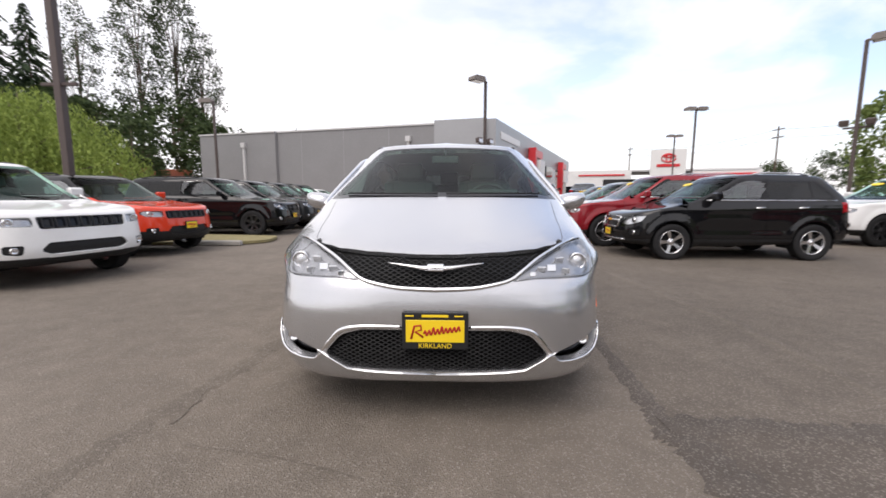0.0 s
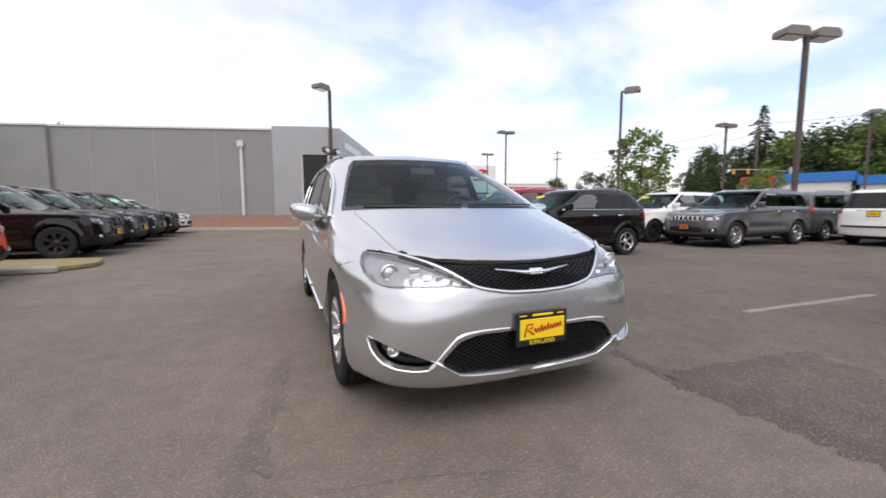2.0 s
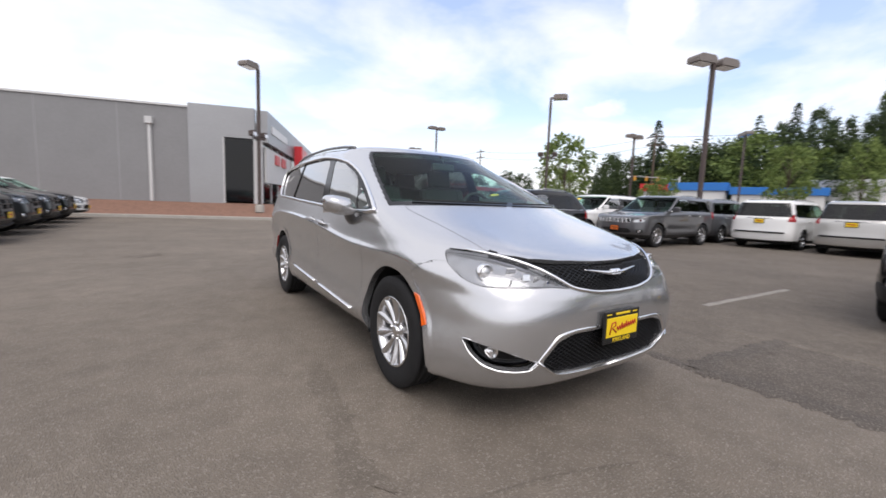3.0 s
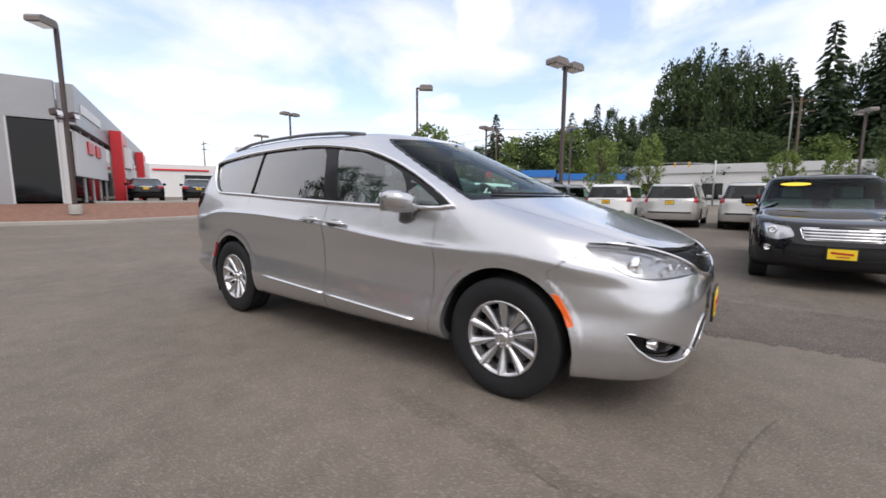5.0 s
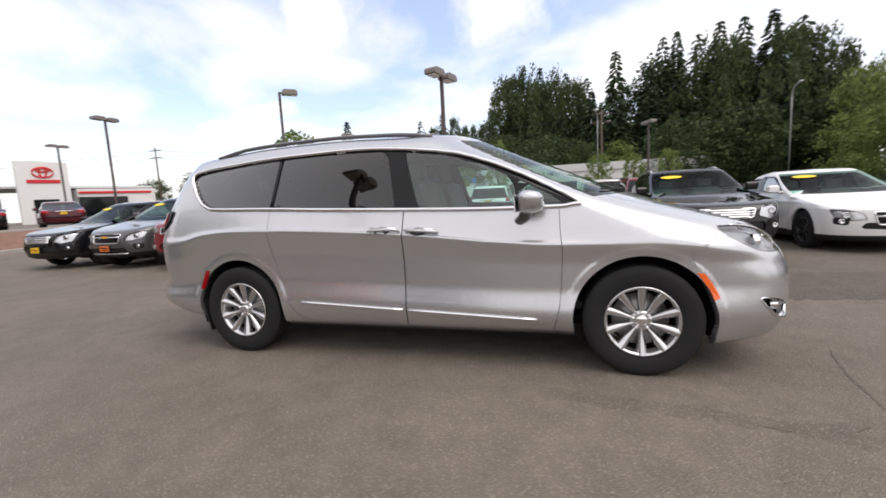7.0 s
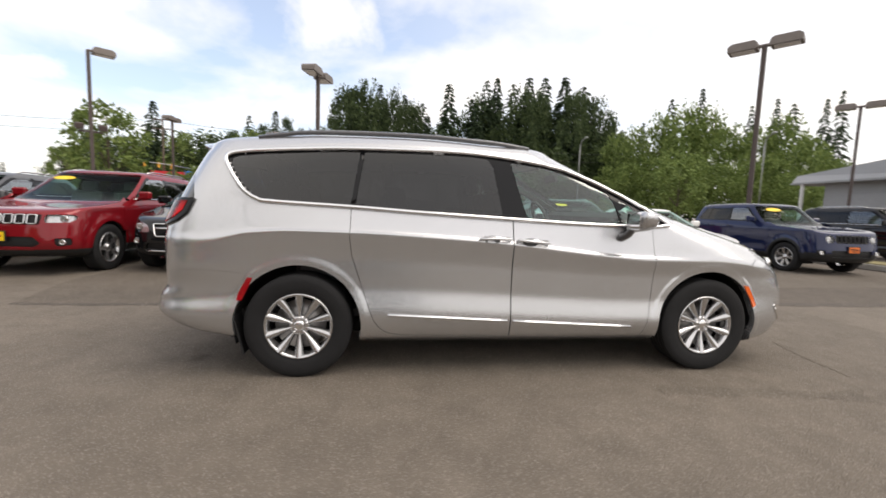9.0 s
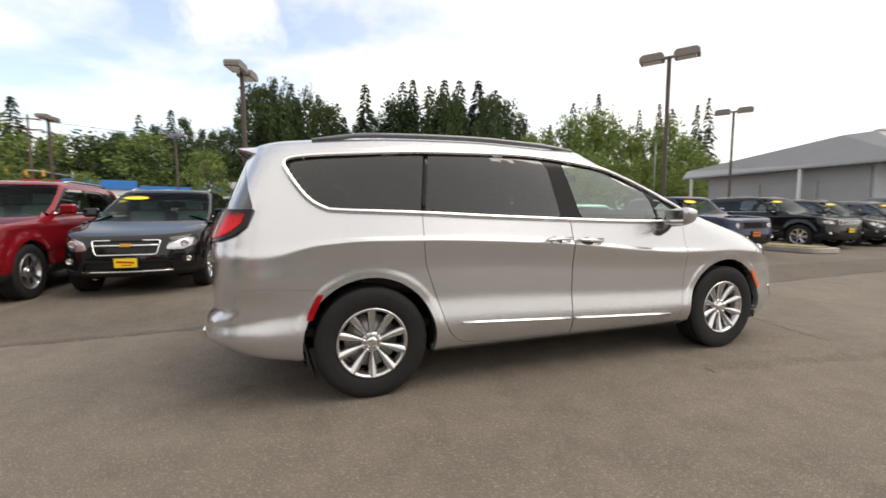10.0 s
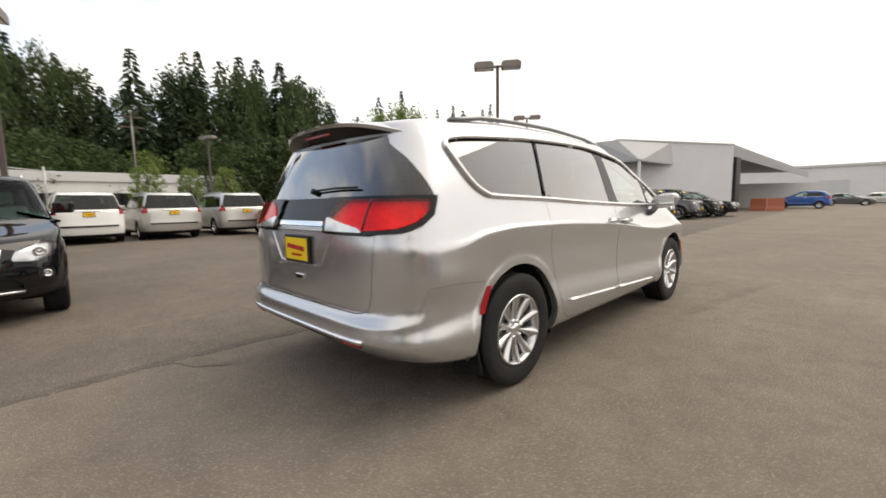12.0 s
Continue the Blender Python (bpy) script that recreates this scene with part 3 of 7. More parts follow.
def bars_geo(shell, rows, lift, r, facing=0, n=6):
    g = Geo()
    for pts in rows:
        p, _ = shell.on("front", pts, lift, facing)
        g.tube(p, r, n)
    return g


def wheel(parent, at, side, radius, width, rim, rim_mat, spokes=10, detail=True):
    """A wheel: tyre, rim with spokes, hub, brake disc. The outer face looks along side * x."""
    ob = part("wheel", Geo().lathe([(rim * 0.93, -width * 0.45), (rim * 0.93, width * 0.40), (rim * 0.99, width * 0.43), (rim, width * 0.46), (rim * 0.95, width * 0.47), (rim * 0.90, width * 0.40), (rim * 0.88, -width * 0.3)], 40 if detail else 24), rim_mat, parent)
    ob.matrix_basis = Matrix.Translation(at) @ Matrix.Diagonal((side, 1, 1, 1))
    h, r = width / 2, radius
    prof = [(rim * 0.97, -h * 0.9), (rim * 1.12, -h), (r * 0.93, -h * 0.98), (r * 0.985, -h * 0.86)]
    for k in np.linspace(-0.72, 0.72, 5 if detail else 2):
        prof += [(r, h * (k - 0.1)), (r, h * (k + 0.1))]
        if detail and k < 0.7:
            prof += [(r - 0.007, h * (k + 0.12)), (r - 0.007, h * (k + 0.24))]
    prof += [(r * 0.985, h * 0.86), (r * 0.94, h * 0.97), (r * 0.86, h * 1.0), (rim * 1.2, h * 0.985), (rim * 1.08, h * 0.95), (rim * 0.99, h * 0.86)]
    part("tyre", Geo().lathe(prof, 56 if detail else 28), M["rubber"], ob)
    g = Geo()
    for k in range(spokes):
        a = 2 * math.pi * (k + 0.5) / spokes
        if detail:
            # leaf-shaped spoke: slim at the hub, broad near the rim, crowned along its middle
            us = np.linspace(0, 1, 7)
            rr = rim * (0.20 + 0.76 * us)
            hw = rim * (0.055 + 0.085 * np.sin(us**1.3 * math.pi * 0.62))
            top = h * (0.62 + 0.30 * us**1.5)
            vs, fs = [], []
            for q in range(7):
                for c, dz in ((-1, -0.02), (-0.55, 0.0), (0, 0.008), (0.55, 0.0), (1, -0.02)):
                    vs.append((top[q] + dz, rr[q], c * hw[q]))
            for q in range(6):
                for c in range(4):
                    fs.append((q * 5 + c, q * 5 + c + 1, q * 5 + c + 6, q * 5 + c + 5))
            n0 = len(vs)
            for q in range(7):
                vs += [(top[q] - 0.05, rr[q], -hw[q] * 0.8), (top[q] - 0.05, rr[q], hw[q] * 0.8)]
            for q in range(6):
                fs += [(q * 5 + 5, n0 + 2 * q + 2, n0 + 2 * q, q * 5), (q * 5 + 4, n0 + 2 * q + 1, n0 + 2 * q + 3, q * 5 + 9)]
            v = np.array(vs)
        else:
            w = rim * (0.16 if spokes < 8 else 0.10)
            v = np.array([(h * 0.55, rim * 0.15, -w * 0.6), (h * 0.55, rim * 0.15, w * 0.6), (h * 0.86, rim * 0.95, w), (h * 0.86, rim * 0.95, -w), (h * 0.3, rim * 0.15, -w * 0.6), (h * 0.3, rim * 0.15, w * 0.6), (h * 0.5, rim * 0.95, w), (h * 0.5, rim * 0.95, -w)])
            fs = [(0, 1, 2, 3), (4, 5, 1, 0), (5, 6, 2, 1), (7, 4, 0, 3)]
        c, s = math.cos(a), math.sin(a)
        g.add(np.stack([v[:, 0], v[:, 1] * c - v[:, 2] * s, v[:, 1] * s + v[:, 2] * c], -1), fs, detail)
    g.lathe([(rim * 0.30, h * 0.3), (rim * 0.30, h * 0.60), (rim * 0.24, h * 0.66), (rim * 0.16, h * 0.66)], 20)
    part("spokes", g, rim_mat, ob)
    part("hub_cap", Geo().lathe([(rim * 0.16, h * 0.6), (rim * 0.155, h * 0.72), (rim * 0.10, h * 0.76), (0.001, h * 0.77)], 20), M["chrome"] if rim_mat is M["alloy"] else rim_mat, ob)
    if detail:
        for k in range(5):
            a = 2 * math.pi * k / 5 + 0.3
            part("wheel_nut", Geo().lathe([(0.011, h * 0.6), (0.011, h * 0.74), (0.006, h * 0.78), (0.0005, h * 0.78)], 6, at=(0, rim * 0.235 * math.cos(a), rim * 0.235 * math.sin(a))), M["chrome"], ob)
    part("brake_disc", Geo().lathe([(0.04, 0.0), (rim * 0.75, 0.0), (rim * 0.75, 0.02), (0.04, 0.025)], 28), M["brake"] if detail else M["liner"], ob)
    return ob


def cabin(parent, seats, dash_y, floor_z, width, steer=True, wheel_x=-0.4, dash_z=None):
    """Seats with headrests, dashboard and steering wheel."""
    dash_z = floor_z + 0.70 if dash_z is None else dash_z
    for x, y in seats:
        g = Geo()
        g.box((0.50, 0.52, 0.16), (x, y - 0.05, floor_z + 0.32), (8, 0, 0), 0.05)
        g.box((0.48, 0.14, 0.62), (x, y + 0.28, floor_z + 0.66), (-16, 0, 0), 0.05)
        g.box((0.12, 0.12, 0.60), (x - 0.21, y + 0.26, floor_z + 0.66), (-16, 0, 0), 0.05)
        g.box((0.12, 0.12, 0.60), (x + 0.21, y + 0.26, floor_z + 0.66), (-16, 0, 0), 0.05)
        s = part("seat", g, M["seat"], parent)
        h = Geo()
        h.box((0.27, 0.09, 0.19), (x, y + 0.40, floor_z + 1.06), (-12, 0, 0), 0.04)
        for k in (-0.07, 0.07):
            h.tube([(x + k, y + 0.38, floor_z + 0.9), (x + k, y + 0.40, floor_z + 1.0)], 0.007, 6)
        part("headrest", h, M["seat"], s)
    g = Geo()
    g.box((width * 2, 0.55, 0.20), (0, dash_y, dash_z), (6, 0, 0), 0.08)
    g.box((0.34, 0.30, 0.45), (0, dash_y + 0.30, dash_z - 0.27), (0, 0, 0), 0.06)
    g.box((0.42, 0.20, 0.09), (wheel_x, dash_y + 0.12, dash_z + 0.11), (0, 0, 0), 0.04)
    part("dashboard", g, M["trim"], parent)
    if steer:
        g = Geo()
        th = np.linspace(0, 2 * math.pi, 29)[:-1]
        c = np.array((wheel_x, dash_y + 0.46, dash_z + 0.04))
        ring = [c + (0.185 * math.cos(a), 0.185 * math.sin(a) * 0.42, 0.185 * math.sin(a) * 0.9) for a in th]
        g.tube(ring, 0.016, 8, closed=True)
        for a in (0.0, math.pi, 1.5 * math.pi):
            g.tube([c, c + (0.18 * math.cos(a), 0.18 * math.sin(a) * 0.42, 0.18 * math.sin(a) * 0.9)], 0.016, 6)
        g.box((0.13, 0.05, 0.11), c, (-25, 0, 0), 0.03)
        part("steering_wheel", g, M["trim"], parent)


def dealer_plate(parent, at, turn, w=0.32, h=0.175, card="plate_yellow", full=False, name="dealer_plate"):
    """A dealer's card in a black frame; its lettering is plain bars but for the town's name."""
    ob = part(name, Geo().box((w, 0.014, h), (0, 0, 0), (0, 0, 0), 0.005), M["plastic"], parent, "black frame with a yellow dealer card" if card == "plate_yellow" else "black frame with an orange dealer card")
    ob.matrix_basis = pose(*at, *turn)
    hh = h * 0.60 if full else h * 0.8
    part("card", Geo().box((w * 0.88, 0.006, hh), (0, -0.008, 0.0), (0, 0, 0), 0.002), M[card], ob)
    ink = M["plate_red"] if card == "plate_yellow" else M["plastic"]
    g = Geo()
    if full:
        # a slanting brush script, drawn as plain strokes
        x0, zz = -w * 0.36, -0.008
        g.tube([(x0, -0.0125, zz - 0.03), (x0 + 0.016, -0.0125, zz + 0.034), (x0 + 0.048, -0.0125, zz + 0.038), (x0 + 0.050, -0.0125, zz + 0.016), (x0 + 0.020, -0.0125, zz + 0.006), (x0 + 0.06, -0.0125, zz - 0.022)], 0.0052, 6, squash=0.4, up=(0, 1, 0))
        wave = [(x0 + 0.062 + k * 0.0068, -0.0125, zz - 0.004 + k * 0.0009 + (0.015 if k % 3 == 1 else -0.009 if k % 3 == 2 else 0.0) * (1.7 if k in (7, 13) else 1)) for k in range(27)]
        g.tube(arc(wave, False, 4), 0.0044, 6, squash=0.4, up=(0, 1, 0))
        part("script_bar", g, ink, ob)
        for x, bw, bh in ((0.0, 0.13, 0.012), (-0.125, 0.042, 0.006), (0.115, 0.042, 0.006)):
            part("top_bar", Geo().box((bw, 0.004, bh), (x, -0.008, h * 0.41), (0, 0, 0), 0.001), M["plate_yellow"], ob)
        cu = bpy.data.curves.new("town_name", "FONT")
        cu.body, cu.size, cu.align_x, cu.align_y, cu.extrude = "KIRKLAND", 0.034, "CENTER", "CENTER", 0.001
        cu.materials.append(M["plate_yellow"])
        tx = new("town_name", cu)
        tx.parent = ob
        tx.matrix_basis = pose(0, -0.0085, -h * 0.405, 90, 0, 0)
    else:
        g.box((w * 0.68, 0.004, hh * 0.2), (0, -0.012, hh * 0.08), (0, 4, 0))
        g.box((w * 0.4, 0.004, hh * 0.1), (0.01, -0.012, -hh * 0.25))
        part("script_bar", g, ink, ob)
    return ob


def silver_minivan(m):
    van = thing("minivan", m, "billet silver metallic minivan with chrome trim parked on the asphalt", "minivan")
    MOUTH = [(0.0, 0.904), (0.22, 0.908), (0.36, 0.911), (0.53, 0.919), (0.64, 0.933), (0.71, 0.943), (0.60, 0.910), (0.515, 0.876), (0.43, 0.823), (0.370, 0.786), (0.30, 0.767), (0.165, 0.747), (0.0, 0.741)]
    LAMP = softened([(0.368, 0.776), (0.435, 0.822), (0.53, 0.874), (0.62, 0.911), (0.70, 0.934), (0.77, 0.947), (0.860, 0.950), (0.893, 0.888), (0.888, 0.838), (0.856, 0.797), (0.80, 0.780), (0.75, 0.778), (0.69, 0.781), (0.50, 0.786)], 0.025)
    FOG = softened([(0.897, 0.517), (0.880, 0.44), (0.842, 0.388), (0.78, 0.364), (0.70, 0.357), (0.625, 0.362), (0.582, 0.404)], 0.02)
    waist = ((-1.0, 0.93), (-0.65, 0.942), (-0.30, 0.992), (0.3, 1.0), (2.6, 1.0), (3.4, 0.985), (4.2, 0.96))
    levels = [
        (-0.81, 3.98, 0.88, 0.74, 0.55, 3.7, 4.5, ((-1, 0.205), (-0.3, 0.20), (0.5, 0.235), (2.6, 0.235), (3.4, 0.25), (4.1, 0.37))),
        (-0.89, 4.05, 0.962, 0.80, 0.55, 3.8, 4.5, ((-1, 0.238), (-0.3, 0.245), (0.5, 0.29), (2.6, 0.29), (3.4, 0.295), (4.1, 0.40))),
        (-0.955, 4.115, 1.002, 0.88, 0.5, 4.3, 4.5, ((-1, 0.40), (0, 0.42), (0.5, 0.40), (2.6, 0.44), (3.4, 0.44), (4.1, 0.47))),
        (-0.97, 4.108, 0.979, 0.88, 0.48, 4.3, 4.5, ((-1, 0.60), (0, 0.61), (0.5, 0.58), (2.6, 0.65), (3.2, 0.63), (3.9, 0.56), (4.1, 0.535))),
        (-0.958, 4.066, 0.981, 0.84, 0.45, 3.7, 4.2, ((-1, 0.712), (0, 0.745), (0.5, 0.735), (2.6, 0.82), (3.1, 0.80), (3.8, 0.68), (4.1, 0.615))),
        (-0.925, 4.065, 1.008, 0.88, 0.43, 3.1, 4.0, ((-1, 0.80), (-0.4, 0.85), (0.0, 0.868), (0.5, 0.868), (0.9, 0.893), (1.6, 0.962), (2.0, 0.988), (2.75, 1.018), (3.1, 1.02), (3.4, 1.0), (3.65, 0.94), (4.1, 0.90))),
        (-0.865, 4.06, 0.990, 1.05, 0.42, 2.35, 3.8, ((-0.9, 0.888), (-0.8, 0.912), (-0.67, 0.945), (-0.45, 0.960), (0.0, 0.955), (0.5, 0.912), (0.9, 0.925), (1.6, 0.988), (2.0, 1.014), (2.75, 1.044), (3.1, 1.046), (3.4, 1.03), (3.65, 1.0), (4.1, 1.02))),
        (-0.02, 3.99, 0.938, 0.48, 0.34, 2.0, 3.4, ((-0.02, 1.195), (0.3, 1.17), (0.45, 1.15), (1.07, 1.125), (2.24, 1.165), (2.75, 1.19), (3.4, 1.215), (4.0, 1.215))),
        (1.05, 3.86, 0.775, 0.45, 0.32, 2.0, 3.0, ((1.05, 1.655), (1.5, 1.635), (2.2, 1.655), (2.8, 1.645), (3.4, 1.60), (3.86, 1.55))),
        (1.15, 3.82, 0.66, 0.40, 0.30, 2.5, 3.0, ((1.15, 1.69), (1.6, 1.70), (2.3, 1.725), (2.9, 1.715), (3.5, 1.67), (3.8, 1.635))),
        (1.35, 3.6, 0.0, 0.40, 0.30, 2.5, 3.0, ((1.35, 1.735), (2.3, 1.765), (3.0, 1.75), (3.6, 1.69))),
    ]
    sh = Shell(levels, ns=420, per=13, waist=waist)
    # flared lips round the wheel openings
    for y in (0.0, 3.089):
        sh.swell(lambda p, y=y: 0.005 * np.clip((0.487 - np.hypot(p[..., 1] - y, p[..., 2] - 0.365)) / 0.02, 0, 1) * np.clip((p[..., 0] - 0.8) / 0.1, 0, 1) * (p[..., 2] > 0.2))
    # the quarter panel fills out behind the rear wheel, where the shoulder line fades
    sh.swell(lambda p: 0.02 * np.clip((p[..., 1] - 3.35) / 0.35, 0, 1) * np.clip((4.0 - p[..., 1]) / 0.2, 0, 1) * np.exp(-(((p[..., 2] - 0.77) / 0.10) ** 2)) * np.clip((p[..., 0] - 0.5) / 0.3, 0, 1))
    c, n = sh.mid(), sh.mid(sh.N)
    sm = np.broadcast_to(((sh.s[1:] + sh.s[:-1]) / 2)[None], sh.lab.shape)
    glassy = (sh.vc > 7.06) & (sh.vc < 7.94)
    sh.lab[(sh.vc > 7) & (sh.vc < 8) & (sm < 0.230 - 0.058 * (sh.vc - 7))] = "frit"
    sh.lab[(sh.lab == "frit") & (sh.vc > 7.94)] = "frit_head"
    sh.lab[(sh.lab == "frit") & (sh.vc < 7.06)] = "frit_foot"
    sh.lab[glassy & (sm < 0.220 - 0.058 * (sh.vc - 7))] = "windscreen"
    back = c[..., 1] > 2.5
    sh.cut([(3.70, 1.72), (3.80, 1.56), (3.822, 1.495), (3.80, 1.36), (3.768, 1.235), (3.755, 1.0), (4.5, 1.0), (4.5, 1.72)], "side", "rear_glass", back & (sh.vc > 7.03) & (sh.vc < 7.97))
    fore = c[..., 1] < 0.3
    sh.cut([(-1.3, 0.0), (-1.3, 0.86), (-0.62, 0.89), (-0.42, 0.89), (-0.40, 0.88), (-0.27, 0.80), (-0.30, 0.69), (-0.42, 0.55), (-0.44, 0.0)], "side", "front_bumper", (sh.vc < 6) & fore)
    sh.cut([(-0.1, 0.95)] + [(x, z + 0.04 if k < 5 else z) for k, (x, z) in enumerate(MOUTH)] + [(-0.1, 0.741)], "front", "grille", fore & (n[..., 1] < -0.05) & (c[..., 1] < -0.55))
    edge = sh.on("front", [(0.0, 0.900), (0.11, 0.902), (0.22, 0.905), (0.36, 0.909), (0.53, 0.918), (0.63, 0.932), (0.69, 0.941)])[0]
    sh.cut([(-0.1, edge[0, 1])] + [(p[0], p[1]) for p in edge] + [(0.712, -0.56), (0.732, -0.42), (0.75, -0.22), (0.80, 0.14), (0.78, 0.30), (-0.1, 0.2)], "top", "hood", (sh.vc > 5.4) & (sh.vc < 7) & fore & ((sh.vc > 6) | (c[..., 0] < 0.66)))
    sh.cut(LAMP, "front", "headlamp", fore & (n[..., 1] < -0.03))
    sh.cut(softened([(-0.2, 0.538), (0.37, 0.538), (0.475, 0.508), (0.57, 0.400), (0.455, 0.322), (0.2, 0.310), (-0.2, 0.304)], 0.03), "front", "lower_grille", fore & (n[..., 1] < -0.15))
    sh.cut(FOG, "front", "fog_recess", fore & (n[..., 1] < -0.1))
    sh.tidy(9)
    DLO = arc([(0.385, 1.150), (0.69, 1.318), (1.0, 1.455), (1.30, 1.545), (1.73, 1.600), (2.10, 1.616), (2.73, 1.604), (3.12, 1.580), (3.46, 1.550), (3.585, 1.515), (3.57, 1.44), (3.47, 1.295), (3.37, 1.228), (3.26, 1.211), (2.75, 1.192), (2.24, 1.167), (1.6, 1.142), (1.07, 1.124), (0.55, 1.119), (0.42, 1.128)], n=8)
    flank = n[..., 0] > 0.2
    sh.cut(DLO, "side", "dlo_frame", flank)
    sh.cut(softened([(0.47, 1.145), (0.72, 1.30), (0.775, 1.32), (0.72, 1.14)], 0.02), "side", "quarter_light", flank)
    sh.cut(softened([(0.755, 1.14), (0.815, 1.345), (1.0, 1.435), (1.30, 1.527), (1.60, 1.567), (1.485, 1.155), (1.07, 1.14)], 0.025), "side", "front_pane", flank)
    sh.cut(softened([(1.665, 1.165), (1.74, 1.583), (2.1, 1.598), (2.760, 1.586), (2.760, 1.210), (2.24, 1.183)], 0.03), "side", "slide_pane", flank)
    sh.cut(arc([(2.688, 1.212), (2.688, 1.4), (2.688, 1.589), (3.12, 1.562), (3.44, 1.532), (3.555, 1.50), (3.53, 1.42), (3.44, 1.30), (3.35, 1.243), (3.22, 1.228)]), "side", "quarter_pane", flank)
    sh.cut([(0.50, 1.20), (0.492, 0.95), (0.479, 0.81), (0.49, 0.6), (0.505, 0.45), (0.553, 0.257), (0.8, 0.262), (1.594, 0.283), (1.595, 0.93), (1.592, 1.20)], "side", "front_door", flank & (sh.vc < 7.3), ["body"])
    sh.cut([(1.597, 1.25), (1.597, 0.285), (2.38, 0.297), (2.47, 0.312), (2.53, 0.345), (2.58, 0.41), (2.61, 0.484), (2.69, 0.72), (2.735, 0.86), (2.75, 0.98), (2.746, 1.25)], "side", "sliding_door", flank & (sh.vc < 7.3), ["body"])
    sh.cut(softened([(-0.3, 0.598), (0.60, 0.598), (0.675, 0.62), (0.70, 0.70), (0.725, 1.02), (0.74, 1.30), (-0.3, 1.30)], 0.05), "front", "tailgate", back & (n[..., 1] > 0.25) & (sh.vc < 7.03), ["body"])
    sh.cut([(3.36, 0.0), (3.36, 0.72), (3.5, 0.735), (3.72, 0.755), (3.86, 0.75), (3.9, 0.62), (4.4, 0.60), (4.4, 0.0)], "side", "rear_bumper", back & (sh.vc < 6), ["body"])
    band = back & (sh.vc > 6) & (sh.vc < 7) & (c[..., 0] > 0.30)
    sh.cut([(3.750, 1.25), (3.760, 1.205), (3.798, 1.118), (3.863, 1.066), (3.951, 1.032), (4.03, 1.020), (4.04, 0.9), (4.4, 0.9), (4.4, 1.25)], "side", "tail_trim", band)
    sh.cut([(3.785, 1.25), (3.797, 1.195), (3.824, 1.135), (3.880, 1.086), (3.955, 1.050), (4.03, 1.036), (4.04, 0.9), (4.4, 0.9), (4.4, 1.25)], "side", "tail_lamp", band & (sh.vc > 6.08) & (sh.vc < 6.9) & (c[..., 0] > 0.33))
    for y in (0.0, 3.089):
        sh.cut(wheel_arch(y, 0.365, 0.425), "side", "arch", flank & (sh.vc < 6.2))
    sh.cut([(0.20, 1.30), (0.50, 1.30), (0.455, 1.20), (0.395, 1.165), (0.35, 1.125), (0.325, 1.08), (0.20, 1.06)], "front", "tail_trim", band, ["tail_lamp"])
    inner = back & (n[..., 1] > 0.3) & (c[..., 0] < 0.31) & np.isin(sh.lab, ["tailgate", "body"])
    sh.lab[inner & (sh.vc > 6.38) & (sh.vc < 6.98)] = "tail_band"
    sh.lab[inner & (sh.vc > 6.2) & (sh.vc < 6.38)] = "tail_chrome"
    sh.cut([(0.29, 1.115), (0.36, 1.0), (0.70, 1.0), (0.62, 1.05), (0.45, 1.08)], "front", "tail_clear", back & (n[..., 1] > 0.1), ["tail_lamp"])
    sil = M["silver"]
    part("body", sh.piece("body", ["body"], lip=0.05), sil, van)
    part("bonnet", sh.piece("bonnet", ["hood"], gap=0.004, lip=0.03), sil, van)
    fb = part("front_bumper", sh.piece("front_bumper", ["front_bumper"], gap=0.0015, lip=0.04), sil, van)
    rb = part("rear_bumper", sh.piece("rear_bumper", ["rear_bumper"], gap=0.0015, lip=0.03), sil, van)
    tg = part("tailgate", sh.piece("tailgate", ["tailgate"], gap=0.004, lip=0.03), sil, van)
    part("windscreen", sh.piece("windscreen", ["windscreen"], gap=0.001), M["clear_glass"], van)
    for sd in (1, -1):
        part("pillar_trim", sh.piece("pillar_trim", ["frit"], (sd,), lip=0.01), M["gloss_black"], van)
    part("cowl_trim", sh.piece("cowl_trim", ["frit_foot"], lip=0.01), M["gloss_black"], van)
    part("windscreen_header", sh.piece("windscreen_header", ["frit_head"], lip=0.01), M["gloss_black"], van)
    part("rear_window", sh.piece("rear_window", ["rear_glass"], gap=0.002), M["privacy_glass"], tg)
    sh2 = sh.lab.copy()
    sh.lab[(sh.lab == "body") & (sh.vc > 7)] = "roof_skin"
    part("headliner", sh.piece("headliner", ["roof_skin"], sink=0.03), M["pale_trim"], van)
    # near-black sheet added behind the panels so their gaps read as dark
    part("liner", sh.piece("liner", ["body", "front_door", "sliding_door", "front_bumper", "rear_bumper", "tailgate", "hood"], sink=0.045), M["liner"], van)
    sh.lab = sh2
    for sd, tag in ((1, "left"), (-1, "right")):
        fd = part("front_door", sh.piece("front_door", ["front_door"], (sd,), 0.004, 0.03), sil, van)
        sd_ = part("sliding_door", sh.piece("sliding_door", ["sliding_door"], (sd,), 0.004, 0.03), sil, van)
        part("window_frame", sh.piece("window_frame", ["dlo_frame"], (sd,), 0.0, 0.012, sink=0.002), M["gloss_black"], van)
        part("quarter_light", sh.piece("quarter_light", ["quarter_light"], (sd,), sink=0.004), M["front_glass"], fd)
        part("door_window", sh.piece("door_window", ["front_pane"], (sd,), sink=0.005), M["front_glass"], fd)
        part("door_window", sh.piece("door_window", ["slide_pane"], (sd,), sink=0.004), M["privacy_glass"], sd_)
        part("quarter_window", sh.piece("quarter_window", ["quarter_pane"], (sd,), sink=0.004), M["privacy_glass"], van)
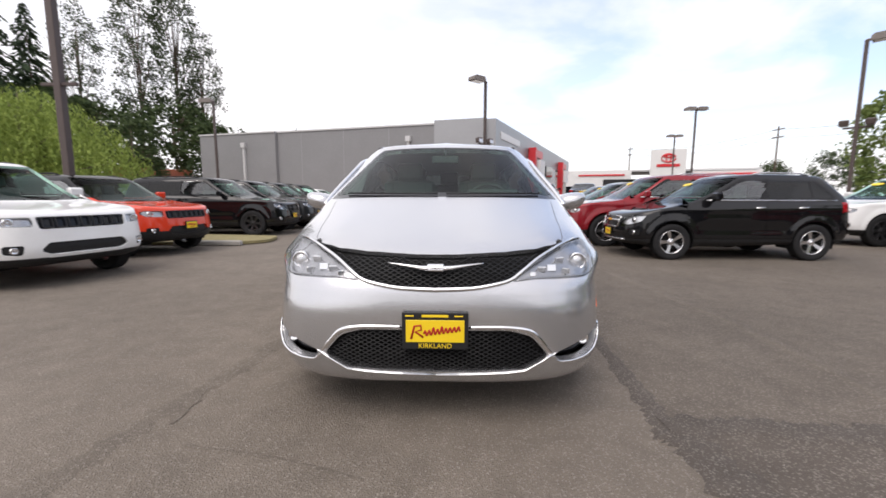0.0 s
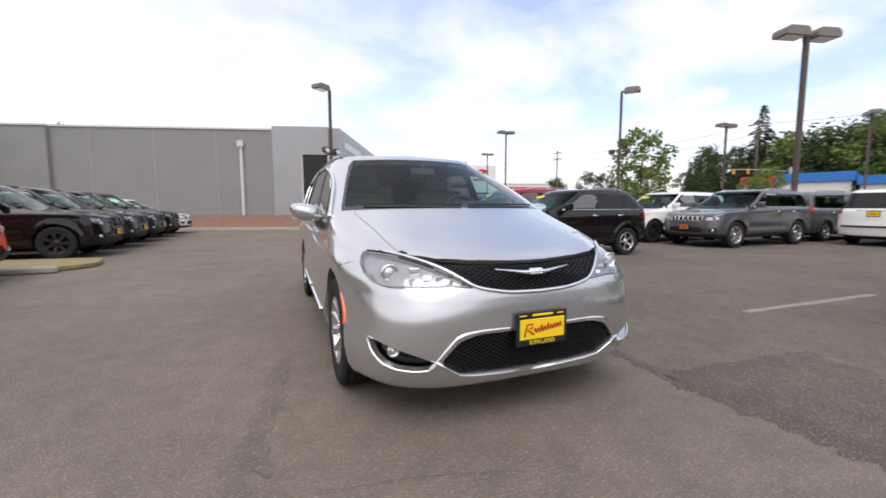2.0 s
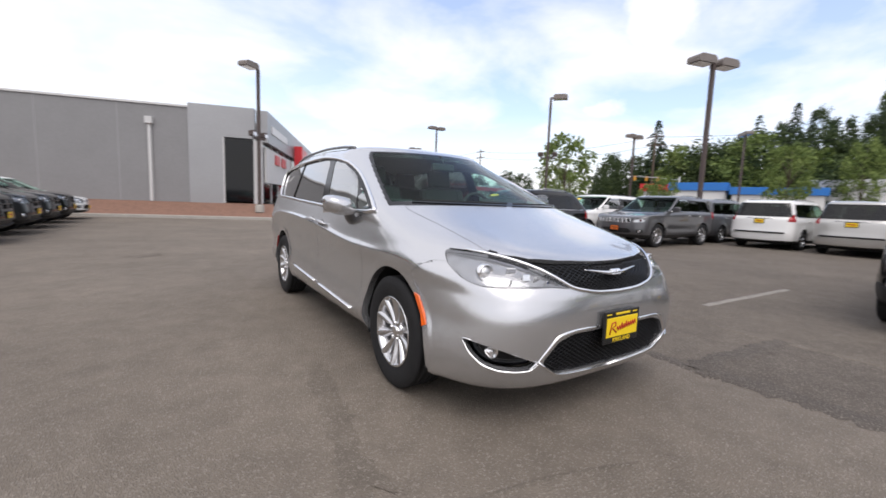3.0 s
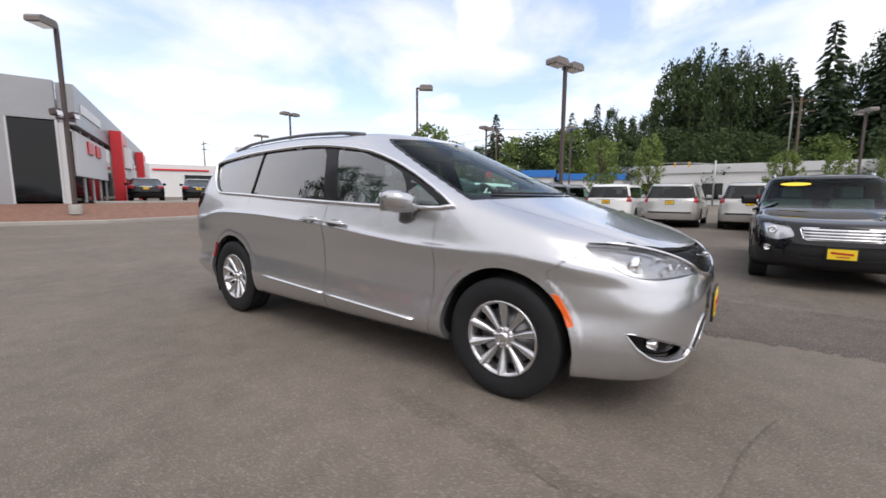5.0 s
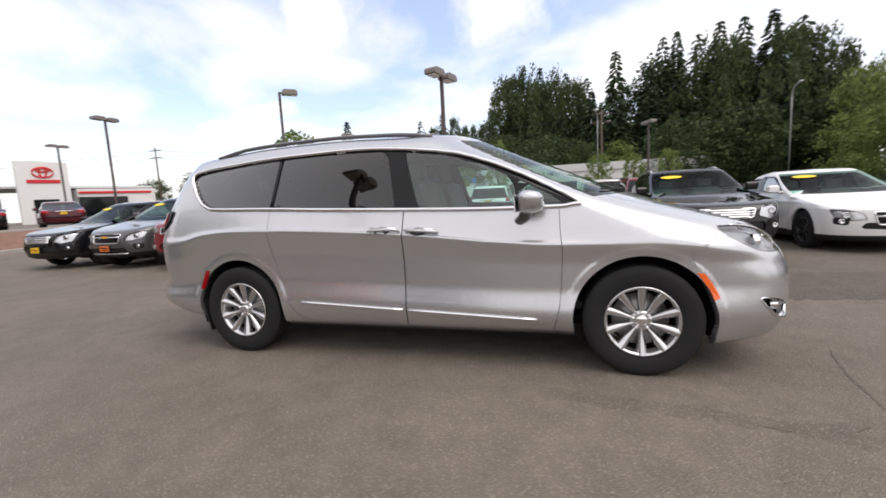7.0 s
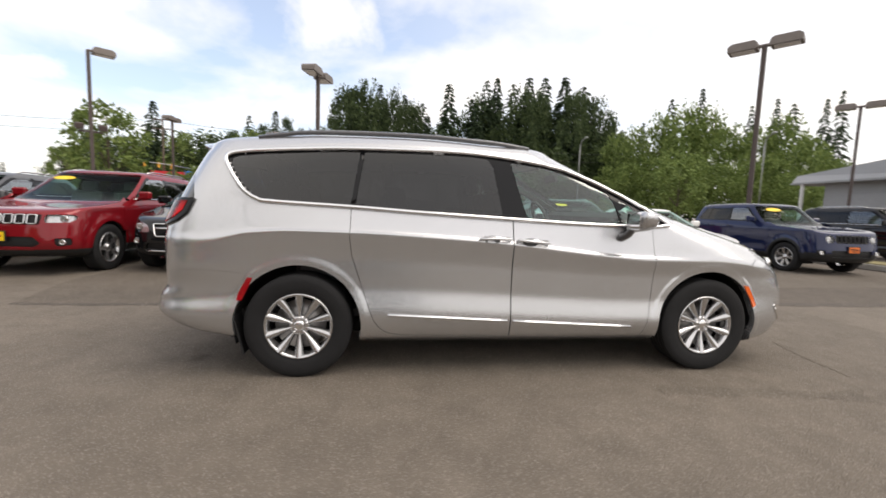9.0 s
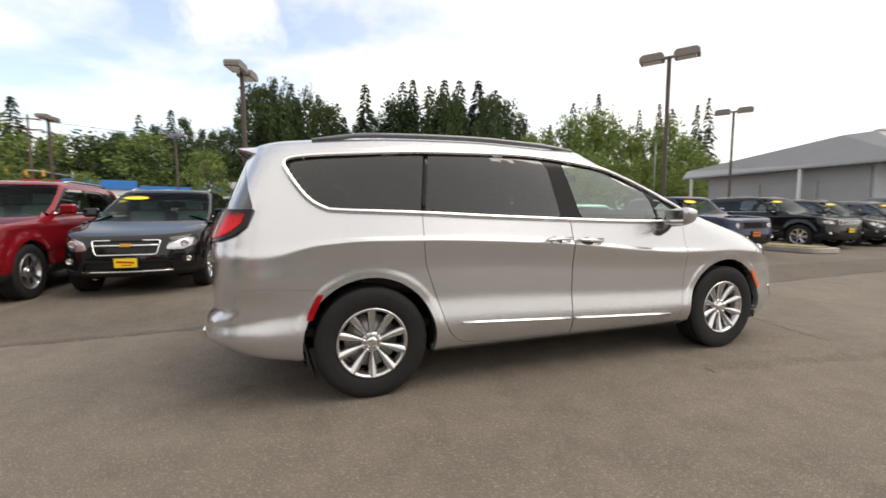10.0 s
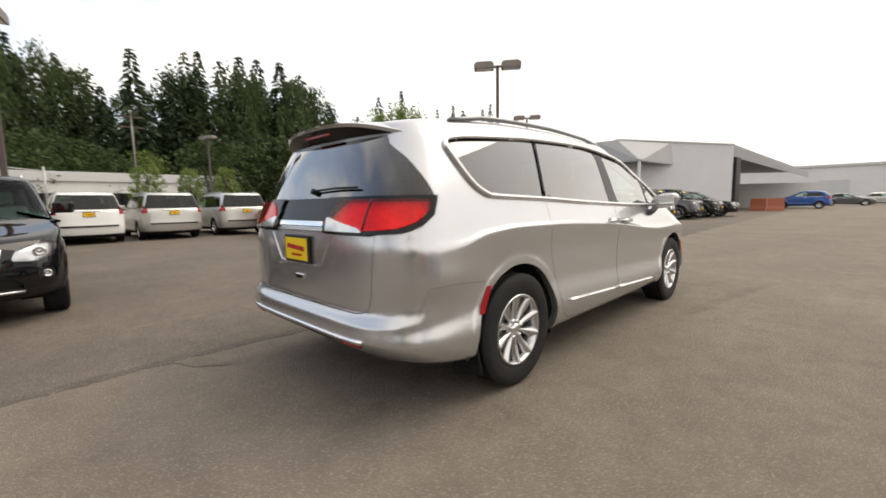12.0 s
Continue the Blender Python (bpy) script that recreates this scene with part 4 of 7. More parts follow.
        flip = np.array((sd, 1, 1))
        p, _ = sh.on("side", [(2.735 - 0.055 * t, 1.205 + 0.385 * t) for t in np.linspace(0, 1, 7)], 0.002)
        part("pillar_strip", Geo().tube(p * flip, 0.016, 6, squash=0.3), M["gloss_black"], van)
        p, _ = sh.on("side", DLO, 0.012)
        for _ in range(6):
            p[:, 0] = (np.roll(p[:, 0], 1) + 2 * p[:, 0] + np.roll(p[:, 0], -1)) / 4
        part("window_surround", Geo().tube(p * flip, 0.0145, 8, True), M["chrome"], van, "chrome strip round the side windows")
        # door handles; the shade in each scoop is a flat dark disc
        for y0, y1, z0, host in ((1.325, 1.575, 0.972, fd), (1.615, 1.855, 0.985, sd_)):
            p, _ = sh.on("side", [(y0, z0), (y0 + 0.03, z0 + 0.003), ((y0 + y1) / 2, z0 + 0.006), (y1 - 0.03, z0 + 0.004), (y1, z0 + 0.003)], 0.026)
            p[0, 0] -= 0.018
            p[-1, 0] -= 0.012
            h = part("door_handle", Geo().tube(p * flip, [0.008, 0.015, 0.016, 0.016, 0.012], 10, squash=0.7), sil, host)
            q, _ = sh.on("side", [(y0 + 0.02, z0 + 0.016), (y1 - 0.02, z0 + 0.019)], 0.034)
            part("handle_trim", Geo().tube(q * flip, 0.005, 6), M["chrome"], h)
            ym = (y0 + y1) / 2 + 0.02
            q, nn = sh.on("side", [(ym, z0 + 0.012)], 0.0015)
            th = np.linspace(0, 2 * math.pi, 21)[:-1]
            rim_p, _ = sh.on("side", [(ym + 0.062 * math.cos(a), z0 + 0.012 + 0.028 * math.sin(a)) for a in th], 0.0025)
            part("handle_cup_shade", Geo().add(np.concatenate([rim_p, q]) * flip, [(k, (k + 1) % 20, 20)[:: 1 if sd > 0 else -1] for k in range(20)], True), M["granite_paint"], h)
        for y0, z0, y1, z1, host in ((0.655, 0.366, 1.575, 0.409, fd), (1.62, 0.411, 2.48, 0.452, sd_)):
            p, _ = sh.on("side", [(y0 + (y1 - y0) * t, z0 + (z1 - z0) * t) for t in np.linspace(0, 1, 9)], 0.004)
            part("door_strip", Geo().tube(p * flip, 0.015, 8, squash=0.7), M["chrome"], host, "chrome strip low on the door")
        # mirror
        g = Geo()
        th, ps = np.linspace(0, 2 * math.pi, 25)[:-1], np.linspace(-math.pi / 2, math.pi / 2, 11)
        vs = []
        for b in ps:
            for a in th:
                ca, sa = math.cos(a), math.sin(a)
                ca, sa = math.copysign(abs(ca) ** 0.75, ca), math.copysign(abs(sa) ** 0.75, sa)
                r = math.cos(b) ** 0.6
                dep = 0.12 * math.sin(b)
                vs.append((1.085 + 0.125 * ca * r + 0.02 * sa * r, 0.705 + (dep if dep < 0 else dep * 0.35), 1.158 + 0.074 * sa * r + 0.012 * ca * r))
        fs = [(i * 24 + j, i * 24 + (j + 1) % 24, (i + 1) * 24 + (j + 1) % 24, (i + 1) * 24 + j) for i in range(10) for j in range(24)]
        g.add(np.array(vs) * flip, fs if sd < 0 else [f[::-1] for f in fs], True)
        mir = part("door_mirror", g, sil, fd)
        part("mirror_glass", Geo().box((0.20, 0.006, 0.115), (sd * 1.09, 0.748, 1.158), (0, 0, sd * 8), 0.002), M["chrome"], mir)
        g = Geo()
        g.tube(np.array([(0.955, 0.745, 1.035), (0.985, 0.72, 1.06), (1.02, 0.70, 1.11), (1.04, 0.69, 1.14)]) * flip, [0.055, 0.05, 0.042, 0.035], 10, squash=0.55)
        part("mirror_stalk", g, M["granite_paint"], mir)
        # wheel wells
        for y in (0.0, 3.089):
            th = np.linspace(-0.3, math.pi + 0.3, 25)
            g = Geo()
            vs = [(x * sd, y + r * math.cos(a), 0.365 + r * math.sin(a)) for x, r in ((0.55, 0.43), (0.955, 0.43)) for a in th]
            g.add(vs, [(k, k + 1, k + 26, k + 25) for k in range(24)], True)
            g.add([(0.55 * sd, y + 0.43 * math.cos(a), 0.365 + 0.43 * math.sin(a)) for a in th], [tuple(range(25))])
            part("wheel_well", g, M["liner"], van)
        p, _ = sh.on("side", [(3.43, 0.62), (3.40, 0.68), (3.375, 0.715)], 0.0)
        q = [(3.385, 0.70), (3.42, 0.70), (3.475, 0.60), (3.49, 0.545), (3.455, 0.545), (3.43, 0.60)]
        lo, _ = sh.on("side", q, -0.004)
        hi, _ = sh.on("side", q, 0.006)
        part("side_reflector", Geo().add(np.concatenate([lo, hi]) * flip, [tuple(range(6, 12))[:: 1 if sd > 0 else -1]] + [(k, (k + 1) % 6, 6 + (k + 1) % 6, 6 + k)[:: 1 if sd > 0 else -1] for k in range(6)]), M["red_lens"], rb)
        q = [(-0.300, 0.683), (-0.345, 0.675), (-0.405, 0.58), (-0.428, 0.525), (-0.398, 0.51), (-0.372, 0.575)]
        lo, _ = sh.on("side", q, -0.004)
        hi, _ = sh.on("side", q, 0.006)
        part("side_marker", Geo().add(np.concatenate([lo, hi]) * flip, [tuple(range(6, 12))[:: 1 if sd > 0 else -1]] + [(k, (k + 1) % 6, 6 + (k + 1) % 6, 6 + k)[:: 1 if sd > 0 else -1] for k in range(6)]), M["amber_lens"], fb)
        part("mud_flap", Geo().box((0.22, 0.012, 0.30), (sd * 0.85, 3.089 + 0.40, 0.31), (-14, 0, 0), 0.005), M["plastic"], van)
        # roof rail
        pts = []
        for t in np.linspace(0, 1, 15):
            y = 1.42 + 2.0 * t
            pts.append((y, 0))
        P = []
        for y, _ in pts:
            q, _ = sh.on("top", [(0.685, y)], 0.0)
            P.append(q[0])
        P = np.array(P)
        lift = 0.024 * np.clip(np.minimum(np.linspace(0, 1, 15), 1 - np.linspace(0, 1, 15)) * 8, 0.1, 1)
        P[:, 2] += lift
        part("roof_rail", Geo().tube(P * flip, 0.016, 8), M["granite_paint"], van)
        # headlamp
        lamp = part("headlamp", sh.piece("headlamp", ["headlamp"], (sd,), 0.004), M["lens"], van)
        part("lamp_bowl", sh.piece("lamp_bowl", ["headlamp"], (sd,), sink=0.028, gap=0.002), M["lamp_silver"], lamp)
        q, nn = sh.on("front", [(0.775, 0.862)], -0.022)
        q = q[0] * flip
        part("projector", Geo().lathe([(0.046, 0.02), (0.047, -0.012), (0.041, -0.015), (0.036, 0.0)], 26, "y", q), M["chrome"], lamp)
        part("projector_glass", Geo().lathe([(0.037, 0.002), (0.030, -0.010), (0.016, -0.017), (0.001, -0.019)], 22, "y", q), M["white_lens"], lamp)
        for k, (u, w, r, tip) in enumerate(((0.655, 0.872, 0.030, 20), (0.60, 0.842, 0.028, -12), (0.545, 0.838, 0.024, 25), (0.495, 0.816, 0.018, -8), (0.685, 0.822, 0.022, 10))):
            q, nn = sh.on("front", [(u, w)], -0.018)
            part("reflector_facet", Geo().box((r * 1.8, 0.012, r * 1.3), q[0] * flip, (tip, 0, sd * (20 - 14 * k)), 0.004), M["chrome"] if k % 2 else M["white_lens"], lamp)
        p, _ = sh.on("front", arc([(0.53, 0.876), (0.62, 0.913), (0.70, 0.937), (0.78, 0.949), (0.84, 0.953)], False), -0.003)
        part("lamp_brow", Geo().tube(p * flip, 0.006, 6), M["gloss_black"], lamp)
        p, _ = sh.on("front", arc([(0.878, 0.850), (0.866, 0.815), (0.835, 0.795), (0.78, 0.788), (0.69, 0.791), (0.50, 0.794), (0.40, 0.784)], False), -0.006)
        part("lamp_rim", Geo().tube(p * flip, 0.0055, 8), M["lamp_silver"], lamp)
        # fog lamp in its chrome bezel
        part("fog_recess", sh.piece("fog_recess", ["fog_recess"], (sd,), sink=0.06), M["gloss_black"], fb)
        p, _ = sh.on("front", FOG, 0.002)
        d = np.linspace(0, 2 * math.pi, len(p))
        part("fog_bezel", Geo().tube(p * flip, 0.0034 + 0.0045 * np.clip((0.50 - p[:, 2] - 0.33 * (0.897 - p[:, 0])) * 12, 0, 1), 8, True), M["chrome"], fb, "chrome fog lamp bezel")
        q, _ = sh.on("front", [(0.800, 0.448)], -0.03)
        q = q[0] * flip
        fog = part("fog_lamp", Geo().lathe([(0.029, 0.05), (0.031, 0.010), (0.026, 0.007), (0.022, 0.022), (0.014, 0.016), (0.001, 0.013)], 24, "y", q), M["chrome"], fb)
        tail = part("tail_lamp", sh.piece("tail_lamp", ["tail_lamp"], (sd,), 0.0015, 0.035, sink=-0.024), M["red_glass"], van)
        part("lamp_bowl", sh.piece("lamp_bowl", ["tail_lamp"], (sd,), sink=0.012), M["ribbed_bowl"], tail)
        part("lamp_trim", sh.piece("lamp_trim", ["tail_trim"], (sd,), 0.0, 0.03, sink=-0.018), M["gloss_black"], tail)
        p, _ = sh.on("front", [(0.655, z) for z in np.linspace(1.04, 1.195, 6)], 0.022, 1)
        part("lamp_divider", Geo().tube(p * flip, 0.006, 6), M["gloss_black"], tail)
        q, _ = sh.on("front", [(x, 0.445) for x in np.linspace(0.50, 0.66, 5)], 0.004, 1)
        part("rear_reflector", Geo().tube(q * flip, 0.012, 6), M["red_lens"], rb)
        part("reversing_lamp", sh.piece("reversing_lamp", ["tail_clear"], (sd,), 0.001, 0.035, sink=-0.023), M["white_lens"], van)
    # grilles: dark backing with a lattice of bars in front
    for key, name, zlo, zhi, xm, step, sx, arc_z in (("grille", "upper_grille", 0.73, 0.965, 0.70, 0.0105, 0.042, 1), ("lower_grille", "lower_grille", 0.31, 0.545, 0.60, 0.0115, 0.042, 0)):
        gr = part(name, sh.piece(name, [key], sink=0.035), M["liner"], fb, "black honeycomb grille")
        poly = {"grille": [(x, z - 0.014 if k < 6 else z) for k, (x, z) in enumerate(MOUTH)], "lower_grille": [(0.0, 0.538), (0.37, 0.538), (0.475, 0.508), (0.57, 0.400), (0.455, 0.322), (0.2, 0.310), (0.0, 0.304)]}[key]
        pp = np.array(poly)
        g = Geo()
        row = 0
        z = zlo
        while z < zhi:
            run, k = [], 0
            for k in range(int(-xm / sx * 2), int(xm / sx * 2) + 1):
                x = k * sx / 2
                zz = z + (0.5 if (k + row) % 2 else -0.5) * step * 0.96
                ax = abs(x)
                hit = False
                for (x0, y0), (x1, y1) in zip(pp, np.roll(pp, -1, 0)):
                    if (y0 > zz) != (y1 > zz) and ax < x0 + (zz - y0) / (y1 - y0) * (x1 - x0):
                        hit = not hit
                if hit:
                    run.append((x, zz))
                if (not hit or k == int(xm / sx * 2)) and len(run) > 1:
                    q = np.array(run)
                    over = np.clip(q[:, 1] - (0.868 + 0.12 * q[:, 0] ** 2), 0, 1) * arc_z
                    q[:, 1] -= over
                    p, _ = sh.on("front", q, -0.012)
                    p[:, 2] += over
                    p[:, 1] += over * 0.35
                    g.tube(p, 0.0028, 4, squash=1.6)
                if not hit:
                    run = []
            z += step
            row += 1
        part("lattice", g, M["gloss_black"], gr)
    xs = np.linspace(-1, 1, 57)
    zb = ease([(0, 0.739), (0.165, 0.745), (0.30, 0.765), (0.37, 0.783), (0.43, 0.820), (0.52, 0.874), (0.61, 0.911), (0.70, 0.938), (0.78, 0.952)], abs(xs) * 0.78)
    p, _ = sh.on("front", np.stack([xs * 0.78, zb], -1), 0.004)
    for _ in range(2):
        p[1:-1, 1] = (p[:-2, 1] + 2 * p[1:-1, 1] + p[2:, 1]) / 4
    part("grille_chrome", Geo().tube(p, 0.0135 - 0.007 * abs(xs), 8), M["chrome"], fb, "curved chrome strip under the grille")
    half = [(0.165, 0.552), (0.28, 0.553), (0.38, 0.550), (0.475, 0.530), (0.535, 0.470), (0.585, 0.408), (0.625, 0.362)]
    for sd in (1, -1):
        p, _ = sh.on("front", arc(half, False) * (sd, 1), -0.007)
        part("lower_grille_chrome", Geo().tube(p, np.interp(np.linspace(0, 1, len(p)), [0, 0.45, 0.7, 1], [0.011, 0.015, 0.014, 0.009]), 8), M["chrome"], fb, "chrome eyebrow over the lower grille")
        p, _ = sh.on("front", np.array([(0.0, 0.288), (0.2, 0.294), (0.36, 0.303), (0.455, 0.316), (0.54, 0.372), (0.59, 0.408)]) * (sd, 1), 0.003)
        part("lip_chrome", Geo().tube(p, 0.0065, 6), M["chrome"], fb)
    # winged emblem, a plain shape
    g = Geo()
    for sd in (1, -1):
        pts = np.array([(0.0, 0.838), (0.06, 0.836), (0.14, 0.846), (0.24, 0.857)]) * (sd, 1)
        p, _ = sh.on("front", arc(pts, False), 0.012)
        g.tube(p, np.linspace(0.022, 0.003, len(p)), 8, squash=0.8)
    g.box((0.085, 0.02, 0.036), sh.on("front", [(0, 0.836)], 0.018)[0][0], (-20, 0, 0), 0.008)
    part("emblem", g, M["chrome"], fb, "chrome winged emblem")
    p, _ = sh.on("front", [(0, 0.545)], 0.022)
    dealer_plate(fb, p[0], (0, 0, 0), 0.325, 0.185, full=True)
    # rear: spoiler, wiper, chrome bar, plate, handle
    g = Geo()
    xs = np.linspace(-0.71, 0.71, 25)
    n1 = len(xs)
    rows = []
    for yy, zz, dy, dz in ((3.45, 1.705, 0.0, -0.10), (3.75, 1.680, -0.12, -0.11), (3.945, 1.652, -0.24, -0.10), (3.935, 1.632, -0.24, -0.10), (3.83, 1.552, -0.14, -0.04)):
        rows.append([(x, yy + dy * (abs(x) / 0.71) ** 3, zz + dz * (abs(x) / 0.71) ** 3) for x in xs])
    skin = lambda a, b: Geo().add(a + b, [(n1 + k, n1 + k + 1, k + 1, k) for k in range(n1 - 1)], True)
    g = skin(rows[0], rows[1])
    g.add(rows[1] + rows[2], [(n1 + k, n1 + k + 1, k + 1, k) for k in range(n1 - 1)], True)
    g.add(rows[2] + rows[3], [(n1 + k, n1 + k + 1, k + 1, k) for k in range(n1 - 1)], True)
    sp = part("spoiler", g, sil, tg)
    part("spoiler_underside", skin(rows[3], rows[4]), M["gloss_black"], sp)
    part("brake_light", Geo().box((0.30, 0.012, 0.014), (0, 3.905, 1.605), (0, 0, 0), 0.003), M["red_lens"], sp)
    p, _ = sh.on("front", [(-0.08, 1.255), (-0.32, 1.265), (-0.52, 1.262)], 0.02, 1)
    g = Geo().tube(p, 0.007, 6)
    g.tube([p[0] - (0, 0.03, 0.01), p[0] + (0, 0.01, 0)], 0.018, 10)
    part("rear_wiper", g, M["plastic"], tg)
    part("tailgate_chrome", sh.piece("tailgate_chrome", ["tail_chrome"], lip=0.02, sink=-0.008), M["chrome"], tg, "chrome bar across the tailgate")
    part("tailgate_strip", sh.piece("tailgate_strip", ["tail_band"], lip=0.02, sink=-0.003), M["gloss_black"], tg)
    p, _ = sh.on("front", [(0, 0.912)], 0.014, 1)
    dealer_plate(tg, p[0], (0, 0, 180), 0.315, 0.17)
    q, _ = sh.on("front", softened([(-0.40, 1.03), (0.40, 1.03), (0.25, 0.825), (-0.25, 0.825)], 0.03), 0.002, 1)
    part("plate_recess", Geo().tube(q, 0.007, 6, True), sil, tg)
    p, _ = sh.on("front", [(0, 0.74)], 0.006, 1)
    part("hatch_emblem", Geo().box((0.10, 0.012, 0.03), p[0], (0, 0, 0), 0.005), M["chrome"], tg)
    p, _ = sh.on("front", [(x, 0.465) for x in np.linspace(-0.68, 0.68, 25)], 0.004, 1)
    part("bumper_chrome", Geo().tube(p, 0.013, 6), M["chrome"], rb, "chrome strip low on the rear bumper")
    p, _ = sh.on("front", [(x, 0.44) for x in np.linspace(-0.60, 0.60, 15)], -0.012, 1)
    part("rear_valance", Geo().tube(p, 0.02, 6), M["plastic"], rb)
    part("underbody", Geo().box((1.5, 3.9, 0.10), (0, 1.30, 0.31), (0, 0, 0), 0.04), M["liner"], van)
    # cabin
    cabin(van, [(-0.40, 1.25), (0.40, 1.25), (-0.42, 2.1), (0.42, 2.1), (-0.48, 2.95), (0.0, 2.95), (0.48, 2.95)], 0.42, 0.40, 0.74, wheel_x=0.40)
    part("cabin_floor", Geo().box((1.6, 3.4, 0.05), (0, 2.0, 0.42)), M["trim"], van)
    g = Geo()
    g.box((0.24, 0.04, 0.07), (0, 0.95, 1.53), (-15, 0, 0), 0.02)
    g.tube([(0, 0.94, 1.56), (0, 1.0, 1.64)], 0.01, 6)
    part("inner_mirror", g, M["trim"], van)
    for sd in (1, -1):
        p, _ = sh.on("front", [(sd * (0.03 + 0.69 * t), 1.205 + 0.004 * t) for t in np.linspace(0, 1, 7)], 0.012)
        part("wiper", Geo().tube(p, 0.007, 6), M["plastic"], van)
        for y in (0.0, 3.089):
            wheel(van, (sd * 0.862, y, 0.362), sd, 0.362, 0.235, 0.232, M["alloy"])
    return van


silver_minivan(pose(0, 3.0, 0))


# Body shapes: front overhang, rear overhang, wheelbase, half width, sill, nose height, cowl height, belt, roof, cowl y, screen top y, roof end y, rear glass foot y, tyre radius, nose squareness, grille
SHAPES = {
    "offroader": (0.90, 0.98, 2.915, 0.97, 0.36, 0.97, 1.13, 1.18, 1.75, 0.28, 1.22, 3.72, 3.90, 0.385, 3.2, "slots"),
    "long_suv": (0.92, 1.10, 3.04, 0.97, 0.36, 0.99, 1.14, 1.20, 1.79, 0.30, 1.27, 3.95, 4.14, 0.385, 3.2, "cross"),
    "compact_suv": (0.86, 0.85, 2.60, 0.90, 0.34, 0.86, 1.06, 1.12, 1.65, 0.10, 1.08, 3.02, 3.38, 0.345, 2.7, "bars"),
    "trail_suv": (0.86, 0.86, 2.64, 0.92, 0.36, 0.95, 1.08, 1.13, 1.65, 0.20, 1.10, 3.10, 3.40, 0.355, 2.9, "slots"),
    "box_suv": (0.82, 0.80, 2.57, 0.91, 0.36, 0.99, 1.11, 1.16, 1.69, 0.34, 1.0, 3.18, 3.34, 0.35, 4.2, "slots"),
    "wagon": (0.98, 1.05, 2.74, 0.91, 0.33, 0.86, 1.04, 1.08, 1.60, 0.20, 1.20, 3.40, 3.74, 0.345, 2.6, "wide"),
    "saloon": (0.98, 1.12, 2.78, 0.92, 0.24, 0.72, 0.95, 0.98, 1.45, 0.34, 1.32, 2.66, 3.42, 0.335, 2.5, "bars"),
    "people_carrier": (0.94, 1.08, 3.08, 0.98, 0.26, 0.86, 1.06, 1.12, 1.75, 0.10, 1.05, 3.95, 4.06, 0.345, 2.8, "bars"),
}


def vehicle(kind, name, m, paint, label, category="car", group="", card="plate_yellow", rims="alloy", tag=False, glow=None, spokes=7, cladding=False, rear_card=False, chrome=True, roof=None):
    fo, ro, wb, hw, sill, zn, zc, zb, zr, yc, yt, yb, yg, tr, sq, grille = SHAPES[kind]
    car = thing(name, m, label, category, group)
    e, b = wb + ro, -fo
    af = 0.62 if sq < 3 else 0.5
    levels = [
        (b + 0.16, e - 0.14, hw * 0.88, af, 0.45, sq, sq + 0.4, ((b, sill - 0.06), (0.6, sill - 0.08), (e, sill + 0.02))),
        (b + 0.05, e - 0.04, hw * 0.97, af, 0.45, sq, sq + 0.4, ((b, sill), (0.6, sill), (e, sill + 0.06))),
        (b, e, hw, af, 0.42, sq, sq + 0.4, ((b, 0.52), (e, 0.56))),
        (b + 0.02, e - 0.02, hw, af, 0.40, sq, sq + 0.4, ((b, 0.70), (0.5, 0.72), (e, 0.74))),
        (b + 0.09, e - 0.05, hw * 0.985, af, 0.38, sq, sq + 0.4, ((b, zn - 0.02), (b + 0.35, zn + 0.03), (0.5, zb - 0.15), (wb, zb - 0.085), (e, zb - 0.08))),
        (yc, yg, hw * 0.935, 0.42, 0.36, 2.8, 3.2, ((yc, zc), (yc + 0.42, zb - 0.01), (yg, zb + 0.02))),
        (yt, yb, hw * 0.77, 0.34, 0.34, 2.8, 3.2, ((yt, zr - 0.09), (yt + 0.5, zr - 0.075), (yb - 0.6, zr - 0.085), (yb, zr - 0.14))),
        (yt + 0.10, yb - 0.04, hw * 0.64, 0.34, 0.3, 2.8, 3.2, ((yt, zr - 0.05), (yt + 0.6, zr - 0.02), (yb - 0.5, zr - 0.035), (yb, zr - 0.09))),
        (yt + 0.3, yb - 0.2, 0.0, 0.3, 0.3, 2.8, 3, ((yt, zr - 0.02), (yt + 0.8, zr), (yb - 0.4, zr - 0.02), (yb, zr - 0.06))),
    ]
    sh = Shell(levels, ns=150, per=6, waist=((b, 0.97), (0.2, 1.0), (wb - 0.3, 1.0), (e, 0.96)))
    # flared arches, a shoulder crease and a hollow along the doors
    for y in (0.0, wb):
        sh.swell(lambda p, y=y: 0.02 * np.clip((tr + 0.17 - np.hypot(p[..., 1] - y, p[..., 2] - tr)) / 0.07, 0, 1) * np.clip((p[..., 0] - hw * 0.8) / 0.1, 0, 1))
    sh.swell(lambda p: -0.018 * np.exp(-(((p[..., 2] - (sill + 0.24)) / 0.10) ** 2)) * np.clip((p[..., 0] - hw * 0.85) / 0.1, 0, 1) * np.clip((p[..., 1] - tr - 0.1) / 0.15, 0, 1) * np.clip((wb - tr - 0.1 - p[..., 1]) / 0.15, 0, 1))
    sh.swell(lambda p: 0.012 * np.clip(1 - abs(p[..., 2] - (zb - 0.16)) / 0.05, 0, 1) * np.clip((p[..., 0] - hw * 0.85) / 0.1, 0, 1))
    c, n = sh.mid(), sh.mid(sh.N)
    sm = np.broadcast_to(((sh.s[1:] + sh.s[:-1]) / 2)[None], sh.lab.shape)
    sh.lab[(sh.vc > 5.05) & (sh.vc < 5.95) & (sm < 0.235)] = "windscreen"
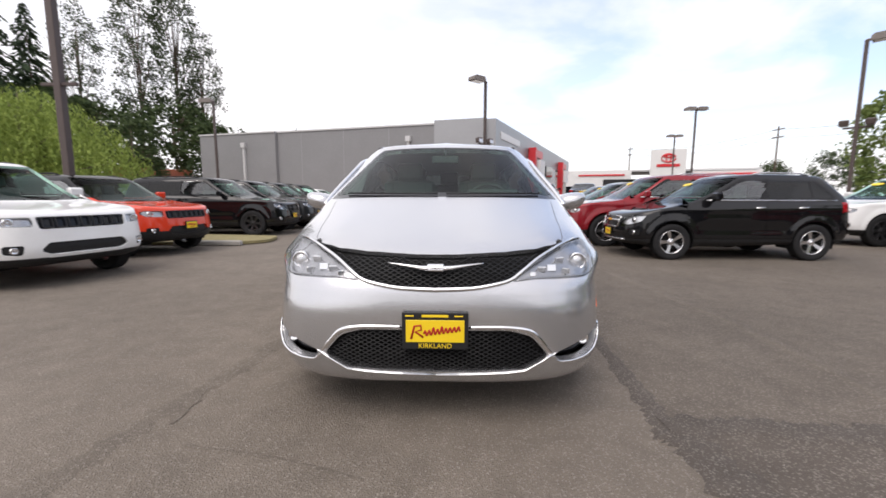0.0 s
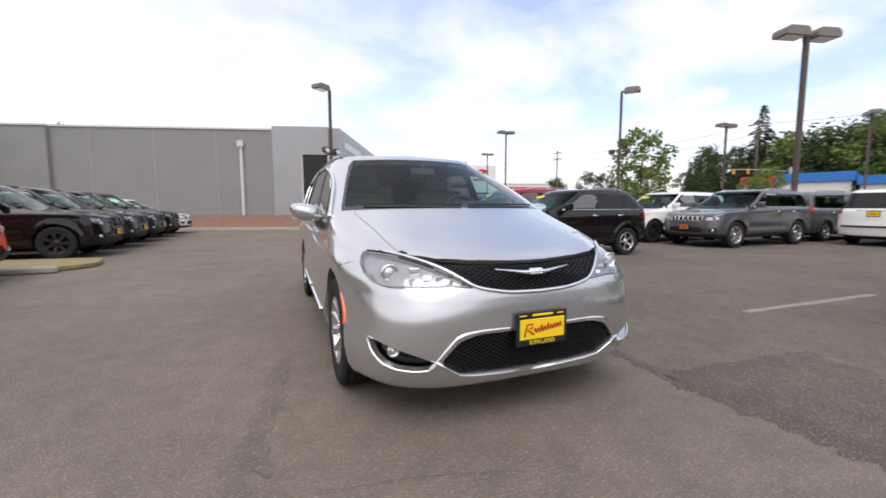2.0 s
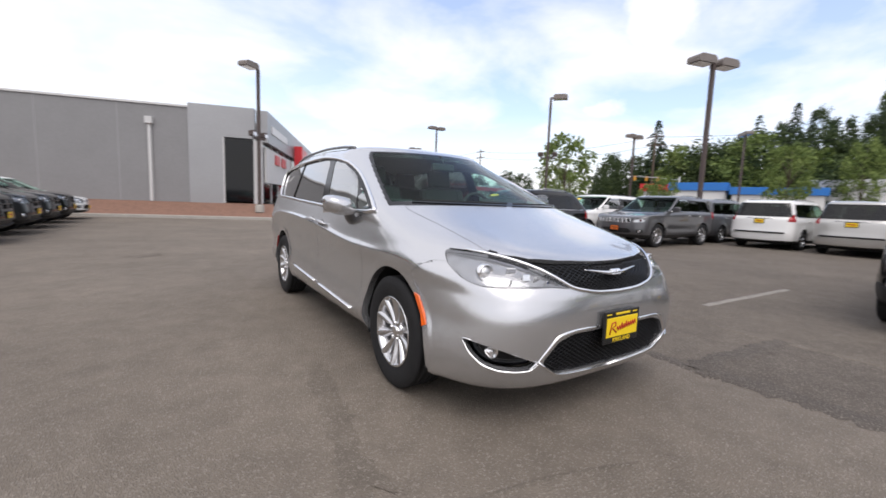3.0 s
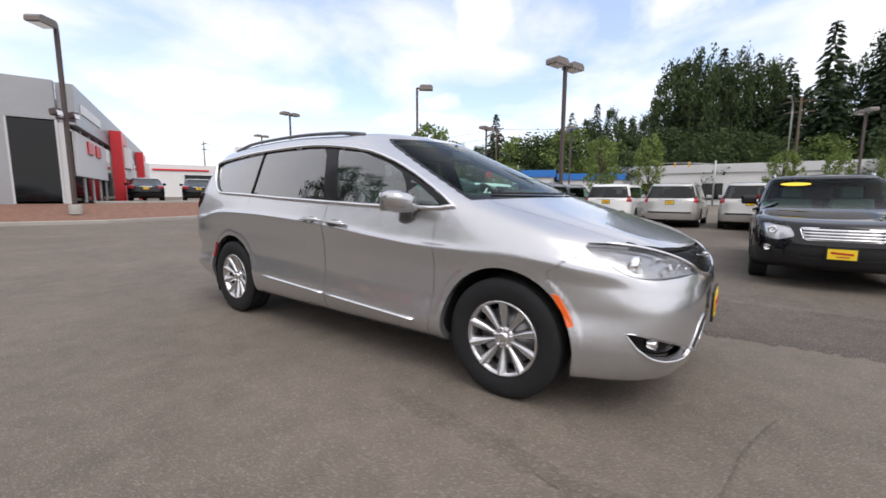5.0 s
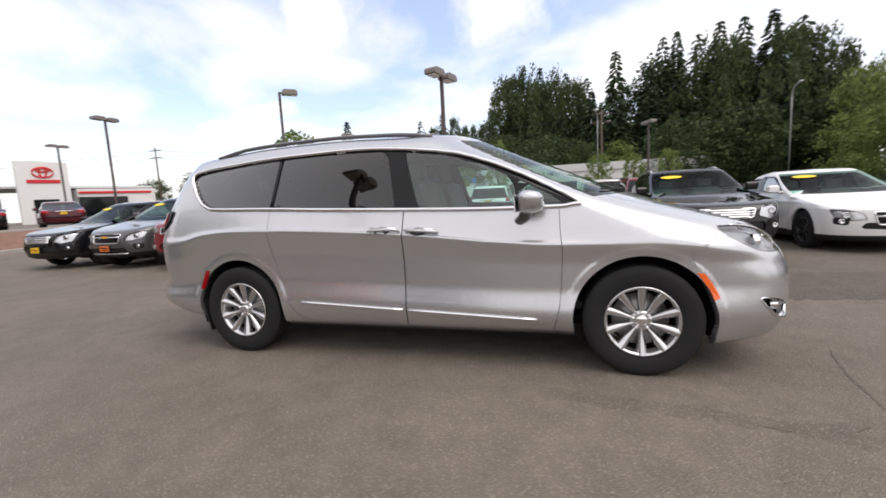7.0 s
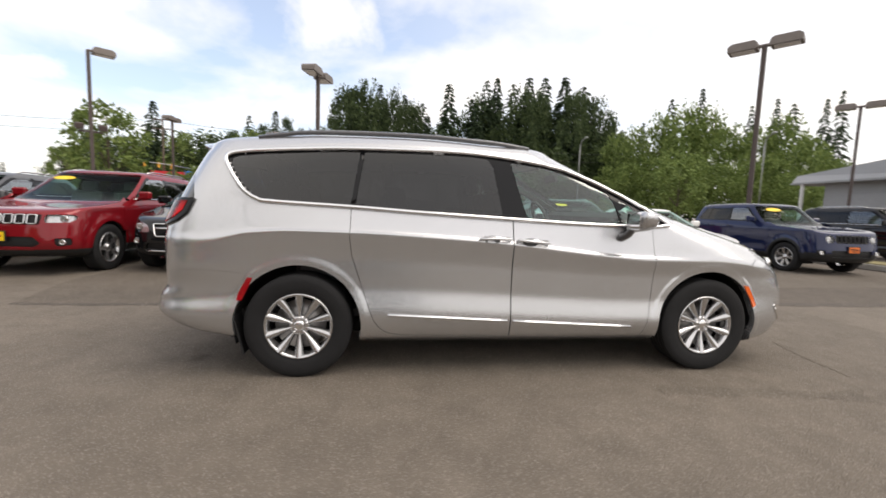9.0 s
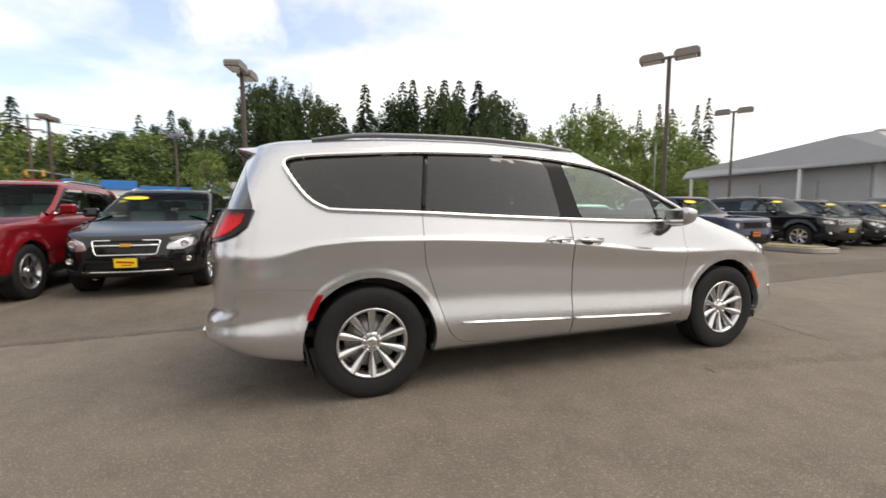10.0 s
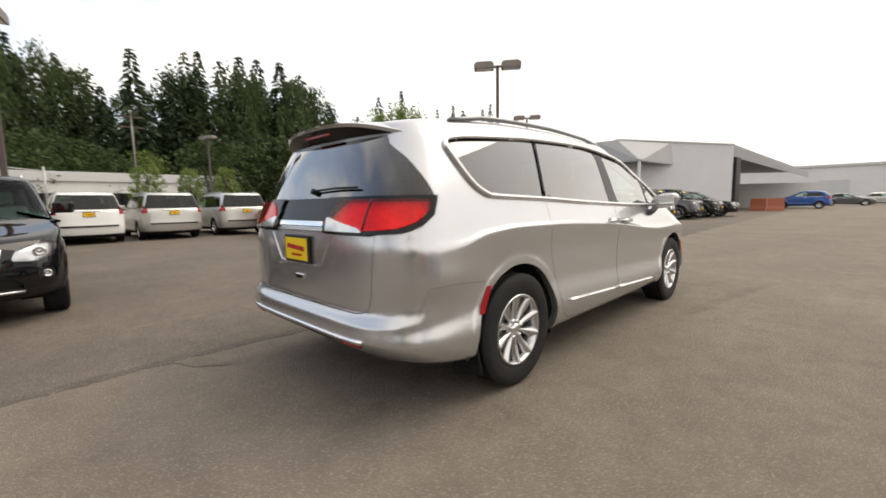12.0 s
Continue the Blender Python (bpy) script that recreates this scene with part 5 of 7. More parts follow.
    sh.lab[(sh.vc > 5.05) & (sh.vc < 5.93) & (sm > 0.80)] = "rear_glass"
    fore, back, flank = c[..., 1] < 0.3, c[..., 1] > wb, n[..., 0] > 0.2
    top, low = zr - 0.13, zb + 0.025
    k = (top - low) / (zr - zb)
    y0, y1 = yc + 0.52, yg - 0.46
    ya = y0 + (yt + 0.36 - yc - 0.42) * k * 0.96
    ye = y1 + (yb - yg) * k
    dlo = softened([(y0, low), (ya, top), ((ya + ye) / 2, top + 0.015), (ye, top - 0.02), (y1 + 0.10, low + 0.03), (y1, low)], 0.05)
    sh.cut(dlo, "side", "dlo_frame", flank)
    ym = y0 + (y1 - y0) * (0.47 if kind != "people_carrier" else 0.40)
    yq = y0 + (y1 - y0) * (0.82 if kind != "people_carrier" else 0.72)
    d = 0.028
    sh.cut(softened([(y0 + 0.10, low + d), (ya + 0.06, top - d), (ym - 0.03, top - d + 0.008), (ym - 0.05, low + d)], 0.03), "side", "front_pane", flank)
    sh.cut(softened([(ym + 0.05, low + d), (ym + 0.03, top - d + 0.008), (yq, top - d), (yq + 0.03, low + d)], 0.03), "side", "rear_pane", flank)
    sh.cut(softened([(yq + 0.08, low + d), (yq + 0.05, top - d), (ye - 0.05, top - d - 0.02), (y1 + 0.04, low + d + 0.02)], 0.03), "side", "rear_pane", flank)
    # lamps, grille and intake
    zt = zn - 0.035
    if kind in ("offroader", "trail_suv"):
        lamp = [(hw * 0.60, zt - 0.13), (hw * 0.60, zt - 0.01), (hw * 0.90, zt - 0.005), (hw * 0.95, zt - 0.05), (hw * 0.88, zt - 0.12)]
        mouth = [(-0.2, zt - 0.005), (hw * 0.57, zt - 0.005), (hw * 0.55, zt - 0.16), (-0.2, zt - 0.16)]
        intake = [(-0.2, 0.60), (hw * 0.48, 0.60), (hw * 0.58, 0.50), (hw * 0.45, 0.44), (-0.2, 0.44)]
    elif kind == "box_suv":
        lamp = [(hw * 0.62 + 0.11 * math.cos(a), zt - 0.12 + 0.095 * math.sin(a)) for a in np.linspace(0, 2 * math.pi, 17)[:-1]]
        mouth = [(-0.2, zt - 0.03), (hw * 0.48, zt - 0.03), (hw * 0.48, zt - 0.21), (-0.2, zt - 0.21)]
        intake = [(-0.2, 0.58), (hw * 0.6, 0.58), (hw * 0.55, 0.42), (-0.2, 0.42)]
    elif kind == "wagon":
        lamp = [(hw * 0.50, zt - 0.13), (hw * 0.58, zt + 0.02), (hw * 0.84, zt + 0.07), (hw * 0.94, zt + 0.05), (hw * 0.89, zt - 0.15), (hw * 0.70, zt - 0.19)]
        mouth = [(-0.2, zt - 0.02), (hw * 0.46, zt - 0.02), (hw * 0.42, zt - 0.17), (-0.2, zt - 0.17)]
        intake = [(-0.2, 0.58), (hw * 0.60, 0.60), (hw * 0.64, 0.44), (-0.2, 0.40)]
    else:
        lamp = [(hw * 0.52, zt - 0.15), (hw * 0.57, zt - 0.04), (hw * 0.80, zt + 0.035), (hw * 0.93, zt + 0.03), (hw * 0.90, zt - 0.10), (hw * 0.72, zt - 0.165)]
        mouth = [(-0.2, zt - 0.02), (hw * 0.46, zt - 0.02), (hw * 0.40, zt - 0.22), (-0.2, zt - 0.22)]
        intake = [(-0.2, 0.50), (hw * 0.55, 0.50), (hw * 0.62, 0.40), (-0.2, 0.36)]
    ff = fore & (n[..., 1] < -0.1)
    sh.cut(softened(lamp, 0.03), "front", "headlamp", ff)
    sh.cut(softened(mouth, 0.03), "front", "mouth", ff)
    sh.cut(softened(intake, 0.03), "front", "intake", ff)
    sh.cut(softened([(hw * 0.74, 0.45), (hw * 0.90, 0.47), (hw * 0.90, 0.58), (hw * 0.72, 0.58)], 0.03), "front", "fog_recess", ff)
    tl = {"people_carrier": [(hw * 0.80, 0.98), (hw * 0.80, 1.22), (1.5, 1.22), (1.5, 0.98)]}.get(kind, [(hw * 0.62, zb - 0.20), (hw * 0.66, zb - 0.02), (1.5, zb - 0.02), (1.5, zb - 0.20)])
    sh.cut(tl, "front", "tail_lamp", back & (n[..., 1] > 0.1) & (c[..., 1] > e - 0.42) & np.isin(sh.lab, ["body"]))
    if cladding:
        sh.cut([(b - 0.3, 0), (b - 0.3, 0.50), (-0.5, 0.52), (-0.4, 0.42), (wb + 0.4, 0.42), (wb + 0.5, 0.52), (e + 0.3, 0.54), (e + 0.3, 0)], "side", "cladding", sh.vc < 4, ["body"])
        for y in (0, wb):
            sh.cut(wheel_arch(y, tr, tr + 0.115), "side", "cladding", flank & (sh.vc < 4.3), ["body"])
    else:
        sh.cut([(b - 0.3, 0), (b - 0.3, sill + 0.05), (e + 0.3, sill + 0.07), (e + 0.3, 0)], "side", "cladding", sh.vc < 3, ["body"])
    for y in (0, wb):
        sh.cut(wheel_arch(y, tr, tr + 0.055), "side", "arch", flank & (sh.vc < 4.5))
    # shut lines
    for nm, ys in (("front_door", (yc + 0.12, ym)), ("rear_door", (ym + 0.008, min(yq + 0.10, wb - 0.10)))):
        ends = (ys[1], ys[1]) if nm == "front_door" else (ys[1], ys[1] - 0.22)
        sh.cut([(ys[0] + 0.02, low + 0.02), (ys[0], 0.75), (ys[0] + 0.05, sill + 0.06), (ends[1], sill + 0.07), (ends[0], 0.80), (ends[0], low + 0.02)], "side", nm, flank & (sh.vc < 5.1), ["body"])
    pm = M[paint]
    if roof:
        sh.lab[(sh.lab == "body") & (sh.vc > 5.05)] = "roof"
    sh.tidy(5.0)
    for nm in ("roof", "front_end", "rear_end"):
        me = sh.piece(nm, [nm], lip=0.03)
        if me:
            part(nm, me, M[roof] if roof and nm == "roof" else pm, car)
    body = part("body", sh.piece("body", ["body"], lip=0.04), pm, car)
    for nm in ("front_door", "rear_door"):
        for sd in (1, -1):
            me = sh.piece(nm, [nm], (sd,), 0.004, 0.03)
            if me:
                dr = part(nm, me, pm, car)
                yy = (ym - 0.22) if nm == "front_door" else (min(yq + 0.10, wb - 0.10) - 0.24)
                p, _ = sh.on("side", [(yy, zb - 0.13), (yy + 0.18, zb - 0.125)], 0.02)
                part("door_handle", Geo().tube(p * (sd, 1, 1), 0.015, 6), M["chrome"] if chrome else pm, dr)
    part("liner", sh.piece("liner", ["body", "roof", "front_end", "rear_end", "front_door", "rear_door", "cladding"], sink=0.05), M["trim"], car)
    part("lower_trim", sh.piece("lower_trim", ["cladding"], lip=0.03), M["plastic"], car)
    part("windscreen", sh.piece("windscreen", ["windscreen"]), M["clear_glass"], car)
    part("rear_window", sh.piece("rear_window", ["rear_glass"]), M["parked_glass"], car)
    gm = part("grille", sh.piece("grille", ["mouth"], sink=0.02), M["gloss_black"], car)
    part("air_intake", sh.piece("air_intake", ["intake"], sink=0.03), M["plastic"], car)
    xs = abs(np.array(mouth)[:, 0]).max()
    zm0, zm1 = mouth[-1][1], mouth[0][1]
    if grille == "slots":
        for q in range(7):
            x = (q - 3) / 3.5 * xs * 0.93
            w = xs * 0.10
            p, _ = sh.on("front", softened([(x - w, zm0 + 0.015), (x + w, zm0 + 0.015), (x + w, zm1 - 0.012), (x - w, zm1 - 0.012)], 0.02), 0.006)
            part("grille_slot", Geo().tube(p, 0.009, 5, True), M["chrome"] if chrome else M["plastic"], gm)
    elif grille == "cross":
        for pts in ([(-xs, (zm0 + zm1) / 2), (xs, (zm0 + zm1) / 2)], [(0, zm0), (0, zm1)]):
            p, _ = sh.on("front", np.linspace(pts[0], pts[1], 7), 0.0)
            part("grille_bar", Geo().tube(p, 0.018, 6), M["gloss_black"], gm)
    else:
        for q in range(1 if grille == "bars" else 4):
            z = zm0 + (zm1 - zm0) * ((0.66,) if grille == "bars" else (0.12, 0.37, 0.62, 0.87))[q]
            p, _ = sh.on("front", [(x, z) for x in np.linspace(-xs * 0.92, xs * 0.92, 9)], 0.004)
            part("grille_bar", Geo().tube(p, 0.015 if grille == "bars" else 0.017, 6), M["chrome"] if chrome else M["plastic"], gm)
        p, _ = sh.on("front", softened([(-xs, zm1), (xs, zm1), (xs * 0.88, zm0), (-xs * 0.88, zm0)], 0.04), 0.006)
        part("grille_surround", Geo().tube(p, 0.012, 6, True), M["chrome"] if chrome else M["plastic"], gm)
    if kind == "compact_suv":
        p, _ = sh.on("front", [(x, 0.37) for x in np.linspace(-hw * 0.6, hw * 0.6, 11)], 0.008)
        part("badge", Geo().box((0.13, 0.02, 0.045), sh.on("front", [(0, zm0 + (zm1 - zm0) * 0.66)], 0.02)[0][0], (0, 0, 0), 0.012), M["signal_yellow"] if chrome else M["chrome"], gm)
        part("skid_strip", Geo().tube(p, 0.016, 6), M["alloy"], car)
    for sd in (1, -1):
        flip = np.array((sd, 1, 1))
        part("window_frame", sh.piece("window_frame", ["dlo_frame"], (sd,), sink=0.001), M["gloss_black"], car)
        part("door_window", sh.piece("door_window", ["front_pane"], (sd,), sink=0.002), M["front_glass"], car)
        part("door_window", sh.piece("door_window", ["rear_pane"], (sd,), sink=0.002), M["parked_glass"], car)
        if chrome:
            p, _ = sh.on("side", [(y0 + (y1 + 0.08 - y0) * t, low - 0.012) for t in np.linspace(0, 1, 8)], 0.004)
            part("belt_strip", Geo().tube(p * flip, 0.011, 5), M["chrome"], car)
        hl = part("headlamp", sh.piece("headlamp", ["headlamp"], (sd,)), M["lens"], car)
        part("lamp_bowl", sh.piece("lamp_bowl", ["headlamp"], (sd,), sink=0.05), M["white_lens"] if chrome else M["lamp_silver"], hl)
        u, w = np.mean(lamp, 0)
        q, _ = sh.on("front", [(u + 0.03, w)], -0.02)
        part("projector", Geo().lathe([(0.05, 0.02), (0.052, -0.012), (0.035, 0.0), (0.001, -0.01)], 14, "y", q[0] * flip), M["chrome"], hl)
        part("fog_recess", sh.piece("fog_recess", ["fog_recess"], (sd,), sink=0.02), M["plastic"], car)
        q, _ = sh.on("front", [(hw * 0.81, 0.52)], -0.005)
        part("fog_lamp", Geo().lathe([(0.04, 0.02), (0.04, -0.012), (0.03, 0.0), (0.001, -0.008)], 12, "y", q[0] * flip), M["chrome"], car)
        me = sh.piece("tail_lamp", ["tail_lamp"], (sd,), sink=-0.004, lip=0.01)
        if me:
            part("tail_lamp", me, M["red_lens"], car)
        q, _ = sh.on("side", [(y0 + 0.10, low - 0.02)], 0.0)
        x0 = q[0][0]
        g = Geo().box((0.21, 0.11, 0.15), (sd * (x0 + 0.14), y0 + 0.10, low + 0.06), (0, 0, sd * -6), 0.045)
        g.tube(np.array([(x0 - 0.02, y0 + 0.11, low - 0.03), (x0 + 0.08, y0 + 0.11, low + 0.02)]) * flip, 0.03, 6)
        part("door_mirror", g, pm, car)
        if kind not in ("saloon", "box_suv"):
            P = sh.on("top", [(hw * 0.70, y) for y in np.linspace(yt + 0.45, yb - 0.45, 8)])[0] * flip
            P[:, 2] += 0.035 * np.clip(np.array([0, 1, 1, 1, 1, 1, 1, 0.0]), 0.1, 1)
            part("roof_rail", Geo().tube(P, 0.016, 6), M["alloy"] if chrome else M["plastic"], car)
        for y in (0.0, wb):
            wheel(car, (sd * (hw - 0.115), y, tr), sd, tr, 0.225, tr * 0.66, M[rims], spokes, False)
            th = np.linspace(-0.3, math.pi + 0.3, 17)
            r = tr + 0.06
            g = Geo().add([(x * sd, y + r * math.cos(a), tr + r * math.sin(a)) for x in (hw - 0.40, hw - 0.04) for a in th], [(j, j + 1, j + 18, j + 17) for j in range(16)], True)
            g.add([((hw - 0.40) * sd, y + r * math.cos(a), tr + r * math.sin(a)) for a in th], [tuple(range(17))])
            part("wheel_well", g, M["liner"], car)
    if card:
        zp = 0.60 if kind in ("offroader", "long_suv", "box_suv", "trail_suv") else 0.50
        p, _ = sh.on("front", [(0, zp)], 0.02)
        dealer_plate(car, p[0], (0, 0, 0), 0.31, 0.16, card)
    if rear_card:
        p, _ = sh.on("front", [(0, 0.98 if kind != "saloon" else 0.78)], 0.015, 1)
        dealer_plate(car, p[0], (0, 0, 180), 0.31, 0.16, card or "plate_yellow")
        p, _ = sh.on("front", [(x, 1.08 if kind != "saloon" else 0.88) for x in np.linspace(-0.4, 0.4, 7)], 0.01, 1)
        part("tailgate_strip", Geo().tube(p, 0.014, 6), M["chrome"], car)
        p, _ = sh.on("front", [(x, 0.60) for x in np.linspace(-hw * 0.75, hw * 0.75, 11)], 0.012, 1)
        part("bumper_strip", Geo().tube(p, 0.03, 6), M["plastic"], car)
    part("underbody", Geo().box((hw * 1.5, e - b - 0.5, 0.10), (0, (b + e) / 2, sill), (0, 0, 0), 0.03), M["liner"], car)
    seats = [(-0.38, yc + 1.0), (0.38, yc + 1.0), (-0.38, yc + 1.85), (0.38, yc + 1.85)]
    cabin(car, seats, yc + 0.34, min(sill + 0.12, zr - 1.38), hw * 0.70, wheel_x=0.38, dash_z=zc - 0.17)
    if tag:
        # oval price sticker high on the windscreen
        q, nn = sh.on("front", [(-hw * 0.42, zc + (zr - zc) * 0.66)], 0.012)
        u = np.cross(nn[0], (0, 0, 1))
        u /= np.linalg.norm(u)
        w = np.cross(u, nn[0])
        th = np.linspace(0, 2 * math.pi, 21)[:-1]
        part("price_sticker", Geo().add([q[0] + 0.20 * math.cos(a) * u + 0.062 * math.sin(a) * w for a in th], [tuple(range(20))]), M["sticker"], car, "oval yellow sticker")
    return car


def at(x, y, head):
    """A vehicle with its front axle at x, y; head: the way its nose points, in degrees from +x."""
    return pose(x, y, 0, 0, 0, head + 90)


R1, R2, R3, L1 = "cars noses out along the aisle", "cars in the second row", "minivans parked tail out", "dark cars along the building"
vehicle("wagon", "estate_car", at(4.95, 0.9, 180), "black_paint", "black estate car with chrome grille and yellow windscreen sticker", "car", R1, tag=True, cladding=True)
vehicle("saloon", "saloon_car", at(5.2, -1.6, 180), "white_paint", "white saloon car with yellow windscreen sticker", "car", R1, tag=True, rims="dark_alloy")
vehicle("box_suv", "small_suv", at(5.0, -5.0, 180), "navy_paint", "boxy navy blue small SUV with round headlamps", "car", R1, tag=True, cladding=True, card="plate_orange", chrome=False)
vehicle("offroader", "suv", at(5.5, -9.9, 180), "black_paint", "black SUV with slotted chrome grille and dealer card", "car", R1, tag=True)
vehicle("compact_suv", "suv", at(5.5, -12.5, 180), "grey_paint", "dark grey crossover parked nose out", "car", R1, tag=True)
vehicle("wagon", "estate_car", at(5.0, -15.1, 180), "granite_paint", "grey estate car parked nose out", "car", R1, tag=True)
vehicle("long_suv", "suv", at(4.35, -18.0, 180), "granite_paint", "grey large SUV parked nose out", "car", R1, tag=True)
vehicle("offroader", "suv", at(3.9, -20.6, 180), "black_paint", "black SUV with yellow sticker near the end of the row", "car", R1, tag=True)
vehicle("wagon", "estate_car", at(3.5, -22.9, 186), "black_paint", "black estate car last in the row by the workshop", "car", R1)
vehicle("compact_suv", "crossover", at(4.2, 8.85, 180), "black_paint", "black crossover with chrome grille and yellow windscreen sticker", "car", R1, tag=True, spokes=5)
vehicle("offroader", "suv", at(3.72, 11.05, 180), "red_paint", "deep red SUV with slotted chrome grille", "car", R1, tag=True, spokes=5)
vehicle("compact_suv", "crossover", at(3.85, 13.35, 180), "granite_paint", "grey crossover with orange dealer card", "car", R1, tag=True, card="plate_orange")
vehicle("wagon", "crossover", at(3.9, 15.5, 180), "black_paint", "dark crossover with yellow dealer card", "car", R1, tag=True)
vehicle("offroader", "suv", at(10.4, 11.25, 180), "white_paint", "white SUV with dark wheels and orange sticker", "car", R2, tag=True, rims="dark_alloy", chrome=False, card="plate_orange")
vehicle("offroader", "suv", at(11.05, 9.0, 180), "granite_paint", "dark grey SUV with slotted chrome grille and orange dealer card", "car", R2, card="plate_orange")
vehicle("compact_suv", "hatchback", at(14.6, 0.6, 0), "red_paint", "red hatchback parked behind the estate car", "car", R2, rear_card=True)
for y, pt, lb in ((9.3, "granite_paint", "grey minivan seen from behind"), (6.74, "white_paint", "white minivan seen from behind with yellow dealer card"), (4.36, "van_silver", "silver minivan seen from behind with yellow dealer card"), (1.81, "van_silver", "silver minivan seen from behind with yellow dealer card")):
    vehicle("people_carrier", "minivan", at(19.25, y, 0), pt, lb, "minivan", R3, rear_card=True, cladding=False)
vehicle("offroader", "suv", at(-5.86, 5.85, -14), "white_paint", "white SUV with black grille and deep front intake", "car", L1, rims="dark_alloy", chrome=False, card=None)
vehicle("trail_suv", "suv", at(-6.3, 8.7, -9), "orange_paint", "orange-red compact SUV with black roof and dealer card", "car", L1, cladding=True, chrome=False, rims="dark_alloy", roof="black_paint")
for n, (y, pt) in enumerate(((13.3, "black_paint"), (15.7, "grey_paint"), (18.1, "grey_paint"), (20.6, "black_paint"))):
    vehicle("long_suv", "suv", at(-6.02, y, 0), pt, "dark large SUV with black wheels parked along the building", "car", L1, rims="dark_alloy", chrome=False)
vehicle("wagon", "estate_car", at(-6.0, 23.1, 0), "white_paint", "white estate car parked along the building", "car", L1)


# ---- ground, kerbs and banks ----
def slab(name, poly, z0, z1, mat, label, category, kind="structure"):
    return tagged(part(name, Geo().prism(poly, z0, z1, "z"), mat), label, category, kind=kind)


g = Geo()
g.add([(-600, -600, 0), (700, -600, 0), (700, 600, 0), (-600, 600, 0)], [(0, 1, 2, 3)])
tagged(part("ground", g, M["asphalt"]), "worn grey-brown asphalt car park with seams", "ground", kind="structure")


def ribbon(name, pts, width, mat, z, label, wobble=0.3, seed=0):
    """A flat strip on the asphalt with uneven edges."""
    rnd = np.random.RandomState(seed)
    p = arc(pts, False, 10)
    d = np.gradient(p, axis=0)
    d /= np.linalg.norm(d, axis=1)[:, None]
    nrm = np.stack([-d[:, 1], d[:, 0]], -1)
    w = width / 2 * (1 + wobble * rnd.uniform(-1, 1, (2, len(p))))
    a, b = p + nrm * w[0][:, None], p - nrm * w[1][:, None]
    # the edges run out thin on the surface round them
    thin = min(0.03, width * 0.4)
    out_a, out_b = a + nrm * thin, b - nrm * thin
    v = [(*q, 0.0005) for q in out_a] + [(*q, z) for q in a] + [(*q, z) for q in b] + [(*q, 0.0005) for q in out_b]
    k = len(p)
    return tagged(part(name, Geo().add(v, [(r * k + i, (r + 1) * k + i, (r + 1) * k + i + 1, r * k + i + 1) for r in range(3) for i in range(k - 1)], True), mat), label, "seam", kind="structure")


ribbon("tar_seam", [(1.22, 9.6), (1.2, 8.6), (1.24, 7.6), (1.21, 5.6), (1.28, 4.2), (1.27, 3.1), (1.23, 2.4), (1.2, 2.1)], 0.08, M["tar"], 0.007, "dark tar seam in the asphalt", 0.6, 1)
ribbon("tar_seam", [(1.2, 2.12), (1.26, 1.95), (1.29, 1.5), (1.32, 1.1), (1.36, 0.2), (1.3, -1.5), (1.4, -4.0), (1.35, -8.0)], 0.19, M["tar"], 0.0095, "dark tar seam in the asphalt", 0.5, 2)
ribbon("tar_seam", [(1.2, 2.1), (1.57, 2.13), (1.96, 2.08), (2.24, 2.05), (2.7, 2.05)], 0.16, M["tar"], 0.012, "wide dark tar seam in the asphalt", 0.5, 3)
ribbon("tar_seam", [(2.5, 8.0), (2.56, 6.7), (2.68, 5.0), (2.76, 4.0), (2.73, 3.1), (2.67, 2.4), (2.7, 1.6), (2.75, 0.4), (2.7, -2.0)], 0.07, M["tar_faint"], 0.0105, "thin dark seam in the asphalt", 0.6, 4)
ribbon("tar_seam", [(-1.34, 3.6), (-1.37, 2.95), (-1.46, 2.5), (-1.53, 2.1), (-1.6, 1.7), (-1.75, 1.1)], 0.08, M["tar_faint"], 0.004, "faint dark crack in the asphalt", 0.8, 5)
ribbon("tar_seam", [(-1.2, 1.88), (-0.98, 1.84), (-0.8, 1.81), (-0.57, 1.75), (-0.3, 1.66)], 0.015, M["tar_faint"], 0.004, "faint dark crack in the asphalt", 0.8, 6)
ribbon("bay_line", [(3.6, 3.16), (4.3, 3.15), (5.3, 3.12), (6.2, 3.10)], 0.06, M["road_paint"], 0.008, "worn white bay line", 0.35, 7)
slab("asphalt_patch", [(1.22, 2.13), (1.9, 2.08), (2.69, 2.03), (2.70, 1.6), (2.77, 0.4), (2.7, -2.0), (2.75, -14.0), (1.36, -14.0), (1.32, -1.5), (1.35, 0.3), (1.28, 1.5)], -0.02, 0.005, M["asphalt_repair"], "dark asphalt trench repair between tar seams", "ground")
slab("asphalt_patch", [(1.26, -40), (1.3, -6), (1.34, 0.5), (1.2, 2.1), (1.28, 4.2), (1.21, 8), (1.22, 9.6), (2.6, 10.0), (30, 10.2), (30, -40)], -0.02, 0.002, M["asphalt_dark"], "darker asphalt beyond the seam", "ground")



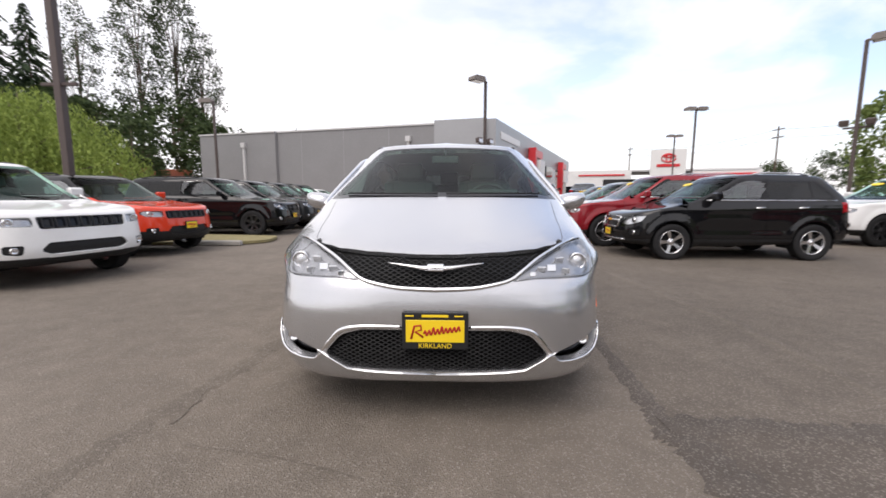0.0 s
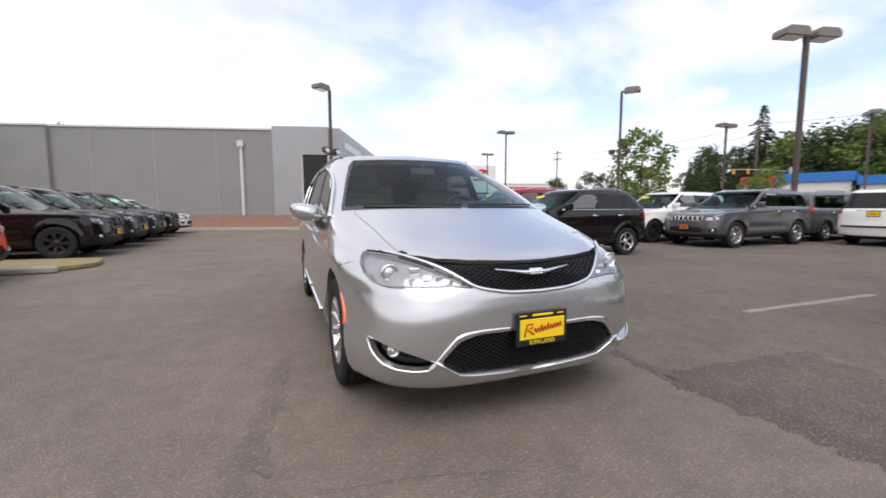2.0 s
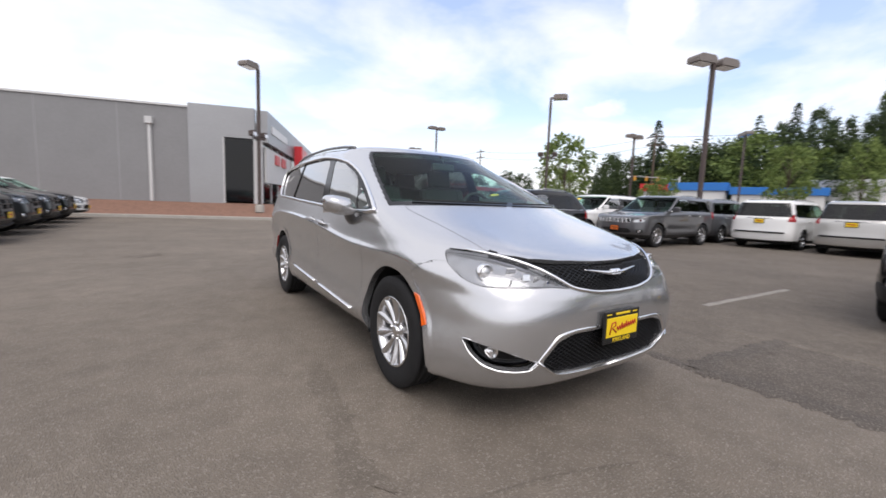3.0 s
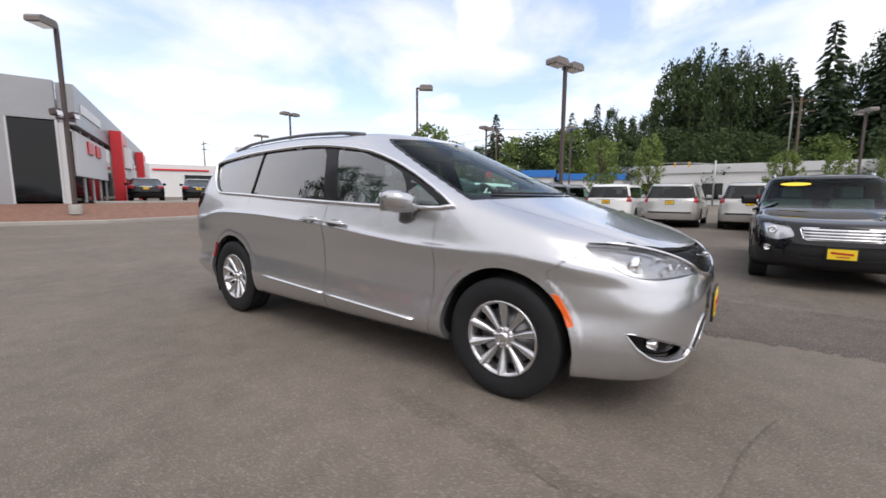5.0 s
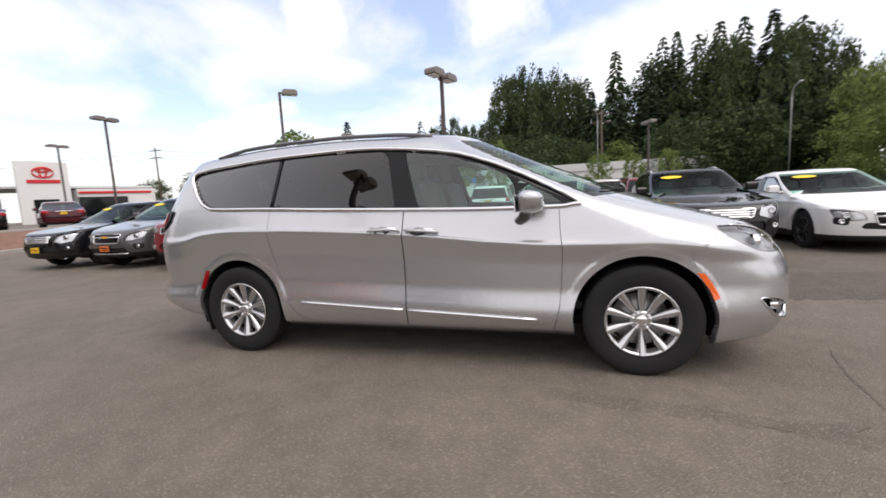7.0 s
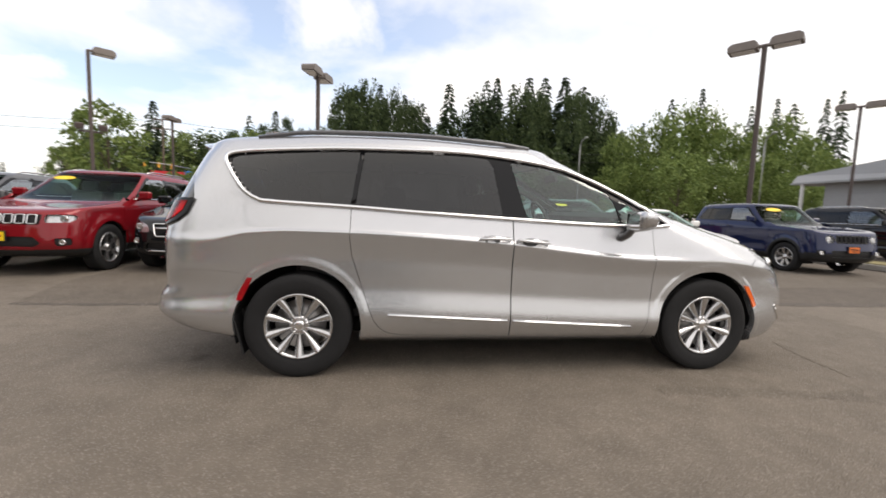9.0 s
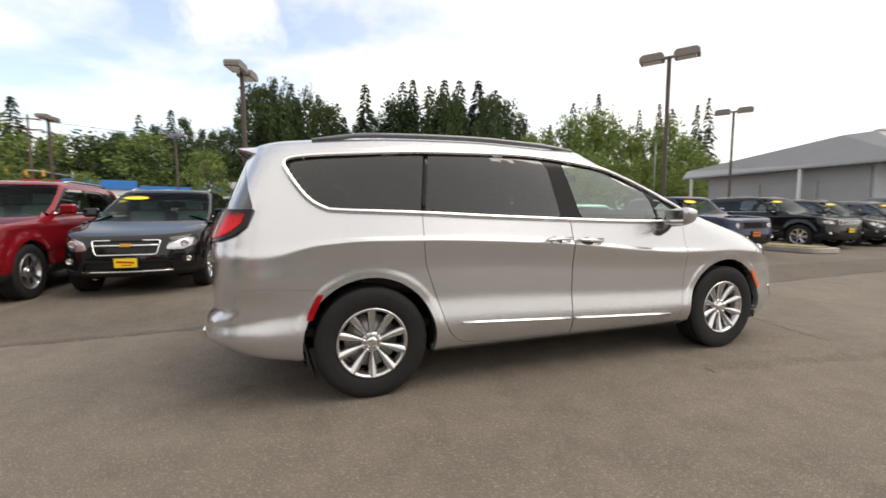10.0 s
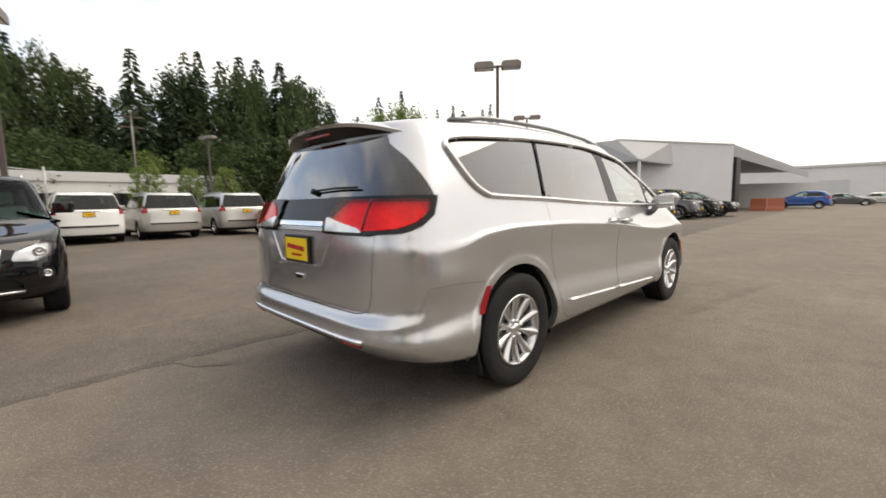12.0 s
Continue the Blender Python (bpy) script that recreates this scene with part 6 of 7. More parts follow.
def stain(x, y, r, long, turn, seed):
    """An uneven dark spot soaked into the asphalt."""
    rnd = np.random.RandomState(seed)
    a = np.linspace(0, 2 * math.pi, 29)[:-1]
    rad = r * (1 + 0.28 * np.sin(2 * a + seed) + 0.18 * np.sin(5 * a + 2 * seed) + rnd.uniform(-0.12, 0.12, 28))
    u, w = rad * np.cos(a) * long, rad * np.sin(a)
    c, k = math.cos(radians(turn)), math.sin(radians(turn))
    v = [(x + p * c - q * k, y + p * k + q * c, 0.0045) for p, q in zip(u, w)]
    return tagged(part("oil_stain", Geo().add(v, [tuple(range(28))]), M["tar_faint"]), "faint dark oil stain on the asphalt", "stain", kind="structure")


for q in ((1.05, 7.42, 0.09, 2.6, 40, 3), (-0.55, 6.91, 0.05, 1.4, 10, 4), (-2.62, 10.2, 0.16, 2.2, 20, 5), (-1.74, -1.16, 0.05, 1.2, 0, 6), (-1.45, 2.3, 0.06, 3.0, 100, 8)):
    stain(*q)

# building plan: its long wall is turned by 15.7 degrees
CORNER = Vector((2.2, 26.2))
WALL, SIDE = Vector((-0.963, 0.27)), Vector((0.375, 0.927))


def plan(u, v):
    """u metres along the grey wall from its corner, v metres into the building."""
    p = CORNER + WALL * u + SIDE * v
    return (p.x, p.y)


BASE = 0.75
kerb_line = [plan(24, -3.1), plan(4, -3.1), plan(-1.5, -3.4), (9.5, 24.6), (18, 24.2), (34, 23.6)]


def kerb(name, line, label, w=0.15, h=0.15):
    p = [Vector(q) for q in line]
    v, f = [], []
    for i, q in enumerate(p):
        d = ((p[min(i + 1, len(p) - 1)] - p[max(i - 1, 0)])).normalized()
        nrm = Vector((-d.y, d.x))
        for off, z in ((0, 0), (0, h - 0.02), (0.02, h), (w, h), (w, 0)):
            r = q + nrm * off
            v.append((r.x, r.y, z))
    for i in range(len(p) - 1):
        for k in range(4):
            f.append((i * 5 + k, i * 5 + k + 1, i * 5 + k + 6, i * 5 + k + 5))
    f += [(0, 1, 2, 3, 4), tuple(range(5 * len(p) - 5, 5 * len(p)))[::-1]]
    return tagged(part(name, Geo().add(v, f), M["concrete"]), label, "kerb", kind="structure")


kerb("kerb", kerb_line, "pale concrete kerb along the bank")
# bark-covered bank between kerb and building, rising to the upper level
g = Geo()
near = [Vector(q) for q in kerb_line]
far = [Vector(plan(24, 0.05)), Vector(plan(4, 0.05)), Vector(plan(-1.2, 0.0)), Vector((10.5, 27.6)), Vector((19, 27.4)), Vector((36, 27.0))]
v = []
for a, b in zip(near, far):
    for t, z in ((0.05, 0.13), (0.4, 0.34), (0.75, 0.62), (1.0, BASE)):
        q = a.lerp(b, t)
        v.append((q.x, q.y, z))
g.add(v, [(i * 4 + k, i * 4 + k + 1, i * 4 + k + 5, i * 4 + k + 4)[::-1] for i in range(5) for k in range(3)], True)
tagged(part("bank", g, M["mulch"]), "low bank covered in reddish bark mulch", "bank", kind="structure")
slab("upper_lot", [plan(-1.2, 0.0), (10.5, 27.6), (19, 27.4), (36, 27.0), (120, 26), (120, 160), plan(-1.2, 130)], 0.02, BASE, M["asphalt"], "raised asphalt lot of the next dealer", "lot")
kerb("kerb", [(0.3 + q[0], 0.1 + q[1]) for q in [(2.6, 26.0), (10.5, 27.5), (19, 27.3), (36, 26.9)]], "pale kerb at the top of the bank", 0.2, BASE + 0.1)

# grass island between two groups of parked cars, and the one by the small SUV
slab("island", softened([(-10.0, 9.75), (-5.4, 9.85), (-4.7, 10.5), (-4.9, 11.6), (-10.0, 12.3)], 0.3), 0.02, 0.09, M["dry_grass"], "low island of dry yellow grass", "island")
tagged(part("wheel_stop", Geo().box((1.6, 0.16, 0.13), (-5.9, 9.85, 0.065), (0, 0, 4), 0.03), M["concrete"]), "concrete wheel stop beside the grass island", "kerb")
slab("island", softened([(3.9, -7.1), (10.0, -7.1), (10.0, -8.3), (3.9, -8.3)], 0.4), 0.02, 0.15, M["concrete"], "kerbed concrete island", "island")
slab("island_top", softened([(4.1, -7.25), (9.9, -7.25), (9.9, -8.15), (4.1, -8.15)], 0.3), 0.155, 0.18, M["dry_grass"], "grass on the kerbed island", "island")


# ---- the grey dealership ----
def wall_box(bld, name, u0, u1, v0, v1, z0, z1, mat, label=""):
    return part(name, Geo().prism([plan(u0, v0), plan(u0, v1), plan(u1, v1), plan(u1, v0)], z0, z1, "z"), mat, bld, label)


def grey_dealership():
    b = thing("showroom_building", None, "grey stucco car showroom with flat roof and red entrance", "building")
    w = lambda *a, **k: wall_box(b, *a, **k)
    w("wall", 3.6, 15.6, 0, 0.3, 0.0, 5.75, M["stucco"])
    w("wall", 15.6, 22.5, -0.25, 0.05, 0.0, 5.75, M["stucco"])
    w("wall", 0.35, 3.6, -0.06, 0.24, 4.35, 6.0, M["panel"])
    w("wall", 1.95, 3.6, -0.06, 0.24, 0.0, 4.35, M["panel"])
    w("wall", 22.2, 22.5, 0.05, 22, 0.0, 5.75, M["stucco"])
    w("wall", 0.35, 22.2, 21.7, 22, 0.0, 5.75, M["stucco"])
    w("coping", 3.6, 15.6, -0.06, 0.36, 5.75, 5.85, M["coping"])
    w("coping", 15.6, 22.55, -0.31, 0.11, 5.75, 5.85, M["coping"])
    w("roof", 0.5, 20.7, 0.4, 21.7, 5.2, 5.4, M["concrete"])
    for u in (6.8, 10.2, 13.6):
        w("wall_joint", u - 0.012, u + 0.012, -0.006, 0.02, BASE, 5.74, M["shed_grey"])
    for z in (2.0, 2.7, 3.4, 4.1, 4.9):
        w("panel_joint", 1.98, 3.58, -0.066, -0.04, z - 0.01, z + 0.01, M["shed_grey"])
    for u, dv in ((5.35, 0.0), (18.3, -0.25)):
        p = w("downpipe", u - 0.07, u + 0.07, dv - 0.16, dv - 0.02, BASE, 4.75, M["coping"])
        q = w("hopper", u - 0.16, u + 0.16, dv - 0.24, dv - 0.02, 4.75, 5.1, M["coping"])
    # corner glazing and the entrance front that runs back from it
    w("glazing", 0.4, 1.9, -0.02, 0.04, BASE + 0.1, 4.3, M["dark_pane"])
    for u in (0.37, 1.92):
        w("mullion", u - 0.04, u + 0.04, -0.05, 0.07, BASE, 4.35, M["coping"])
    w("corner_post", 0.0, 0.33, 0.0, 0.33, BASE, 4.25, M["coping"])
    w("glazing", 0.02, 0.08, 0.4, 36.0, BASE + 0.1, 4.2, M["dark_pane"])
    for v in (2.5, 4.7, 6.9, 9.0, 14.0, 18.0, 22.0, 30.0):
        w("mullion", -0.03, 0.12, v - 0.06, v + 0.06, BASE, 4.25, M["coping"])
    w("fascia", -0.25, 0.35, 0.34, 36, 4.25, 6.0, M["panel"])
    # pale reflection in the glazing, put in as a white band
    w("fascia_band", -0.12, 0.0, 0.6, 9.0, 2.0, 4.0, M["white_wall"])
    w("lettering_bar", -0.30, -0.26, 1.4, 6.6, 4.9, 5.35, M["sign_white"], "pale raised lettering, drawn as a bar")
    # blurred red reflections in the glazing, built as boxes
    for v0 in (3.0, 5.2):
        w("sign_box", -0.2, -0.13, v0, v0 + 1.4, 3.2, 3.8, M["sign_red"])
    for v0 in (9.6, 25.6):
        w("entrance_pillar", -0.9, -0.3, v0, v0 + 0.6, 0.3, 5.2, M["sign_red"], "red clad entrance pillar")
        w("entrance_beam", -0.85, -0.3, v0 + 0.6, v0 + 3.4, 4.5, 5.1, M["sign_red"])
        w("entrance_sign", -1.1, -0.4, v0 + 1.1, v0 + 3.2, 2.9, 4.3, M["sign_white"])
    w("entrance_sign", -0.5, -0.3, 17.0, 20.5, 3.2, 4.2, M["dark_pane"])
    w("wall", -0.3, 0.3, 14.2, 24.0, 2.4, 4.24, M["white_wall"])
    w("bollard", -2.0, -1.75, 9.4, 9.65, 0.0, 1.5, M["sign_red"])
    return b


grey_dealership()


# ---- street furniture ----
def lamp_post(x, y, h, heads, turn=0, floods=0, base=0.0, thick=0.07, lit=True, label="brown steel lamp post with box lamp heads"):
    post = thing("lamp_post", pose(x, y, base, 0, 0, turn), label, "lamp post", "lamp posts of the car park")
    part("footing", Geo().lathe([(0.22, 0.0), (0.22, 0.36), (0.19, 0.40), (0.001, 0.40)], 20, "z"), M["concrete"], post)
    part("pole", Geo().prism(softened([(-thick, -thick), (thick, -thick), (thick, thick), (-thick, thick)], 0.025), 0.38, h - 0.05, "z"), M["pole_paint"], post)
    for dx in heads:
        g = Geo()
        s = 1 if dx >= 0 else -1
        g.prism(softened([(dx + s * 0.02, h - 0.15), (dx + s * 0.86, h - 0.15), (dx + s * 0.86, h + 0.03), (dx + s * 0.74, h + 0.12), (dx + s * 0.12, h + 0.12), (dx + s * 0.02, h + 0.03)], 0.03, 3), -0.27, 0.27, "y")
        g.box((abs(dx) + 0.08, 0.10, 0.10), (dx * 0.5, 0, h - 0.05), (0, 0, 0), 0.02)
        hd = part("lamp_head", g, M["lamp_head"], post)
        part("lamp_glass", Geo().box((0.66, 0.42, 0.02), (dx + s * 0.44, 0, h - 0.155), (0, 0, 0), 0.005), M["white_lens"], hd)
    if floods:
        arm = part("flood_arm", Geo().box((0.9, 0.08, 0.08), (0, 0, floods), (0, 0, 0), 0.01), M["pole_paint"], post)
        for dx in (-0.42, 0.42) if lit else ():
            fl = part("floodlight", Geo().box((0.32, 0.30, 0.26), (dx, 0.02, floods + 0.22), (-12, 0, 0), 0.03), M["pole_paint"], post)
            part("flood_glass", Geo().box((0.26, 0.02, 0.20), (dx, -0.14, floods + 0.18), (-12, 0, 0), 0.005), M["white_lens"], fl)
    return post


lamp_post(1.75, 24.3, 7.3, [-0.2], 40, 3.8, 0.35)
lamp_post(17.5, 19.06, 7.85, [-0.12], 130, 4.2)
lamp_post(14.5, 8.5, 6.65, [0.12, -0.12], -14)
lamp_post(8.85, -6.7, 7.0, [0.14, -0.14], 37)
lamp_post(15.4, -19.0, 7.4, [0.14, -0.14], 37)
lamp_post(20.5, 37.0, 7.9, [0.05, -0.05], 0, 0, BASE)
lamp_post(27.0, 53.0, 7.9, [0.05, -0.05], 0, 0, BASE)
lamp_post(31.0, 22.0, 7.4, [0.05, -0.05], 0)
lamp_post(38.0, 16.5, 7.8, [0.05, -0.05], 40)
lamp_post(41.0, -4.6, 7.6, [0.05, -0.05], 20)
lamp_post(-9.6, 10.3, 7.6, [0.05, -0.05], 0, 3.9, 0.0, 0.09, lit=False)
lamp_post(-16.3, 28.5, 7.6, [0.0], 180)


# ---- white dealership across the upper lot ----
def white_dealership():
    b = thing("white_building", pose(32.6, 65.5, BASE, 0, 0, -22), "low white car showroom with red band and tall entrance portal", "building")
    bx = lambda name, size, p, mat, label="": part(name, Geo().box(size, p, (0, 0, 0), 0.02), mat, b, label)
    bx("wall", (24, 0.4, 4.8), (-17, 2, 2.4), M["white_wall"])
    bx("wall", (9, 14, 4.4), (8.0, 9, 2.2), M["white_wall"])
    bx("red_band", (7.2, 0.2, 0.25), (-9.6, 1.75, 4.0), M["sign_red"])
    bx("red_band", (8.4, 0.2, 0.3), (7.8, 1.95, 3.9), M["sign_red"])
    for x in (-6.5, 6.2):
        bx("shop_window", (5.5, 0.2, 3.2), (x, 1.76, 1.7), M["dark_pane"])
    for x in (-26, -21, -15):
        bx("shop_window", (3.2, 0.15, 1.8), (x, 1.8, 1.3), M["dark_pane"])
    portal = bx("portal", (4.8, 1.2, 7.6), (0, 0, 3.8), M["white_wall"])
    th = np.linspace(0, 2 * math.pi, 33)[:-1]
    for rx, rz, dx in ((0.95, 0.62, 0), (0.32, 0.6, 0), (0.62, 0.22, 0)):
        part("logo_ring", Geo().tube([(rx * math.cos(a), -0.66, 6.3 + rz * math.sin(a) + (0.28 if rz < 0.3 else 0)) for a in th], 0.10, 6, True), M["sign_red"], portal)
    part("name_bar", Geo().box((3.1, 0.08, 0.42), (0, -0.66, 5.2), (0, 0, 0), 0.02), M["sign_red"], portal)
    bx("portal_door", (2.4, 0.1, 3.0), (0, -0.62, 1.5), M["dark_pane"])
    bx("roof", (42, 12, 0.3), (-8.5, 9, 4.7), M["coping"])
    return b


white_dealership()


def row_of(kind, name, spots, label, group):
    for n, (x, y, head, paint) in enumerate(spots):
        c = vehicle(kind, name, at(x, y, head), paint, label, "car", group, card=None, rear_card=True)
        c.location.z = BASE


row_of("saloon", "saloon_car", [(7.6, 34.3, 72, "black_paint"), (10.5, 33.4, 67, "black_paint")], "black saloon car seen from behind on the raised lot", "cars on the raised lot")
row_of("saloon", "saloon_car", [(13.6, 32.2, 62, "maroon_paint")], "dark saloon car seen from behind on the raised lot", "cars on the raised lot")


# ---- grey shed with a deep canopy ----
def shed():
    """Walls run between plan points; the canopy stands out from the wall that faces the aisle."""
    b = thing("workshop_building", None, "low grey workshop with wide flat canopy on posts", "building")

    def run(name, p, q, t, z0, z1, mat, label=""):
        d = Vector(q) - Vector(p)
        ob = part(name, Geo().box((d.length, t, z1 - z0), (0, 0, 0), (0, 0, 0), 0.015), mat, b, label)
        m = (Vector(p) + Vector(q)) / 2
        ob.matrix_basis = pose(m.x, m.y, (z0 + z1) / 2, 0, 0, math.degrees(math.atan2(d.y, d.x)))
        return ob

    A, B, E2 = (9.4, -20.9), (4.5, -31.0), (18.6, -21.4)
    P, EP, R = (7.4, -19.9), (20.3, -20.6), (7.0, -25.2)
    TOP, EAVE = 5.2, 3.6
    run("wall", A, B, 0.3, 0.0, TOP, M["shed_light"])
    run("wall", A, E2, 0.3, 0.0, EAVE + 0.5, M["shed_grey"])
    run("wall", E2, (20.6, -44.0), 0.3, 0.0, EAVE + 0.5, M["shed_grey"])
    run("eave_board", A, B, 0.44, TOP, TOP + 0.1, M["awning"])
    lo = [(*A, TOP - 0.15), (*B, TOP - 0.15), (5.5, -44, TOP - 0.15), (20.6, -44, EAVE + 0.45), (*E2, EAVE + 0.45)]
    part("roof", Geo().add(lo + [(x, y, z + 0.13) for x, y, z in lo], [(4, 3, 2, 1, 0), (5, 6, 7, 8, 9)] + [(k, (k + 1) % 5, 5 + (k + 1) % 5, 5 + k) for k in range(5)]), M["awning"], b)
    # sloping canopy that wraps the corner
    v = [(*P, EAVE), (*EP, EAVE), (EP[0], EP[1] - 0.5, EAVE + 0.6), (A[0] + 1.2, A[1] + 0.3, TOP), (A[0] - 0.1, A[1] + 0.2, TOP), (R[0] + 0.2, R[1], TOP), (*R, EAVE)]
    # its sheets are a darker grey than the roof and eave board
    part("fascia", Geo().add(v + [(x, y, z + 0.02) for x, y, z in v], [(0, 1, 2, 3), (0, 3, 4), (0, 4, 5, 6)]), M["canopy_sheet"], b)
    part("canopy", Geo().prism([P, EP, (EP[0], EP[1] - 2.2), (A[0], A[1]), R], EAVE, EAVE + 0.12, "z"), M["shed_grey"], b)
    part("fascia_end", Geo().add([(*EP, EAVE), (EP[0], EP[1] - 0.5, EAVE + 0.6), (EP[0], EP[1] - 2.2, EAVE + 0.6), (EP[0], EP[1] - 2.2, EAVE)], [(0, 1, 2, 3)]), M["canopy_sheet"], b)
    # open bay under a falling roof beside the long wall
    part("side_roof", Geo().add([(4.4, -30.9, TOP + 0.05), (4.4, -31.3, 4.3), (0.9, -48, 3.0), (0.9, -48, 3.6), (13, -34, TOP), (13, -48, 4.0)], [(0, 1, 2, 3), (0, 3, 5, 4)]), M["shed_grey"], b)
    run("bay_post", (4.4, -31.3), (4.3, -32.5), 0.4, 0.0, 4.3, M["plastic"])
    run("side_wall", (7.0, -47.0), (-0.3, -50), 0.3, 0.0, 2.6, M["coping"])
    run("back_wall", (8, -34), (8.4, -52), 0.3, 0.0, 4.2, M["shed_grey"])
    for x, y in ((P[0] + 0.15, P[1] - 0.15), (P[0] * 0.62 + EP[0] * 0.38, P[1] * 0.62 + EP[1] * 0.38 - 0.12), (P[0] * 0.06 + EP[0] * 0.94, P[1] * 0.06 + EP[1] * 0.94 - 0.12)):
        part("post", Geo().box((0.16, 0.16, EAVE), (x, y, EAVE / 2), (0, 0, 0), 0.02), M["white_wall"], b)
    for t in (0.25, 0.6):
        p, q = Vector(A).lerp(Vector(E2), t), Vector(A).lerp(Vector(E2), t + 0.28)
        off = Vector((0.0, 0.2))
        run("roller_door", p + off, q + off, 0.1, 0.0, 2.9, M["shed_grey"])
    return b


shed()
b = thing("warehouse", pose(-12, -96, 0, 0, 0, 0), "long low white warehouse far across the lot", "building")
part("wall", Geo().box((50, 12, 6.2), (8, 0, 3.1)), M["white_wall"], b)
part("roof", Geo().box((51, 12.6, 0.4), (8, 0, 6.3)), M["coping"], b)
for x in (-8, 2, 12, 22):
    part("loading_door", Geo().box((4, 0.2, 3.8), (x, 6.0, 1.9)), M["awning"], b)
vehicle("compact_suv", "suv", at(2.3, -43.5, 0), "blue_paint", "bright blue small SUV far across the lot", "car", card=None)
for x, y, p in ((-3.4, -58, "granite_paint"), (-6.5, -62, "van_silver")):
    vehicle("saloon", "saloon_car", at(x, y, 185), p, "saloon car far across the lot", "car", card=None)
for x, y, a in ((2.0, -35.0, 8), (3.2, -35.4, -5)):
    bar = thing("traffic_barrier", pose(x, y, 0, 0, 0, a), "faded orange plastic traffic barrier by the workshop bay", "barrier", "orange barriers")
    part("body", Geo().prism([(-0.25, 0), (0.25, 0), (0.22, 0.2), (0.09, 0.45), (0.07, 1.0), (-0.07, 1.0), (-0.09, 0.45), (-0.22, 0.2)], -0.55, 0.55, "x"), M["orange_roof"], bar)
    part("top_rail", Geo().box((1.1, 0.16, 0.06), (0, 0, 1.02), (0, 0, 0), 0.02), M["orange_roof"], bar)
vehicle("compact_suv", "suv", at(-5.2, -19.5, 60), "white_paint", "white crossover parked across the aisle", "car", card=None)


# ---- shops and signals along the far road ----
def shop(x, y, w, d, h, turn, wall, band, label, z=0.0):
    b = thing("shop_building", pose(x, y, z, 0, 0, turn), label, "building")
    part("wall", Geo().box((w, d, h), (0, 0, h / 2)), M[wall], b)
    part("fascia", Geo().box((w + 0.6, d + 0.6, h * 0.22), (0, 0, h * 0.95), (0, 0, 0), 0.03), M[band], b)
    for k in range(int(w // 4)):
        part("shop_window", Geo().box((2.6, 0.2, h * 0.42), (-w / 2 + 2.4 + k * 4, -d / 2 - 0.05, h * 0.36)), M["dark_pane"], b)
    return b


shop(76, -2, 46, 12, 5.6, -88, "white_wall", "awning", "low white shop with flat grey roof edge")
shop(64, 22.5, 9, 8, 4.3, -71, "white_wall", "blue_fascia", "low shop with bright blue fascia")
shop(62, 31.0, 6.5, 8, 4.9, -69, "white_wall", "blue_fascia", "narrow shop with bright blue fascia")
shop(61.5, 36.6, 4, 8, 4.8, -66, "coping", "sign_red", "low shop with red roof edge")
shop(-31, 42, 6, 5, 3.6, 40, "white_wall", "orange_roof", "small kiosk with orange-red roof")


def signal_mast(x, y, turn, arm):
    s = thing("traffic_signal", pose(x, y, 0, 0, 0, turn), "galvanised mast arm with yellow traffic signals", "traffic signal", "traffic signals")
    part("mast", Geo().tube([(0, 0, 0), (0, 0, 6.2)], 0.12, 8), M["galvanised"], s)
    part("arm", Geo().tube([(0, 0, 5.7), (arm * 0.5, 0, 5.95), (arm, 0, 6.0)], [0.07, 0.06, 0.04], 8), M["galvanised"], s)
    for k in (0.45, 0.7, 0.95):
        part("signal_head", Geo().box((0.26, 0.22, 0.7), (arm * k, -0.1, 5.75), (0, 0, 0), 0.04), M["signal_yellow"], s)
    return s


signal_mast(66, 6, 100, 7)
signal_mast(60, 33, 150, 7)


def street_lamp(x, y, h, turn, base=0.0):
    s = thing("street_lamp", pose(x, y, base, 0, 0, turn), "galvanised street lamp with curved arm", "street lamp", "street lamps along the road")
    part("pole", Geo().tube([(0, 0, 0), (0, 0, h * 0.9), (0.15, 0, h * 0.97), (0.8, 0, h), (2.2, 0, h + 0.1)], [0.11, 0.09, 0.07, 0.06, 0.05], 8), M["galvanised"], s)
    part("lamp_head", Geo().box((0.8, 0.3, 0.16), (2.5, 0, h + 0.08), (0, 0, 0), 0.04), M["galvanised"], s)
    return s


street_lamp(54, -1, 11, 170)
street_lamp(50, -20, 11, 170)
street_lamp(34, -32, 9.5, 150)


def utility_pole(x, y, h, turn):
    s = thing("utility_pole", pose(x, y, 0, 0, 0, turn), "wooden utility pole with crossarm", "utility pole", "utility poles")
    part("pole", Geo().tube([(0, 0, 0), (0, 0, h)], [0.17, 0.11], 8), M["bark"], s)
    for z in (h - 0.5, h - 1.7):
        part("crossarm", Geo().box((2.6, 0.12, 0.14), (0, 0, z), (0, 0, 0), 0.01), M["bark"], s)
    return s


POLES = [(62, -40, 12.5), (60, -2, 12.5), (58, 36, 12.5), (52, 70, 12.5), (40, 98, 12.5)]
for x, y, h in POLES:
    utility_pole(x, y, h, 90)
for dz in (0.0, 0.9):
    for q, (a, c) in enumerate(zip(POLES, POLES[1:])):
        pts = [(a[0] + (c[0] - a[0]) * t, a[1] + (c[1] - a[1]) * t, 12.0 - dz * 1.4 - 1.1 * 4 * t * (1 - t)) for t in np.linspace(0, 1, 13)]
        tagged(part("power_line", Geo().tube(pts, 0.022, 4), M["plastic"]), "dark overhead power line", "cable", "power lines")


